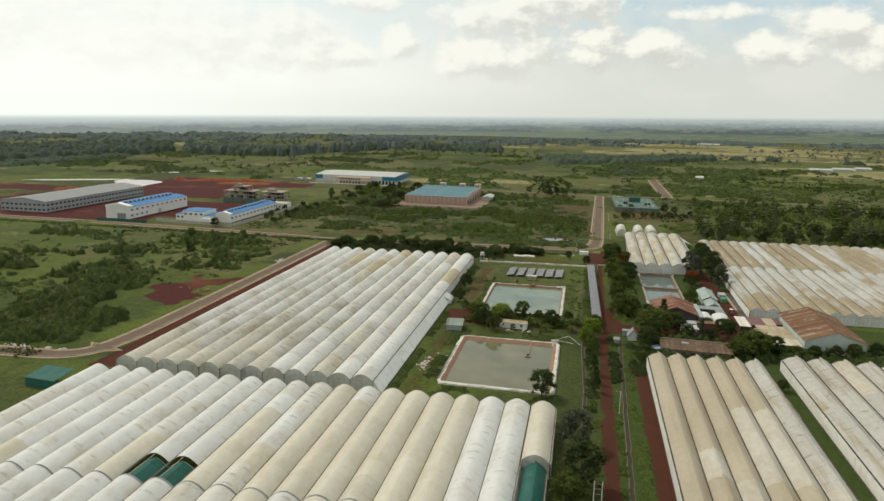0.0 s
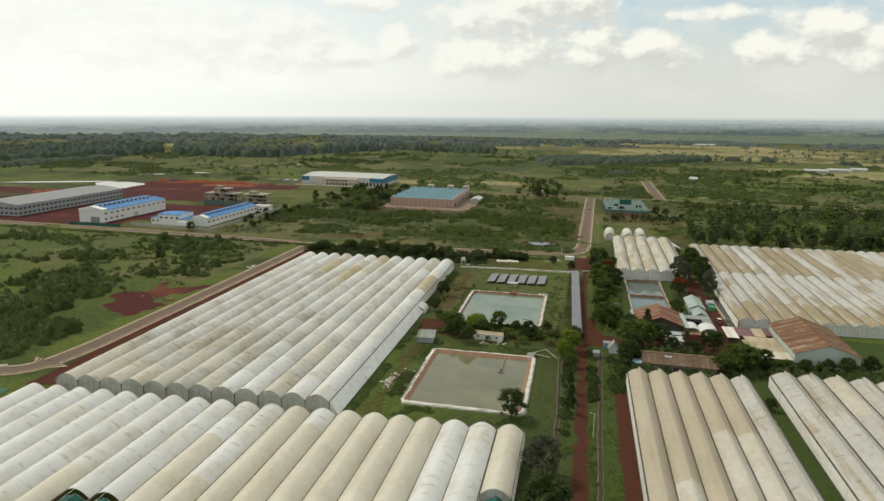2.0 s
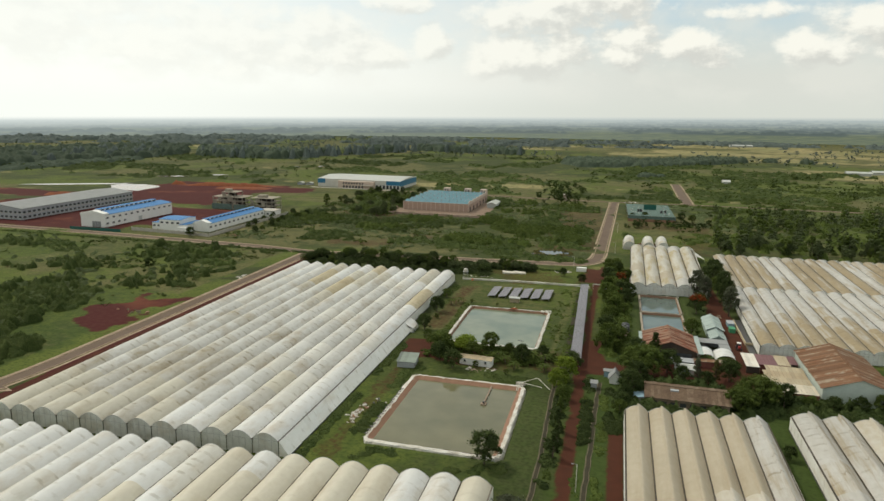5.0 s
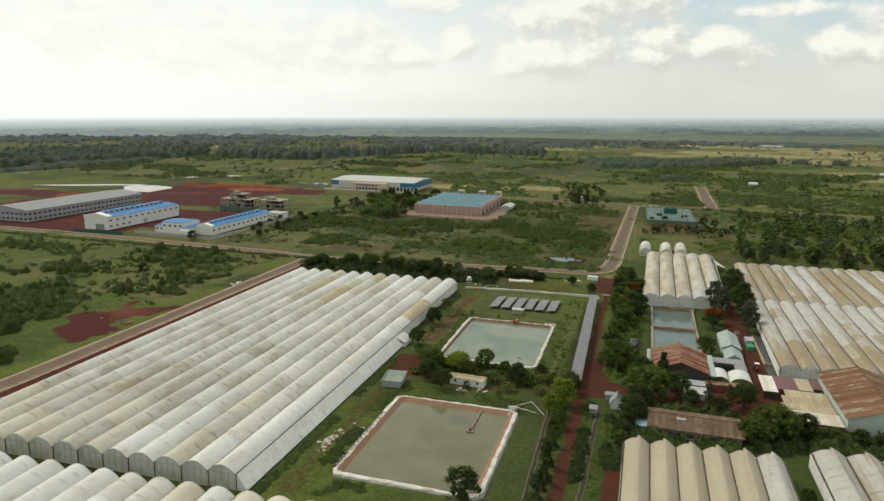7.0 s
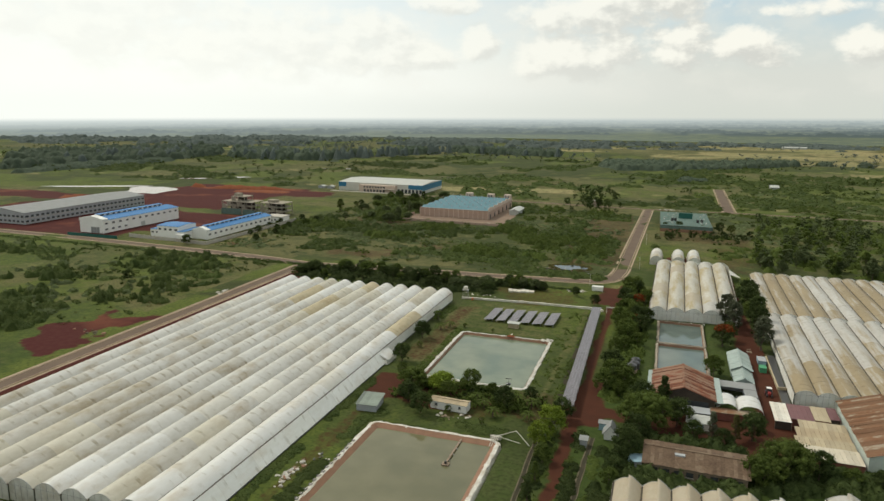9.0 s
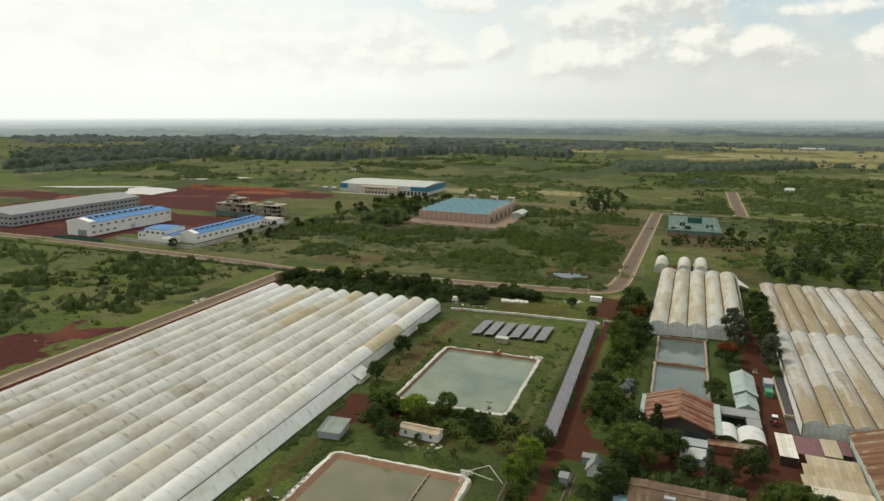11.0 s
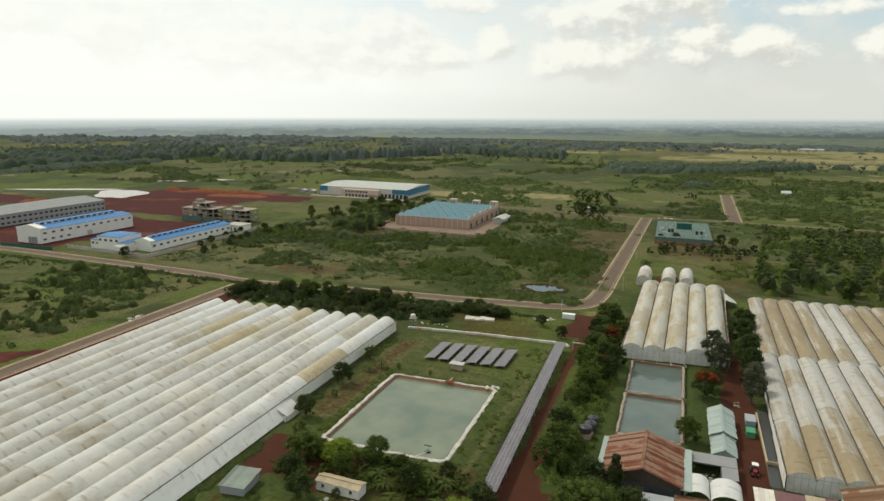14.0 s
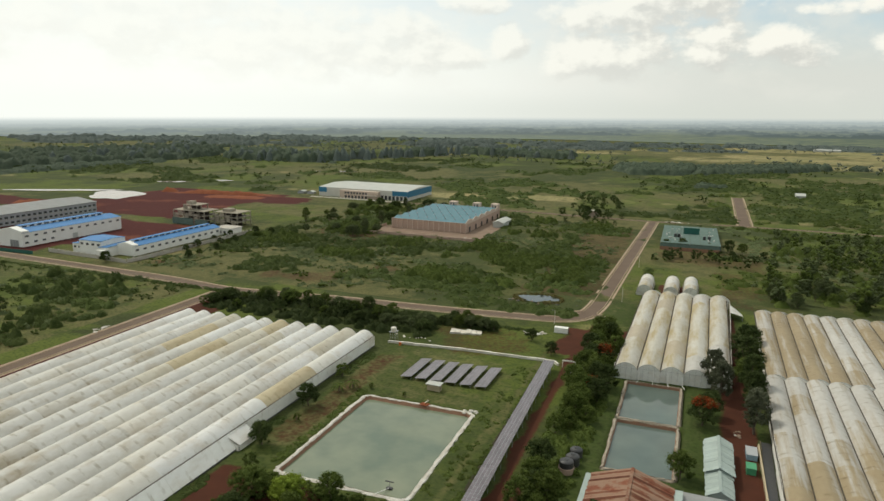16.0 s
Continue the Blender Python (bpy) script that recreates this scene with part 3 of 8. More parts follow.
nx, ny = len(gx), len(gy)
Z = np.where(RR > 2340, -300.0, Z)
idx = np.arange(nx * ny).reshape(ny, nx)
faces = np.stack([idx[:-1, :-1], idx[:-1, 1:], idx[1:, 1:], idx[1:, :-1]], -1).reshape(-1, 4)


def ground_material():
    m = material("grass_and_red_soil", (0.066, 0.076, 0.024), (0.036, 0.044, 0.015), 0.95, 0.05, 0.9, 1.0, 0.5)
    n, l = m.node_tree.nodes, m.node_tree.links
    b = n["Principled BSDF"]
    b.inputs["Specular IOR Level"].default_value = 0.1
    src = b.inputs["Base Color"].links[0].from_socket

    def attr(name):
        a = n.new("ShaderNodeAttribute")
        a.attribute_name = name
        return a.outputs["Fac"]

    def noise_at(scale, detail=4):
        q = n.new("ShaderNodeTexNoise")
        q.inputs["Scale"].default_value, q.inputs["Detail"].default_value = scale, detail
        l.new(n["Geometry"].outputs["Position"], q.inputs["Vector"])
        return q.outputs[0]

    def mixed(a, colour, fac, colour2=None, scale=0.3):
        mx = n.new("ShaderNodeMix")
        mx.data_type = "RGBA"
        l.new(a, mx.inputs["A"])
        if colour2:
            c = n.new("ShaderNodeMix")
            c.data_type = "RGBA"
            c.inputs["A"].default_value, c.inputs["B"].default_value = (*colour, 1), (*colour2, 1)
            l.new(noise_at(scale), c.inputs["Factor"])
            l.new(c.outputs["Result"], mx.inputs["B"])
        else:
            mx.inputs["B"].default_value = (*colour, 1)
        l.new(fac, mx.inputs["Factor"])
        return mx.outputs["Result"]

    def broken(name, scale, spread):
        """The field, broken up by noise at its edges."""
        a = n.new("ShaderNodeMath")
        a.operation = "MULTIPLY_ADD"
        a.inputs[1].default_value = spread
        l.new(noise_at(scale, 6), a.inputs[0])
        l.new(attr(name), a.inputs[2])
        r = n.new("ShaderNodeMapRange")
        r.inputs["From Min"].default_value, r.inputs["From Max"].default_value = 0.32 + spread / 2, 0.68 + spread / 2
        l.new(a.outputs[0], r.inputs[0])
        return r.outputs[0]

    out = mixed(src, (0.062, 0.082, 0.014), broken("lush", 0.25, 0.7), (0.112, 0.130, 0.028), 0.14)
    out = mixed(out, (0.145, 0.122, 0.052), broken("dry", 0.2, 1.0), (0.082, 0.088, 0.030), 0.11)
    # pale straw colour with the sunshine on far fields painted in
    out = mixed(out, (0.42, 0.31, 0.155), broken("sunny_straw", 0.018, 2.4), (0.105, 0.14, 0.05), 0.012)
    out = mixed(out, (0.028, 0.046, 0.010), broken("deep", 0.3, 0.8), (0.062, 0.084, 0.020), 0.35)
    tuft = n.new("ShaderNodeMapRange")
    tuft.inputs["From Min"].default_value, tuft.inputs["From Max"].default_value, tuft.inputs["To Max"].default_value = 0.48, 0.66, 0.62
    l.new(noise_at(0.9, 8), tuft.inputs[0])
    out = mixed(out, (0.026, 0.040, 0.010), tuft.outputs[0])
    hollow = n.new("ShaderNodeMapRange")
    hollow.inputs["From Min"].default_value, hollow.inputs["From Max"].default_value, hollow.inputs["To Max"].default_value = 0.52, 0.66, 0.55
    l.new(noise_at(0.11, 7), hollow.inputs[0])
    wild = n.new("ShaderNodeMath")
    wild.operation = "MULTIPLY"
    l.new(hollow.outputs[0], wild.inputs[0])
    l.new(attr("wild"), wild.inputs[1])
    out = mixed(out, (0.030, 0.044, 0.012), wild.outputs[0], (0.055, 0.065, 0.022), 0.5)
    patch = n.new("ShaderNodeMapRange")
    patch.inputs["From Min"].default_value, patch.inputs["From Max"].default_value = 0.56, 0.64
    l.new(noise_at(0.022, 6), patch.inputs[0])
    earth = n.new("ShaderNodeMix")
    earth.data_type = "RGBA"
    earth.inputs["A"].default_value, earth.inputs["B"].default_value = (0.060, 0.014, 0.012, 1), (0.125, 0.040, 0.022, 1)
    l.new(patch.outputs[0], earth.inputs["Factor"])
    clod = n.new("ShaderNodeMix")
    clod.data_type = "RGBA"
    clod.inputs["B"].default_value = (0.084, 0.032, 0.021, 1)
    l.new(earth.outputs["Result"], clod.inputs["A"])
    grit = n.new("ShaderNodeMapRange")
    grit.inputs["From Min"].default_value, grit.inputs["From Max"].default_value, grit.inputs["To Max"].default_value = 0.4, 0.65, 0.32
    l.new(noise_at(0.45, 6), grit.inputs[0])
    l.new(grit.outputs[0], clod.inputs["Factor"])
    lane = mixed(clod.outputs["Result"], (0.088, 0.031, 0.016), attr("brown"), (0.044, 0.019, 0.011), 0.22)
    mx = n.new("ShaderNodeMix")
    mx.data_type = "RGBA"
    l.new(out, mx.inputs["A"])
    l.new(lane, mx.inputs["B"])
    l.new(broken("soil", 0.6, 0.75), mx.inputs["Factor"])
    out = mx.outputs["Result"]
    l.new(out, b.inputs["Base Color"])
    return m


gme = from_arrays("ground", np.stack([X, Y, Z], -1).reshape(-1, 3), faces, ground_material())
for key, val in (("soil", soil), ("dry", dry), ("lush", lush), ("sunny_straw", sunny_straw), ("deep", deep), ("wild", np.clip(((X < -176) | (Y > 442)) * 1.0, 0, 1)), ("brown", 0.85 * ((X > -155) & (Y < 480)) + 0.7 * ((X > -230) & (Y > 440)))):
    gme.attributes.new(key, "FLOAT", "POINT").data.foreach_set("value", val.astype(np.float32).ravel())
gme.polygons.foreach_set("use_smooth", np.ones(len(faces), bool))
tagged(new("ground", gme), "green grass and red soil over flat farmland", "ground", kind="structure")


# a glowing backdrop of the last belts of land under the horizon, haze painted in
def backdrop():
    m = bpy.data.materials.new("painted_haze_backdrop")
    m.use_nodes = True
    n, l = m.node_tree.nodes, m.node_tree.links
    n.remove(n["Principled BSDF"])
    uv, sp = n.new("ShaderNodeUVMap"), n.new("ShaderNodeSeparateXYZ")
    l.new(uv.outputs[0], sp.inputs[0])
    mp = n.new("ShaderNodeMapping")
    mp.inputs["Scale"].default_value = (46, 22, 1)
    l.new(uv.outputs[0], mp.inputs[0])
    q = n.new("ShaderNodeTexNoise")
    q.inputs["Scale"].default_value, q.inputs["Detail"].default_value, q.inputs["Roughness"].default_value = 2.0, 8, 0.62
    l.new(mp.outputs[0], q.inputs["Vector"])
    a = n.new("ShaderNodeMapRange")
    a.inputs["From Min"].default_value, a.inputs["From Max"].default_value = 0.40, 0.66
    l.new(q.outputs[0], a.inputs[0])

    def calc(op, a_, b_=0.0, c_=None):
        c = n.new("ShaderNodeMath")
        c.operation = op
        for k, v in enumerate((a_, b_, c_)):
            if v is None:
                continue
            if isinstance(v, (int, float)):
                c.inputs[k].default_value = v
            else:
                l.new(v, c.inputs[k])
        return c.outputs[0]

    def ramp(v, lo, hi):
        r = n.new("ShaderNodeMapRange")
        r.inputs["From Min"].default_value, r.inputs["From Max"].default_value = lo, hi
        l.new(v, r.inputs[0])
        return r.outputs[0]

    def blend(fac, a_, b_):
        mx = n.new("ShaderNodeMix")
        mx.data_type = "RGBA"
        for key, v in (("Factor", fac), ("A", a_), ("B", b_)):
            if isinstance(v, tuple):
                mx.inputs[key].default_value = (*v, 1)
            else:
                l.new(v, mx.inputs[key])
        return mx.outputs["Result"]

    def ragged(scale, shift, detail=4):
        """Noise along the bearing alone."""
        c, q_ = n.new("ShaderNodeCombineXYZ"), n.new("ShaderNodeTexNoise")
        l.new(calc("MULTIPLY", sp.outputs[0], scale), c.inputs[0])
        c.inputs[1].default_value = shift
        q_.inputs["Scale"].default_value, q_.inputs["Detail"].default_value, q_.inputs["Roughness"].default_value = 1.0, detail, 0.6
        l.new(c.outputs[0], q_.inputs["Vector"])
        return q_.outputs[0]

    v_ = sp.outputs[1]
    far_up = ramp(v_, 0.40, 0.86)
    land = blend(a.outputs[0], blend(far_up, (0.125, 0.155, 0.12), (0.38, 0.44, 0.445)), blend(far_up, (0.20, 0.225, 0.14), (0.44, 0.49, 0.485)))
    for k in range(8):
        at = 0.86 - 0.056 * k
        size = 0.5 + 0.10 * k
        top_ = calc("MULTIPLY_ADD", ragged(340.0 - 26 * k, 3.7 * k, 5), 0.22 * size, calc("MULTIPLY_ADD", ragged(30.0, 1.3 * k, 3), 0.24 * size, at - 0.22 * size))
        under = ramp(calc("SUBTRACT", top_, v_), 0.0, 0.012)
        above = ramp(calc("SUBTRACT", v_, at - 0.085 * size), 0.0, 0.05)
        here = ramp(ragged(26.0 - k, 9.1 + 2.9 * k, 4), 0.36, 0.46)
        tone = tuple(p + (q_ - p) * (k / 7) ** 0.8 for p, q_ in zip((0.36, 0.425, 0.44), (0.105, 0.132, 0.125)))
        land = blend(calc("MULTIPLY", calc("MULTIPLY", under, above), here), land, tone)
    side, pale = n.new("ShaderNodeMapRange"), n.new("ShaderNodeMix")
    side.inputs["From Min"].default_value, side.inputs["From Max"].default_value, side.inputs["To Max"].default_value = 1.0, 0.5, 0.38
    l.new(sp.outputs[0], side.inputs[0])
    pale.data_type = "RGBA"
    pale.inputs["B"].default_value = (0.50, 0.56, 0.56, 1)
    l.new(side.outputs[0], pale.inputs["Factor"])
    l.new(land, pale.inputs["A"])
    # haze mixed into the glowing colour, thicker higher up and to the west
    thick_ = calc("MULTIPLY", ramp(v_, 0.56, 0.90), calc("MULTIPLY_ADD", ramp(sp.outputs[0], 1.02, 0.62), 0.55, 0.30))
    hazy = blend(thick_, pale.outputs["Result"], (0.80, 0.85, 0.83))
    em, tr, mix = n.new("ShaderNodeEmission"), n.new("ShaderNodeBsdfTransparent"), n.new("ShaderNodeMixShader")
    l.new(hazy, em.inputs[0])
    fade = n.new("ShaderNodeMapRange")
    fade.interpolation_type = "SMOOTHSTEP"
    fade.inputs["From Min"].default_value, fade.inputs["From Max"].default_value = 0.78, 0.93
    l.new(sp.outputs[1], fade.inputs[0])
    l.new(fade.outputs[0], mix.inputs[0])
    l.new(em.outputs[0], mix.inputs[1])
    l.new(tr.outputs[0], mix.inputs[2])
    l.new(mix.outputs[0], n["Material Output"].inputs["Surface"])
    bm = bmesh.new()
    lay = bm.loops.layers.uv.new("UVMap")
    cols = []
    for i in range(191):
        deg = -110 + i
        r = 2300.0
        side = max(-0.4, min(1.3, (deg + 45) / 66))
        # upper edge set to fit the horizon in the camera's view
        top = 62 + 42 * side
        x, y = r * math.sin(radians(deg)), r * math.cos(radians(deg))
        cols.append([bm.verts.new((x, y, top - 105)), bm.verts.new((x, y, top))])
    for i, (a_, b_) in enumerate(zip(cols, cols[1:])):
        f = bm.faces.new((a_[0], b_[0], b_[1], a_[1]))
        for lp, u, v in zip(f.loops, (i, i + 1, i + 1, i), (0, 0, 1, 1)):
            lp[lay].uv = (u / 120, v)
    tagged(part("backdrop", bm, m), "glowing backdrop painted with far woods and haze under the horizon", "backdrop", kind="structure")


backdrop()


def ribbon(name, pts, half, z, mat, parent=None, label="", thick=0.12):
    """A flat strip along a line, with thickness."""
    bm = bmesh.new()
    pts = [Vector((p[0], p[1])) for p in pts]
    rows = []
    for i, p in enumerate(pts):
        a, b = pts[max(i - 1, 0)], pts[min(i + 1, len(pts) - 1)]
        d = (b - a).normalized()
        nrm = Vector((-d.y, d.x))
        k = 1.0
        if 0 < i < len(pts) - 1:
            k = 1 / max(0.5, (p - a).normalized().dot(d))
        lo, hi = half if isinstance(half, tuple) else (-half, half)
        rows.append([p + nrm * lo * k, p + nrm * hi * k])
    for (a, b), (c, d) in zip(rows, rows[1:]):
        slab(bm, [(a.x, a.y, z), (c.x, c.y, z), (d.x, d.y, z), (b.x, b.y, z)], thick)
    return part(name, bm, mat, parent, label)


def curve_through(pts, corner=10.0, n=6):
    """Rounds the corners of a line."""
    out = [Vector(pts[0])]
    for a, b, c in zip(pts, pts[1:], pts[2:]):
        a, b, c = Vector(a), Vector(b), Vector(c)
        p, q = b + (a - b).normalized() * min(corner, (a - b).length / 2), b + (c - b).normalized() * min(corner, (c - b).length / 2)
        out += [p.lerp(b, t).lerp(b.lerp(q, t), t) for t in [i / n for i in range(n + 1)]]
    return out + [Vector(pts[-1])]


def road(label, pts, half, walk_width=2.0, corner=12.0):
    line = curve_through(pts, corner)
    ob = ribbon("road", line, half, 0.10, M_ASPHALT)
    tagged(ob, label, "road", kind="structure")
    for s in (-1, 1):
        ribbon("kerb", line, (half + 0.03, half + 0.35) if s > 0 else (-half - 0.35, -half - 0.03), 0.22, M_KERB, ob, "pale concrete kerb", 0.3)
        if walk_width:
            ribbon("footpath", line, (half + 0.9, half + 0.9 + walk_width) if s > 0 else (-half - 0.9 - walk_width, -half - 0.9), 0.12, M_KERB, ob, "dusty footpath beside the road", 0.2)
    return ob


road("worn grey-brown tarmac road with pale kerbs", [(-700, 436), (-330, 433), (-200, 427), (-160, 421), (-105, 429), (-49, 433), (6, 440), (11, 463), (17.5, 742)], 2.9, 1.0, 14)
road("tarmac road beside the greenhouses on red soil", [(-160.5, 416), (-160.8, 300), (-161.5, 215), (-166, 192), (-198, 190), (-420, 182)], 2.5, 1.0, 14)
road("tarmac road crossing the far bushland", [(-230, 752), (-120, 750), (17, 743), (88, 751), (200, 751), (420, 758)], 2.6, 0)
road("short tarmac road running into the bushland", [(88, 754), (91, 965)], 4.5, 1.0)


# ---------- greenhouses ----------
SHEETS = {}


def arch(u, w, gutter, ridge, vent, power=1.9):
    """Height of the roof over a bay at u from -1 to 1; with a vent the eastern half stands above the western one at the ridge."""
    if vent and u > 0:
        return gutter + (ridge + 0.45 - gutter) * (1 - u ** 1.25)
    h = gutter + (ridge - gutter) * (math.sqrt(max(0.0, 1 - u * u)) if ridge > gutter + 2.5 else 1 - abs(u) ** power)
    return h - vent * 0.6 * (1 - abs(u)) ** 0.6


def sheet_mesh(w, length, gutter, ridge, vent, kind, gap):
    key = (round(w, 2), round(length, 2), gutter, ridge, vent, kind, gap)
    if key not in SHEETS:
        us = [-1, -0.92, -0.8, -0.62, -0.42, -0.2, -0.001, 0.001, 0.2, 0.42, 0.62, 0.8, 0.92, 1]
        ribs = max(2, round(length / 3.5))
        vs = [(i / (2 * ribs), 0.0 if i % 2 == 0 else 0.06) for i in range(2 * ribs + 1)]
        verts = [(u * w / 2 * gap, v * length, arch(u, w, gutter, ridge, vent) - sag * (1 - u * u)) for v, sag in vs for u in us]
        k = len(us)
        fs = [(j * k + i, j * k + i + 1, (j + 1) * k + i + 1, (j + 1) * k + i) for j in range(len(vs) - 1) for i in range(k - 1)]
        me = from_arrays("sheet", verts, fs, FILM[kind])
        me.polygons.foreach_set("use_smooth", np.ones(len(fs), bool))
        SHEETS[key] = me
    return SHEETS[key]


def greenhouse(label, x0, pitch, bays, y0, y1, shear=0.0, gutter=4.0, ridge=5.9, vent=0.0, cut=14.0, look_of=None, group="plastic greenhouses", sides="lr", skew=0.0, seed=1, flare=0.0, flare_to=0, gap=0.972, trough=M_GUTTER, front=M_GABLE):
    """A gutter-connected plastic house: bays side by side along x, ridges along y. shear: y shift for each metre of x; skew: x shift for each metre of y."""
    rnd = random.Random(seed)
    gh = thing("greenhouse", label, "greenhouse", x0, y0, 0, group=group)
    length = y1 - y0
    n = max(1, round(length / cut))
    ls = length / n
    lean = Matrix.Identity(4)
    lean[0][1] = skew
    gable = bmesh.new()
    us = [-1 + i / 6 for i in range(13)]
    top = [gable.verts.new((u * pitch / 2 * 0.996, 0, arch(u, pitch, gutter, ridge, vent) - 0.06)) for u in us]
    low = [gable.verts.new((u * pitch / 2 * 0.996, 0, gutter - 0.9)) for u in us]
    low2 = [gable.verts.new((u * pitch / 2 * 0.996, 0, 0)) for u in us]
    for i in range(12):
        gable.faces.new((low[i], low[i + 1], top[i + 1], top[i]))
        gable.faces.new((low2[i], low2[i + 1], low[i + 1], low[i]))
    gmesh = as_mesh("gable_end", gable, front)
    fr = bmesh.new()
    for a, b in zip(us, us[1:]):
        rod(fr, (a * pitch / 2, -0.05, arch(a, pitch, gutter, ridge, vent)), (b * pitch / 2, -0.05, arch(b, pitch, gutter, ridge, vent)), 0.07, n=5)
    for u in (-0.5, 0, 0.5):
        rod(fr, (u * pitch / 2, -0.05, 0), (u * pitch / 2, -0.05, arch(u, pitch, gutter, ridge, vent)), 0.045, n=5)
    rod(fr, (-pitch / 2, -0.05, gutter), (pitch / 2, -0.05, gutter), 0.05, n=5)
    fmesh = as_mesh("end_hoop", fr, M_TUBE)
    gut = boxes((-0.24, 0.24, -0.2, length + 0.2, gutter - 0.24, gutter - 0.16), (-0.24, -0.20, -0.2, length + 0.2, gutter - 0.16, gutter + 0.03), (0.20, 0.24, -0.2, length + 0.2, gutter - 0.16, gutter + 0.03))
    gutmesh = as_mesh("gutter", gut, trough)
    rail = boxes((-0.05, 0.05, 0, length, ridge - vent - 0.24, ridge - vent - 0.16))
    railmesh = as_mesh("ridge_rail", rail, FILM["q"])
    postmesh = as_mesh("post", rods(((0, 0, 0), (0, 0, gutter - 0.2), 0.06)), M_STEEL)
    for i in range(bays):
        cx = pitch * (i + 0.5)
        dy = shear * cx
        bay = part("ridge_rail", railmesh, None, gh, at=Matrix.Translation((cx, dy, 0)) @ lean)
        for k in range(n):
            kind = look_of(i, k, rnd)
            if not kind:
                continue
            part("sheet", sheet_mesh(pitch, ls + 0.12, gutter, ridge, vent, kind, gap), None, bay, at=Matrix.Translation((0, k * ls - 0.06, rnd.uniform(-0.02, 0.02))))
        part("gable_end", gmesh, None, gh, at=Matrix.Translation((cx, dy, 0)))
        part("gable_end", gmesh, None, gh, at=Matrix.Translation((cx + skew * length, dy + length, 0)))
        part("end_hoop", fmesh, None, gh, at=Matrix.Translation((cx, dy, 0)))
        part("end_hoop", fmesh, None, gh, at=Matrix.Translation((cx + skew * length, dy + length + 0.1, 0)))
    for i in range(bays + 1):
        cx = pitch * i
        part("gutter", gutmesh, None, gh, at=Matrix.Translation((cx, shear * cx, 0)) @ lean)
        for yy in (0.0, length):
            part("post", postmesh, None, gh, at=Matrix.Translation((cx + skew * yy, shear * cx + yy - 0.1, 0)))
    for side in sides:
        cx = 0.0 if side == "l" else pitch * bays
        s = -1 if side == "l" else 1
        for k in range(n):
            foot = flare if side == "r" and k < flare_to else 0.0
            w = bmesh.new()
            top, low = s * 0.22, s * (0.22 + foot)
            if not foot:
                box(w, top - 0.03, top + 0.03, 0.02, ls - 0.02, 0.45, gutter - 0.05)
            else:
                slab(w, [(min(top, low) if s < 0 else low, 0.02, 0.45), (min(top, low) if s < 0 else low, ls - 0.02, 0.45), (top, ls - 0.02, gutter - 0.05), (top, 0.02, gutter - 0.05)], 0.1)
            bmesh.ops.recalc_face_normals(w, faces=list(w.faces))
            part("side_curtain", w, M_WALLFILM, gh, at=Matrix.Translation((cx + skew * k * ls + s * rnd.uniform(0, 0.06), shear * cx + k * ls, 0)) @ lean)
            part("base_skirt", boxes((min(low, low + s * 0.12), max(low, low + s * 0.12), 0.03, ls - 0.03, 0, 0.44)), M_SKIRT, gh, at=Matrix.Translation((cx + skew * k * ls, shear * cx + k * ls, 0)) @ lean)
    if flare:
        cx = pitch * bays
        for yy in (0.0, flare_to * ls):
            end = bmesh.new()
            tri = [(0.2, 0.0, gutter - 0.1), (0.2, 0.0, 0.02), (0.2 + flare, 0.0, 0.02), (0.2 + flare, 0.0, 0.46)]
            va, vb = [end.verts.new(p) for p in tri], [end.verts.new((p[0], 0.06, p[2])) for p in tri]
            end.faces.new(va)
            end.faces.new(vb[::-1])
            for q in range(4):
                end.faces.new((va[q], vb[q], vb[(q + 1) % 4], va[(q + 1) % 4]))
            bmesh.ops.recalc_face_normals(end, faces=list(end.faces))
            part("end_curtain", end, M_WALLFILM, gh, at=Matrix.Translation((cx, shear * cx + yy - 0.02, 0)))
    return gh


def film_of(rows, bay, k, n, r, slip=0.003):
    """The film of a sheet from a row of letters along the bay, front to back."""
    row = rows[bay % len(rows)]
    return row[min(len(row) - 1, int((k + 0.5) / n * len(row)))] if r.random() > slip else r.choice("pq")


LEFT = ("qqkgggggggpgww", "qqgkggggpggpww", "qkkgggkgggggww", "qkkkggkgggkyyq", "qqkkkggkgggpww", "kqkkggggkqyyqw", "qkkkgkggggpqqy", "wggkgggpggggqw",
        "wwgpgggpgggpww", "qkqgpggggpgpww", "wppgggpgggwwqq", "wwwwwpwwwyypww")
FRONT = ("wwpww", "wpwww", "cwwww", "wwwpw", "wwwww", "pwwww", "ccpww", "wwwww", "pwwww", "cccwp", "pcwpp", "ccccc", "ccccw", "ccccc", "qcccc", "ccccc", "ccccc", "wwwww", "wwwww", "ccwcc")
RIGHT = ("bbbbbbbbbb", "bbbbbbxbbb", "bbbbbxbbbb", "bbbbbbxxbb", "bbbbxbxxbb", "vvxvvxvvvv")
RIGHT2 = ("xvvvvvvvsv", "vvvvgvvvvv", "vvxvvvvvvx", "vvvxvvvvvv", "vvvvvvvvgv", "vvvvvvvvvv", "vvvvvvvvvv")
FAR_FRONT = ("dzsvvv", "dzvvsv", "dzsvvv", "dzssvv", "dzvvvv", "ddzsvv", "dzsvvv", "zzvvvv", "zsvvvv", "dzvvvv")
FAR_BACK = ("zzzss", "ddddd", "ddddd", "dzzzs", "zsvvv", "vvvvv", "ddddz", "ddddd", "ddddd", "vvvvv", "ddddd", "svvvv")
MIDDLE = ("mmbmmm", "mmmmbm", "mbmmmm", "vmmmmv", "vvmmmm")

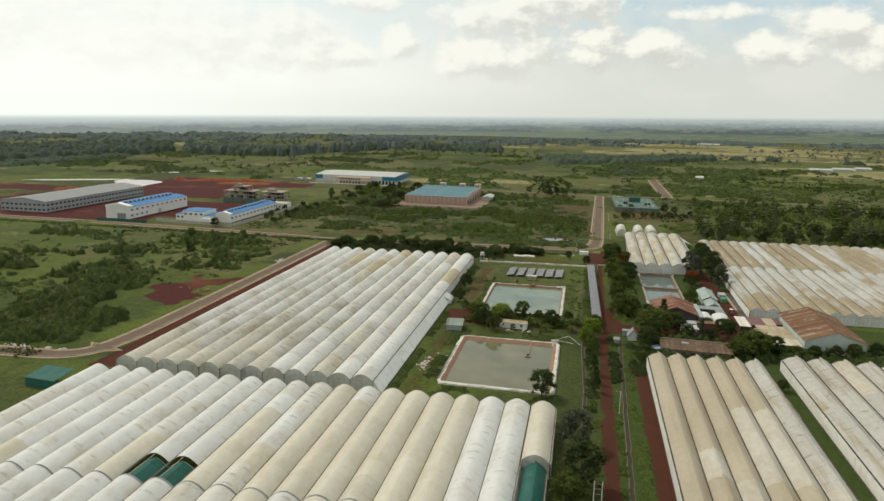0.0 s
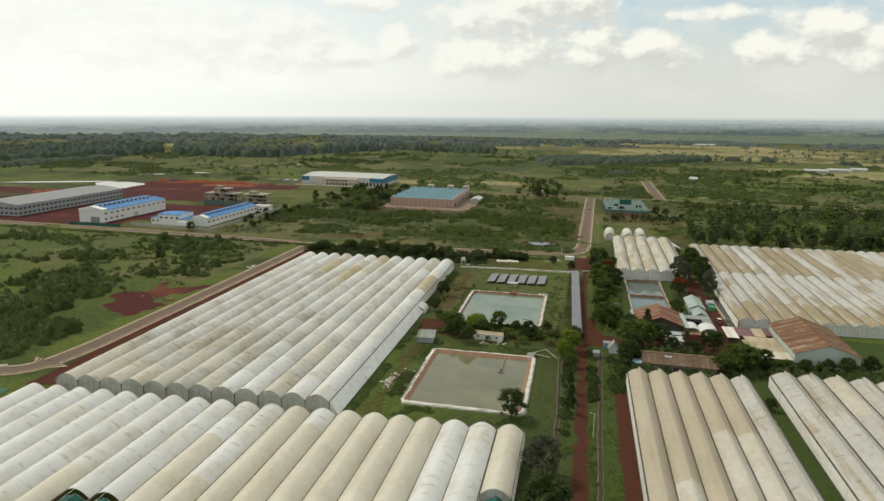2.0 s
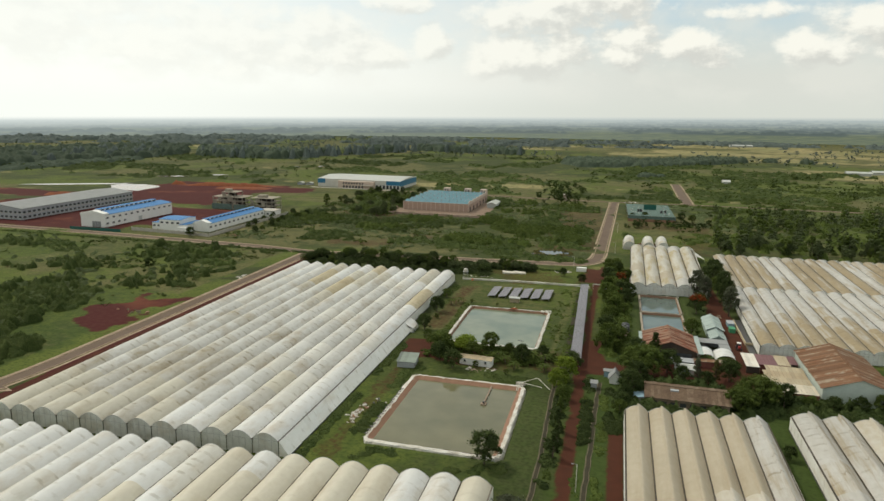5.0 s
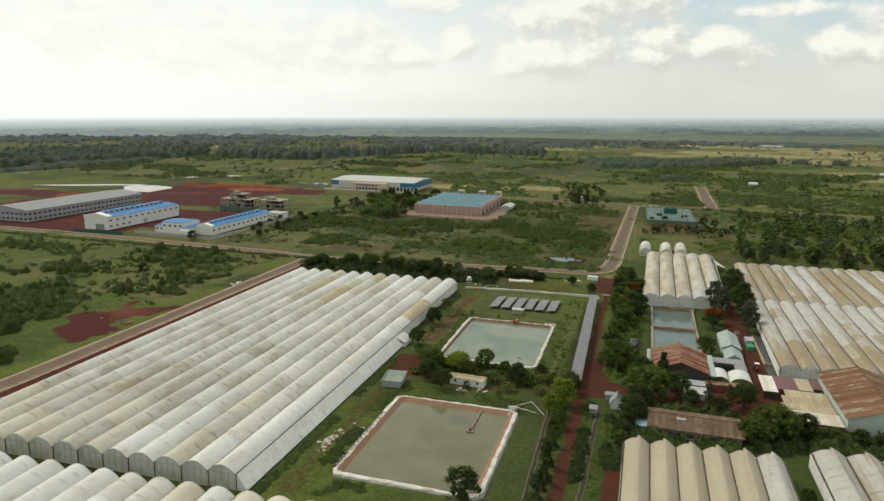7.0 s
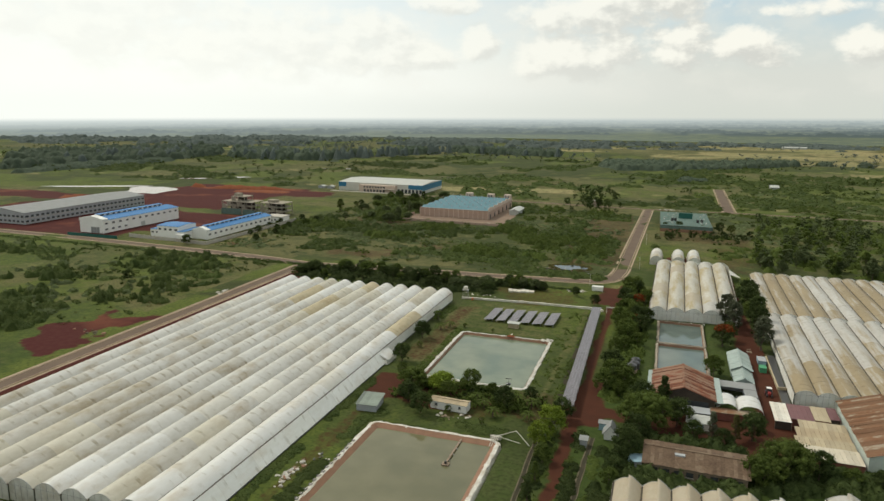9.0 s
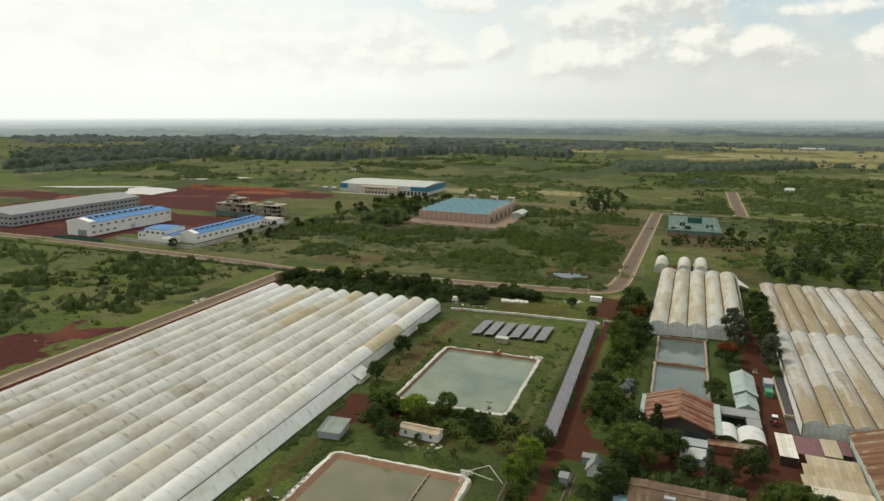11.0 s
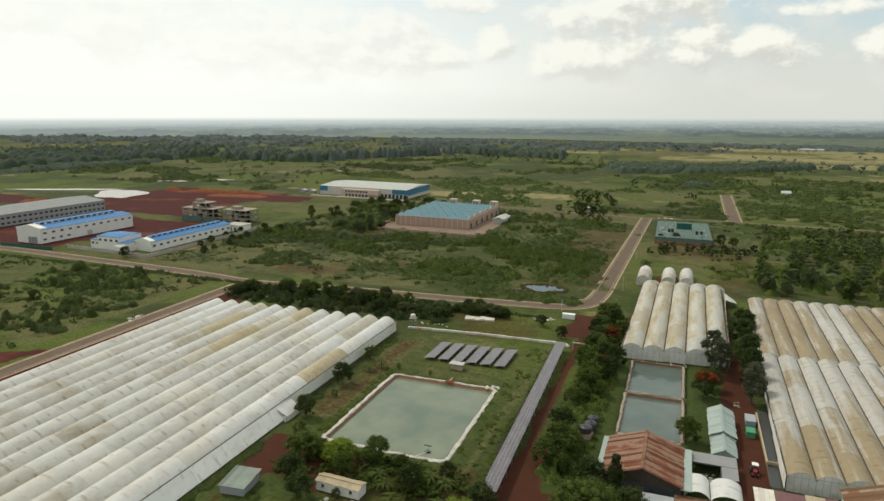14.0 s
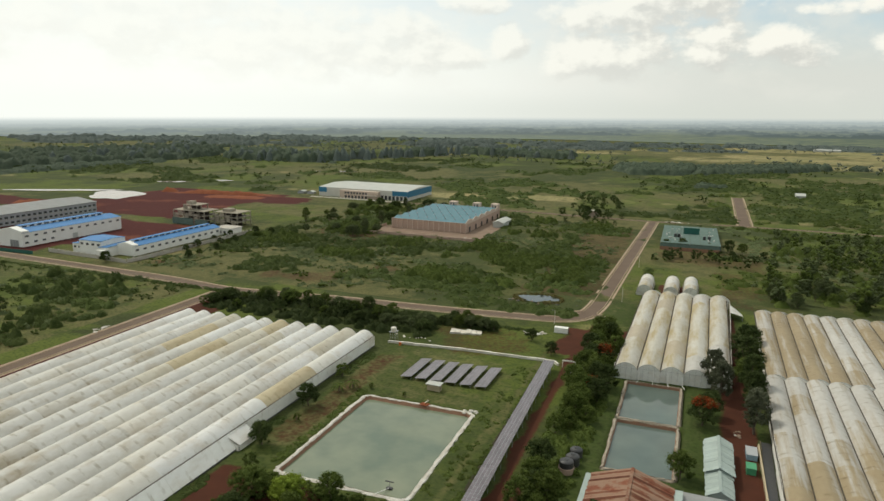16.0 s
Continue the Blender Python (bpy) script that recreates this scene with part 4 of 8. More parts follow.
greenhouse("long white plastic greenhouse with arched bays and stained roof film", -144.3, 7.1, 12, 183.2, 373.0, shear=0.05, look_of=lambda i, k, r: film_of(LEFT, i, k, 14, r), seed=3, flare=2.6, flare_to=8)
greenhouse("wide white and cream plastic greenhouse with arched bays", -147.5, 7.2, 19, 117.0, 174.8, shear=0.05, look_of=lambda i, k, r: None if i in (7, 8) and k == 0 else film_of(FRONT, i, k, 6, r), seed=4, cut=9.6)
greenhouse("two low bays under green shade netting", -97.0, 7.1, 2, 119.5, 129.0, gutter=2.8, ridge=4.6, cut=3.2, look_of=lambda i, k, r: "n", vent=0.3, seed=4)
greenhouse("single cream bay of plastic greenhouse beside a tree", -10.6, 6.9, 1, 150.0, 181.8, look_of=lambda i, k, r: "c", seed=4, cut=10)
greenhouse("white plastic greenhouse standing before a wider one", -147.5, 7.2, 19, 20.0, 116.5, shear=0.05, look_of=lambda i, k, r: film_of(FRONT, i, k, 7, r), seed=5)
greenhouse("greenhouse bay under green shade netting", -9.9, 5.6, 1, 100.0, 149.5, gutter=2.6, ridge=4.2, cut=6, look_of=lambda i, k, r: "n", vent=0.3, seed=5)
greenhouse("beige plastic greenhouse with raised ridge vents beside a dirt lane", 25.3, 6.25, 6, 55.0, 232.2, shear=0.045, look_of=lambda i, k, r: film_of(RIGHT, i, k, 12, r), vent=0.6, seed=6, gap=0.945, trough=M_DARKGUTTER, front=M_CLEARGABLE)
greenhouse("white plastic greenhouse with raised ridge vents", 70.2, 7.7, 7, 60.0, 240.6, shear=0.02, look_of=lambda i, k, r: film_of(RIGHT2, i, k, 12, r), vent=0.6, seed=7, gap=0.945, trough=M_DARKGUTTER, front=M_CLEARGABLE)
greenhouse("plastic greenhouse with brown-stained roof film", 73.4, 6.25, 22, 303.0, 390.5, shear=0.06, look_of=lambda i, k, r: film_of(FAR_FRONT, i, k, 6, r), gutter=4.0, ridge=5.35, seed=8, skew=0.025, gap=0.945, trough=M_DARKGUTTER, front=M_CLEARGABLE)
greenhouse("plastic greenhouse with alternating tan and white bays", 75.7, 6.25, 22, 391.0, 471.5, shear=0.06, look_of=lambda i, k, r: film_of(FAR_BACK, i, k, 6, r), gutter=4.0, ridge=5.35, seed=9, skew=0.031, gap=0.945, trough=M_DARKGUTTER, front=M_CLEARGABLE)
greenhouse("small plastic greenhouse with five yellowed bays beside ponds", 28.5, 7.3, 5, 381.3, 484.5, shear=0.09, look_of=lambda i, k, r: film_of(MIDDLE, i, k, 7, r), seed=10, skew=0.025, gap=0.945, trough=M_DARKGUTTER, front=M_CLEARGABLE)
for gx0, gy0 in ((25.6, 496.0), (38.0, 497.0), (47.0, 499.0)):
    greenhouse("short white plastic tunnel house", gx0, 7.0, 1, gy0, gy0 + 25.0, gutter=1.6, ridge=5.4, cut=8.3, look_of=lambda i, k, r: "mgp"[k % 3], group="small tunnel houses", seed=11)
flap = thing("side_porch", "white plastic porch on the side of the greenhouse", "porch", -58.8, 291.0)
bm = bmesh.new()
slab(bm, [(0, 0, 3.6), (3.6, 0.5, 1.6), (3.6, 7.5, 1.6), (0, 8, 3.6)], 0.08)
part("roof", bm, FILM["w"], flap)
part("wall", boxes((3.45, 3.6, 0.5, 7.5, 0, 1.5)), M_WALLFILM, flap)
part("wall", boxes((0.1, 3.4, 0.2, 0.3, 0, 1.6)), M_WALLFILM, flap)


tf = thing("torn_sheet", "torn white film hanging off the small greenhouse", "film", 67.2, 466.0)
bm = bmesh.new()
slab(bm, [(0, 0, 4.2), (5.5, 3.5, 2.0), (5.0, 8.5, 1.8), (0.3, 13, 4.3)], 0.05)
part("film", bm, FILM["w"], tf)
part("strut", rods(((5.2, 3.6, 0), (5.4, 3.6, 2.0), 0.05), ((4.8, 8.3, 0), (4.9, 8.4, 1.8), 0.05)), M_STEEL, tf)


# ---------- ponds ----------
def pond(label, x0, x1, y0, y1, water, rim=0.75, corner=2.0, level=-0.75, group="lined ponds", bank=0.8):
    p = thing("pond", label, "pond", (x0 + x1) / 2, (y0 + y1) / 2, 0, group=group)
    hx, hy = (x1 - x0) / 2, (y1 - y0) / 2

    def loop(inset, z, n=8, jit=0.0, seed=0):
        rr = random.Random(seed)
        out = []
        for sx, sy, a0 in ((1, 1, 0), (-1, 1, 90), (-1, -1, 180), (1, -1, 270)):
            cr = max(corner - inset, 0.4)
            ccx, ccy = sx * (hx - inset - cr), sy * (hy - inset - cr)
            for k in range(n + 1):
                a = radians(a0 + 90 * k / n)
                out.append((ccx + cr * math.cos(a) + rr.uniform(-jit, jit), ccy + cr * math.sin(a) + rr.uniform(-jit, jit), z))
        full = []
        for a, b in zip(out, out[1:] + out[:1]):
            d = math.dist(a, b)
            m = max(1, int(d / 1.5))
            for k in range(m):
                t = k / m
                full.append((a[0] + (b[0] - a[0]) * t + rr.uniform(-jit, jit), a[1] + (b[1] - a[1]) * t + rr.uniform(-jit, jit), z + rr.uniform(-jit, jit) * 0.3))
        return full

    def band(loops, name, mat, lab):
        base = loops[0]
        bm = bmesh.new()
        rings = []
        for lp in loops:
            rings.append([bm.verts.new(lp[int(i * len(lp) / len(base))]) for i in range(len(base))])
        for a, b in zip(rings, rings[1:]):
            for i in range(len(a)):
                j = (i + 1) % len(a)
                bm.faces.new((a[i], a[j], b[j], b[i]))
        return part(name, bm, mat, p, lab)

    band([loop(-rim - 0.9, -1.6, seed=1), loop(-rim - 0.35, 0.06, jit=0.26, seed=1), loop(-rim * 0.8, 0.24, jit=0.24, seed=2), loop(-0.05, 0.26, jit=0.16, seed=3), loop(0.2, 0.06, jit=0.12, seed=4)], "liner_rim", M_PLASTIC if rim > 0.5 else M_RIM, "crumpled white liner sheet over the rim" if rim > 0.5 else "muddy concrete rim")
    band([loop(0.1, 0.2, jit=0.04, seed=5), loop(bank, level - 0.3, jit=0.05, seed=6), loop(bank + 1.5, level - 1.2, seed=7)], "bank", M_CLAY, "wet reddish clay bank")
    bm = bmesh.new()
    bm.faces.new([bm.verts.new(q) for q in loop(bank * 0.4, level)])
    part("water", bm, water, p, "still murky water")
    return p


pond("square lined pond with olive water and white sheeted rim", -41.5, -6.0, 202.0, 249.0, W_OLIVE, bank=1.9)
pond("square lined pond with pale green water and white sheeted rim", -41.0, -6.5, 286.5, 335.5, W_GREEN)
pond("small lined pond with dark teal water", 33.0, 50.0, 319.0, 349.2, W_TEAL, 0.12, 0.8, bank=0.5)
pond("small lined pond with dark teal water beside a greenhouse", 33.0, 50.0, 350.4, 380.0, W_TEAL, 0.12, 0.8, bank=0.5)


# ---------- industrial buildings ----------
def pitched_building(name, label, x0, x1, y0, y1, eave, ridge, wall, roof, axis="y", turn=0, over=0.6, thick=0.18, group="", pieces=0):
    """Walls and a two-slope roof; the ridge runs along axis. The base point is the corner x0, y0. pieces: roof sheets across each slope."""
    b = thing(name, label, "building", x0, y0, 0, turn, group)
    w, l = x1 - x0, y1 - y0
    t = 0.25
    for nm, r in (("wall_front", (0, w, 0, t)), ("wall_back", (0, w, l - t, l)), ("wall_side", (0, t, t + 0.003, l - t - 0.003)), ("wall_side", (w - t, w, t + 0.003, l - t - 0.003))):
        bm = boxes((*r, 0, eave))
        gab = (axis == "y" and nm in ("wall_front", "wall_back")) or (axis == "x" and nm == "wall_side")
        if gab and ridge > eave:
            if axis == "y":
                pr = [(0, r[2], eave), (w, r[2], eave), (w / 2, r[2], ridge - 0.1)]
                qr = [(a, r[3], c) for a, _, c in pr]
            else:
                pr = [(r[0], 0, eave), (r[0], l, eave), (r[0], l / 2, ridge - 0.1)]
                qr = [(r[1], bb, c) for _, bb, c in pr]
            va, vb = [bm.verts.new(q) for q in pr], [bm.verts.new(q) for q in qr]
            bm.faces.new(va)
            bm.faces.new(vb[::-1])
            for i in range(3):
                bm.faces.new((va[i], vb[i], vb[(i + 1) % 3], va[(i + 1) % 3]))
        part(nm, bm, wall, b)
    run = (l if axis == "y" else w) + 2 * over
    n = max(1, pieces)
    step = run / n
    half = (w if axis == "y" else l) / 2
    k = (ridge - eave) / half
    rnd = random.Random(int(abs(x0) * 7 + y0))
    for s in (-1, 1):
        lo, hi = Vector((s * (half + over), 0, eave - k * over + 0.05)), Vector((s * 0.02, 0, ridge + 0.05))
        for i in range(n):
            a, c = -over + i * step + 0.0, -over + (i + 1) * step + (0.06 if i < n - 1 else 0)
            lift = 0.03 * (i % 2) if n > 1 else 0.0
            slip = rnd.uniform(-0.15, 0.15) if n > 1 else 0.0
            q = [(lo.x + s * slip, a, lo.z + lift), (hi.x, a, hi.z + lift), (hi.x, c, hi.z + lift), (lo.x + s * slip, c, lo.z + lift)]
            q = [(x + half, y, z) for x, y, z in q] if axis == "y" else [(y, x + half, z) for x, y, z in q]
            bm = slab(bmesh.new(), q, thick if n == 1 else 0.05)
            bmesh.ops.recalc_face_normals(bm, faces=list(bm.faces))
            part("roof_slope" if n == 1 else "roof_sheet", bm, roof, b)
    if pieces:
        cap = boxes((half - 0.35, half + 0.35, -over, l + over, ridge + 0.06, ridge + 0.16)) if axis == "y" else boxes((-over, w + over, half - 0.35, half + 0.35, ridge + 0.06, ridge + 0.16))
        part("ridge_cap", cap, roof, b)
    return b


PANES = {}


def windows(b, face, length, count, z0, z1, wid, at0=0.0, mat=M_WINDOW, offset=0.0, start=None, step=None, sills=True):
    """A row of windows on a wall: face 'front' (y = offset) or 'right' (x = offset), each with a pane and a sill."""
    step = step or length / count
    start = step / 2 if start is None else start
    key = (face, z0, z1, wid, mat.name)
    if key not in PANES:
        if face == "front":
            PANES[key] = (as_mesh("window", boxes((-wid / 2, wid / 2, -0.05, 0.05, z0, z1)), mat), as_mesh("sill", boxes((-wid / 2 - 0.15, wid / 2 + 0.15, -0.22, -0.055, z0 - 0.2, z0)), M_CONC))
        else:
            PANES[key] = (as_mesh("window", boxes((-0.05, 0.05, -wid / 2, wid / 2, z0, z1)), mat), as_mesh("sill", boxes((0.055, 0.22, -wid / 2 - 0.15, wid / 2 + 0.15, z0 - 0.2, z0)), M_CONC))
    for i in range(count):
        c = at0 + start + i * step
        wdw = part("window", PANES[key][0], None, b, at=Matrix.Translation((c, offset, 0) if face == "front" else (offset, c, 0)))
        if sills:
            part("sill", PANES[key][1], None, wdw)


def monitor(b, x, y0, y1, z, width, height, roof, wall, vents):
    """A raised ridge monitor with a row of dark vents under its own roof."""
    part("monitor_wall", boxes((x - width / 2, x + width / 2, y0, y1, z, z + height)), wall, b)
    part("monitor_roof", boxes((x - width / 2 - 0.3, x + width / 2 + 0.3, y0 - 0.3, y1 + 0.3, z + height + 0.003, z + height + 0.2)), roof, b)
    step = (y1 - y0) / vents
    vm = as_mesh("vent", boxes((-0.05, 0.05, -step * 0.3, step * 0.3, z + height * 0.25, z + height * 0.85)), M_WINDOW)
    for i in range(vents):
        part("vent", vm, None, b, at=Matrix.Translation((x + width / 2 + 0.01, y0 + step * (i + 0.5), 0)))


# long grey factory
wa = pitched_building("factory", "long grey two-storey factory with a pale grey roof", -455, -413, 458, 580, 8.6, 11.2, M_GREYWALL, M_GREYROOF)
windows(wa, "right", 122, 27, 1.3, 2.8, 2.6, offset=42)
windows(wa, "right", 122, 27, 5.0, 6.5, 2.6, offset=42)
windows(wa, "front", 42, 10, 1.3, 2.8, 2.4)
windows(wa, "front", 42, 10, 5.0, 6.5, 2.4)
part("string_course", boxes((42.003, 42.15, 0, 122, 4.0, 4.3)), M_CONC, wa)

# white factory with a blue roof
wb = pitched_building("factory", "long white factory with a blue metal roof and ridge vents", -354, -334, 451, 528, 9.0, 10.6, M_WHITE, M_BLUE, over=0.2)
bm = bmesh.new()
va = [bm.verts.new(p) for p in ((-0.2, -0.3, 8.5), (20.2, -0.3, 8.5), (20.2, -0.3, 10.0), (10, -0.3, 12.0), (-0.2, -0.3, 10.0))]
f = bm.faces.new(va)
ex = bmesh.ops.extrude_face_region(bm, geom=[f])
bmesh.ops.translate(bm, verts=[v for v in ex["geom"] if isinstance(v, bmesh.types.BMVert)], vec=(0, 5.0, 0))
bmesh.ops.recalc_face_normals(bm, faces=list(bm.faces))
part("parapet", bm, M_WHITE, wb)
monitor(wb, 8.5, 7, 70, 10.3, 4.0, 1.5, M_BLUE, M_WHITE, 12)
windows(wb, "right", 77, 12, 6.2, 7.2, 2.4, offset=20)
windows(wb, "right", 77, 4, 2.2, 3.2, 2.4, offset=20, step=6.0, start=3.0)
door = part("loading_door", boxes((9.5, 17.0, -0.12, 0, 0, 4.4)), M_PALEROOF, wb, "pale panelled loading door")
for i in range(3):
    part("door_panel", boxes((9.8 + i * 2.4, 11.9 + i * 2.4, -0.18, -0.123, 0.2, 4.2)), M_GREYROOF, door)
part("side_door", boxes((20.003, 20.1, 36, 40, 0, 3.4)), M_PALEROOF, wb)

# white office with three blue roofs
wc = pitched_building("office", "white two-storey office with three blue roofs", -291, -274, 454, 472, 8.4, 9.2, M_WHITE, M_BLUE, axis="x", over=0.3)
windows(wc, "front", 17, 4, 5.6, 6.8, 2.0, offset=-0.02)
for x0, x1, nm in ((-7.0, -0.02, "left"), (17.02, 23.5, "right")):
    wing = part("wing", boxes((x0, x1, 1.5 if x0 < 0 else -2.0, 17, 0, 5.4)), M_WHITE, wc)
    part("wing_roof", slab(bmesh.new(), [(x0 - 0.2, 1.2 if x0 < 0 else -2.3, 5.5), (x1, 1.2 if x0 < 0 else -2.3, 5.9), (x1, 17.2, 6.3), (x0 - 0.2, 17.2, 5.9)], 0.2), M_BLUE, wing)
windows(wc, "front", 7, 2, 3.0, 4.1, 1.8, at0=-7.0, offset=1.48)
windows(wc, "front", 6.5, 2, 3.0, 4.1, 1.8, at0=17.0, offset=-2.02)
part("porch_block", boxes((17.5, 24.5, -4.5, -2.1, 0, 4.2)), M_WHITE, wc)

# long white workshop
wd = pitched_building("factory", "long white workshop with a blue metal roof and ridge vents", -267.5, -256, 460, 538, 5.8, 7.4, M_WHITE, M_BLUE, over=0.2)
bm = bmesh.new()
va = [bm.verts.new(p) for p in ((-0.2, -0.3, 5.2), (11.7, -0.3, 5.2), (11.7, -0.3, 6.6), (5.7, -0.3, 8.4), (-0.2, -0.3, 6.6))]
f = bm.faces.new(va)
ex = bmesh.ops.extrude_face_region(bm, geom=[f])
bmesh.ops.translate(bm, verts=[v for v in ex["geom"] if isinstance(v, bmesh.types.BMVert)], vec=(0, 4.0, 0))
bmesh.ops.recalc_face_normals(bm, faces=list(bm.faces))
part("parapet", bm, M_WHITE, wd)
monitor(wd, 4.6, 6, 74, 7.0, 2.6, 1.1, M_BLUE, M_WHITE, 13)
windows(wd, "right", 78, 13, 2.8, 3.9, 2.4, offset=11.5)
wd2 = thing("annex", "small white flat-roofed annex with dark windows", "building", -256, 539)
part("wall", boxes((-6, 8, 0, 12, 0, 4.6)), M_WHITE, wd2)
part("roof", boxes((-6.5, 8.5, -0.5, 12.5, 4.603, 4.9)), M_CONC, wd2)
windows(wd2, "front", 14, 4, 1.6, 2.9, 1.8, at0=-6)

# compound wall, fence and gate
cw = thing("compound_wall", "pale concrete compound wall round the workshop", "wall", 0, 0, kind="structure")
for i, (ax, ay, bx_, by_) in enumerate(((-310, 449, -288, 447.5), (-288, 447.5, -266, 446), (-266, 446, -246, 444.5), (-246, 445, -244.5, 480), (-244.5, 480, -244, 520), (-244, 520, -243.5, 556))):
    d = Vector((bx_ - ax, by_ - ay, 0))
    m = Matrix.Translation((ax, ay, 0)) @ Matrix.Rotation(math.atan2(d.y, d.x), 4, "Z")
    part("wall_panel", boxes((0.03, d.length - 0.03, -0.12, 0.12, 0, 2.3)), M_CONC, cw, at=m)
    for k in range(int(d.length / 4.4)):
        part("pier", boxes((k * 4.4, k * 4.4 + 0.4, -0.22, -0.125, 0, 2.9)), M_CONC, cw, at=m)
gf = thing("sheet_fence", "green sheet fence beside the factory road", "fence", -352, 438, 0, 2)
for i in range(14):
    part("fence_sheet", boxes((i * 2.9, i * 2.9 + 2.84, 0, 0.08, 0.1, 2.2)), M_NET, gf)

# concrete frame building
def frame_block(b, x0, x1, y0, y1, floors, storey, open_front):
    for i in range(floors):
        z = i * storey
        part("floor_slab", boxes((x0 - 0.5, x1 + 0.5, y0 - 0.5, y1 + 0.5, z + storey - 0.4, z + storey)), M_RAWCONC, b)
        cols = int((x1 - x0) / 4.2) + 1
        for k in range(cols):
            cx = x0 + (x1 - x0) * k / (cols - 1)
            for yy in (y0, y1):
                part("column", boxes((cx - 0.25, cx + 0.25, yy - 0.25, yy + 0.25, z, z + storey - 0.403)), M_RAWCONC, b)
            if k < cols - 1 and (k + i) % open_front:
                part("infill_wall", boxes((cx + 0.5, cx + 3.4, y0 - 0.05, y0 + 0.1, z, z + storey * (0.8 if (k + i) % 2 else 0.35))), M_RAWCONC, b)
        part("core_wall", boxes((x0 + 2, x1 - 2, (y0 + y1) / 2, (y0 + y1) / 2 + 0.3, z, z + storey - 0.41)), M_SHADEWALL, b)


wg = thing("frame_building", "unfinished grey concrete building wrapped low in green netting", "building", -318, 563)
frame_block(wg, 0, 28, 0, 16, 3, 3.6, 7)
frame_block(wg, 8, 20, 2, 14, 4, 3.7, 9)
part("netting", boxes((-0.9, 18, -0.8, -0.65, 0.2, 5.0)), M_TEALNET, wg, "green debris netting")
part("netting", boxes((20, 31, -0.8, -0.65, 0.2, 4.6)), M_TEALNET, wg, "green debris netting")
part("stair_tower", boxes((9, 14, 4, 9, 14.9, 17.0)), M_RAWCONC, wg)
wg2 = thing("frame_building", "unfinished pale concrete house with open balconies", "building", -286, 570)
frame_block(wg2, 0, 20, 0, 16, 3, 3.4, 5)
part("roof_wall", boxes((5, 12, 3, 9, 10.25, 12.4)), M_RAWCONC, wg2)

# big white warehouse
we = pitched_building("warehouse", "large white warehouse with pale roof and blue corner panels", -312, -214, 764, 828, 9.0, 11.0, M_OFFWHITE, M_PALEROOF, axis="x", over=0.2)
part("corner_panel", boxes((-0.15, 9, -0.15, -0.003, 4.0, 9.1)), M_BLUEP, we, "blue corner panel")
part("corner_panel", boxes((82, 98.15, -0.15, -0.003, 4.4, 9.1)), M_BLUEP, we, "blue corner panel")
part("corner_panel", boxes((98.003, 98.15, 0, 64, 3.2, 9.1)), M_BLUEP, we, "blue side panel")
part("entrance_block", boxes((27, 69, -6, -0.2, 0, 7.6)), M_PINK2, we, "cream entrance block")
windows(we, "front", 26, 8, 4.6, 6.4, 2.0, at0=32, offset=-6.02)
windows(we, "front", 26, 7, 0.4, 2.9, 2.4, at0=32, offset=-6.02, mat=M_WINDOW)
windows(we, "front", 29, 7, 0.1, 4.0, 2.7, at0=69, offset=-0.02, sills=False)
part("porch_roof", boxes((55, 69, -8.5, -6.1, 3.6, 4.0)), M_CONC, we)
part("apron", boxes((-4, 104, -13, -8.6, 0.0, 0.25)), M_CONC, we)
for sx in (-20, -9):
    sh = pitched_building("site_hut", "small pale site hut beside the warehouse", -320 + sx, -313 + sx, 768, 774, 2.6, 3.4, M_GREYWALL, M_PALEROOF)

# teal-roofed hall
wf = thing("warehouse", "unfinished block-walled hall with a teal sawtooth roof", "building", -164, 620)
L_, W_ = 89.0, 59.0
for nm, r in (("wall_front", (0, W_, 0, 0.4)), ("wall_back", (0, W_, L_ - 0.4, L_)), ("wall_side", (0, 0.4, 0.41, L_ - 0.41)), ("wall_side", (W_ - 0.4, W_, 0.41, L_ - 0.41))):
    part(nm, boxes((*r, 0, 7.4 if nm != "wall_side" or r[0] == 0 else 6.4)), M_PINK, wf)
for i in range(15):
    part("pier", boxes((i * 4.2 + 0.1, i * 4.2 + 0.5, -0.35, -0.003, 0, 7.3)), M_PINK2, wf)
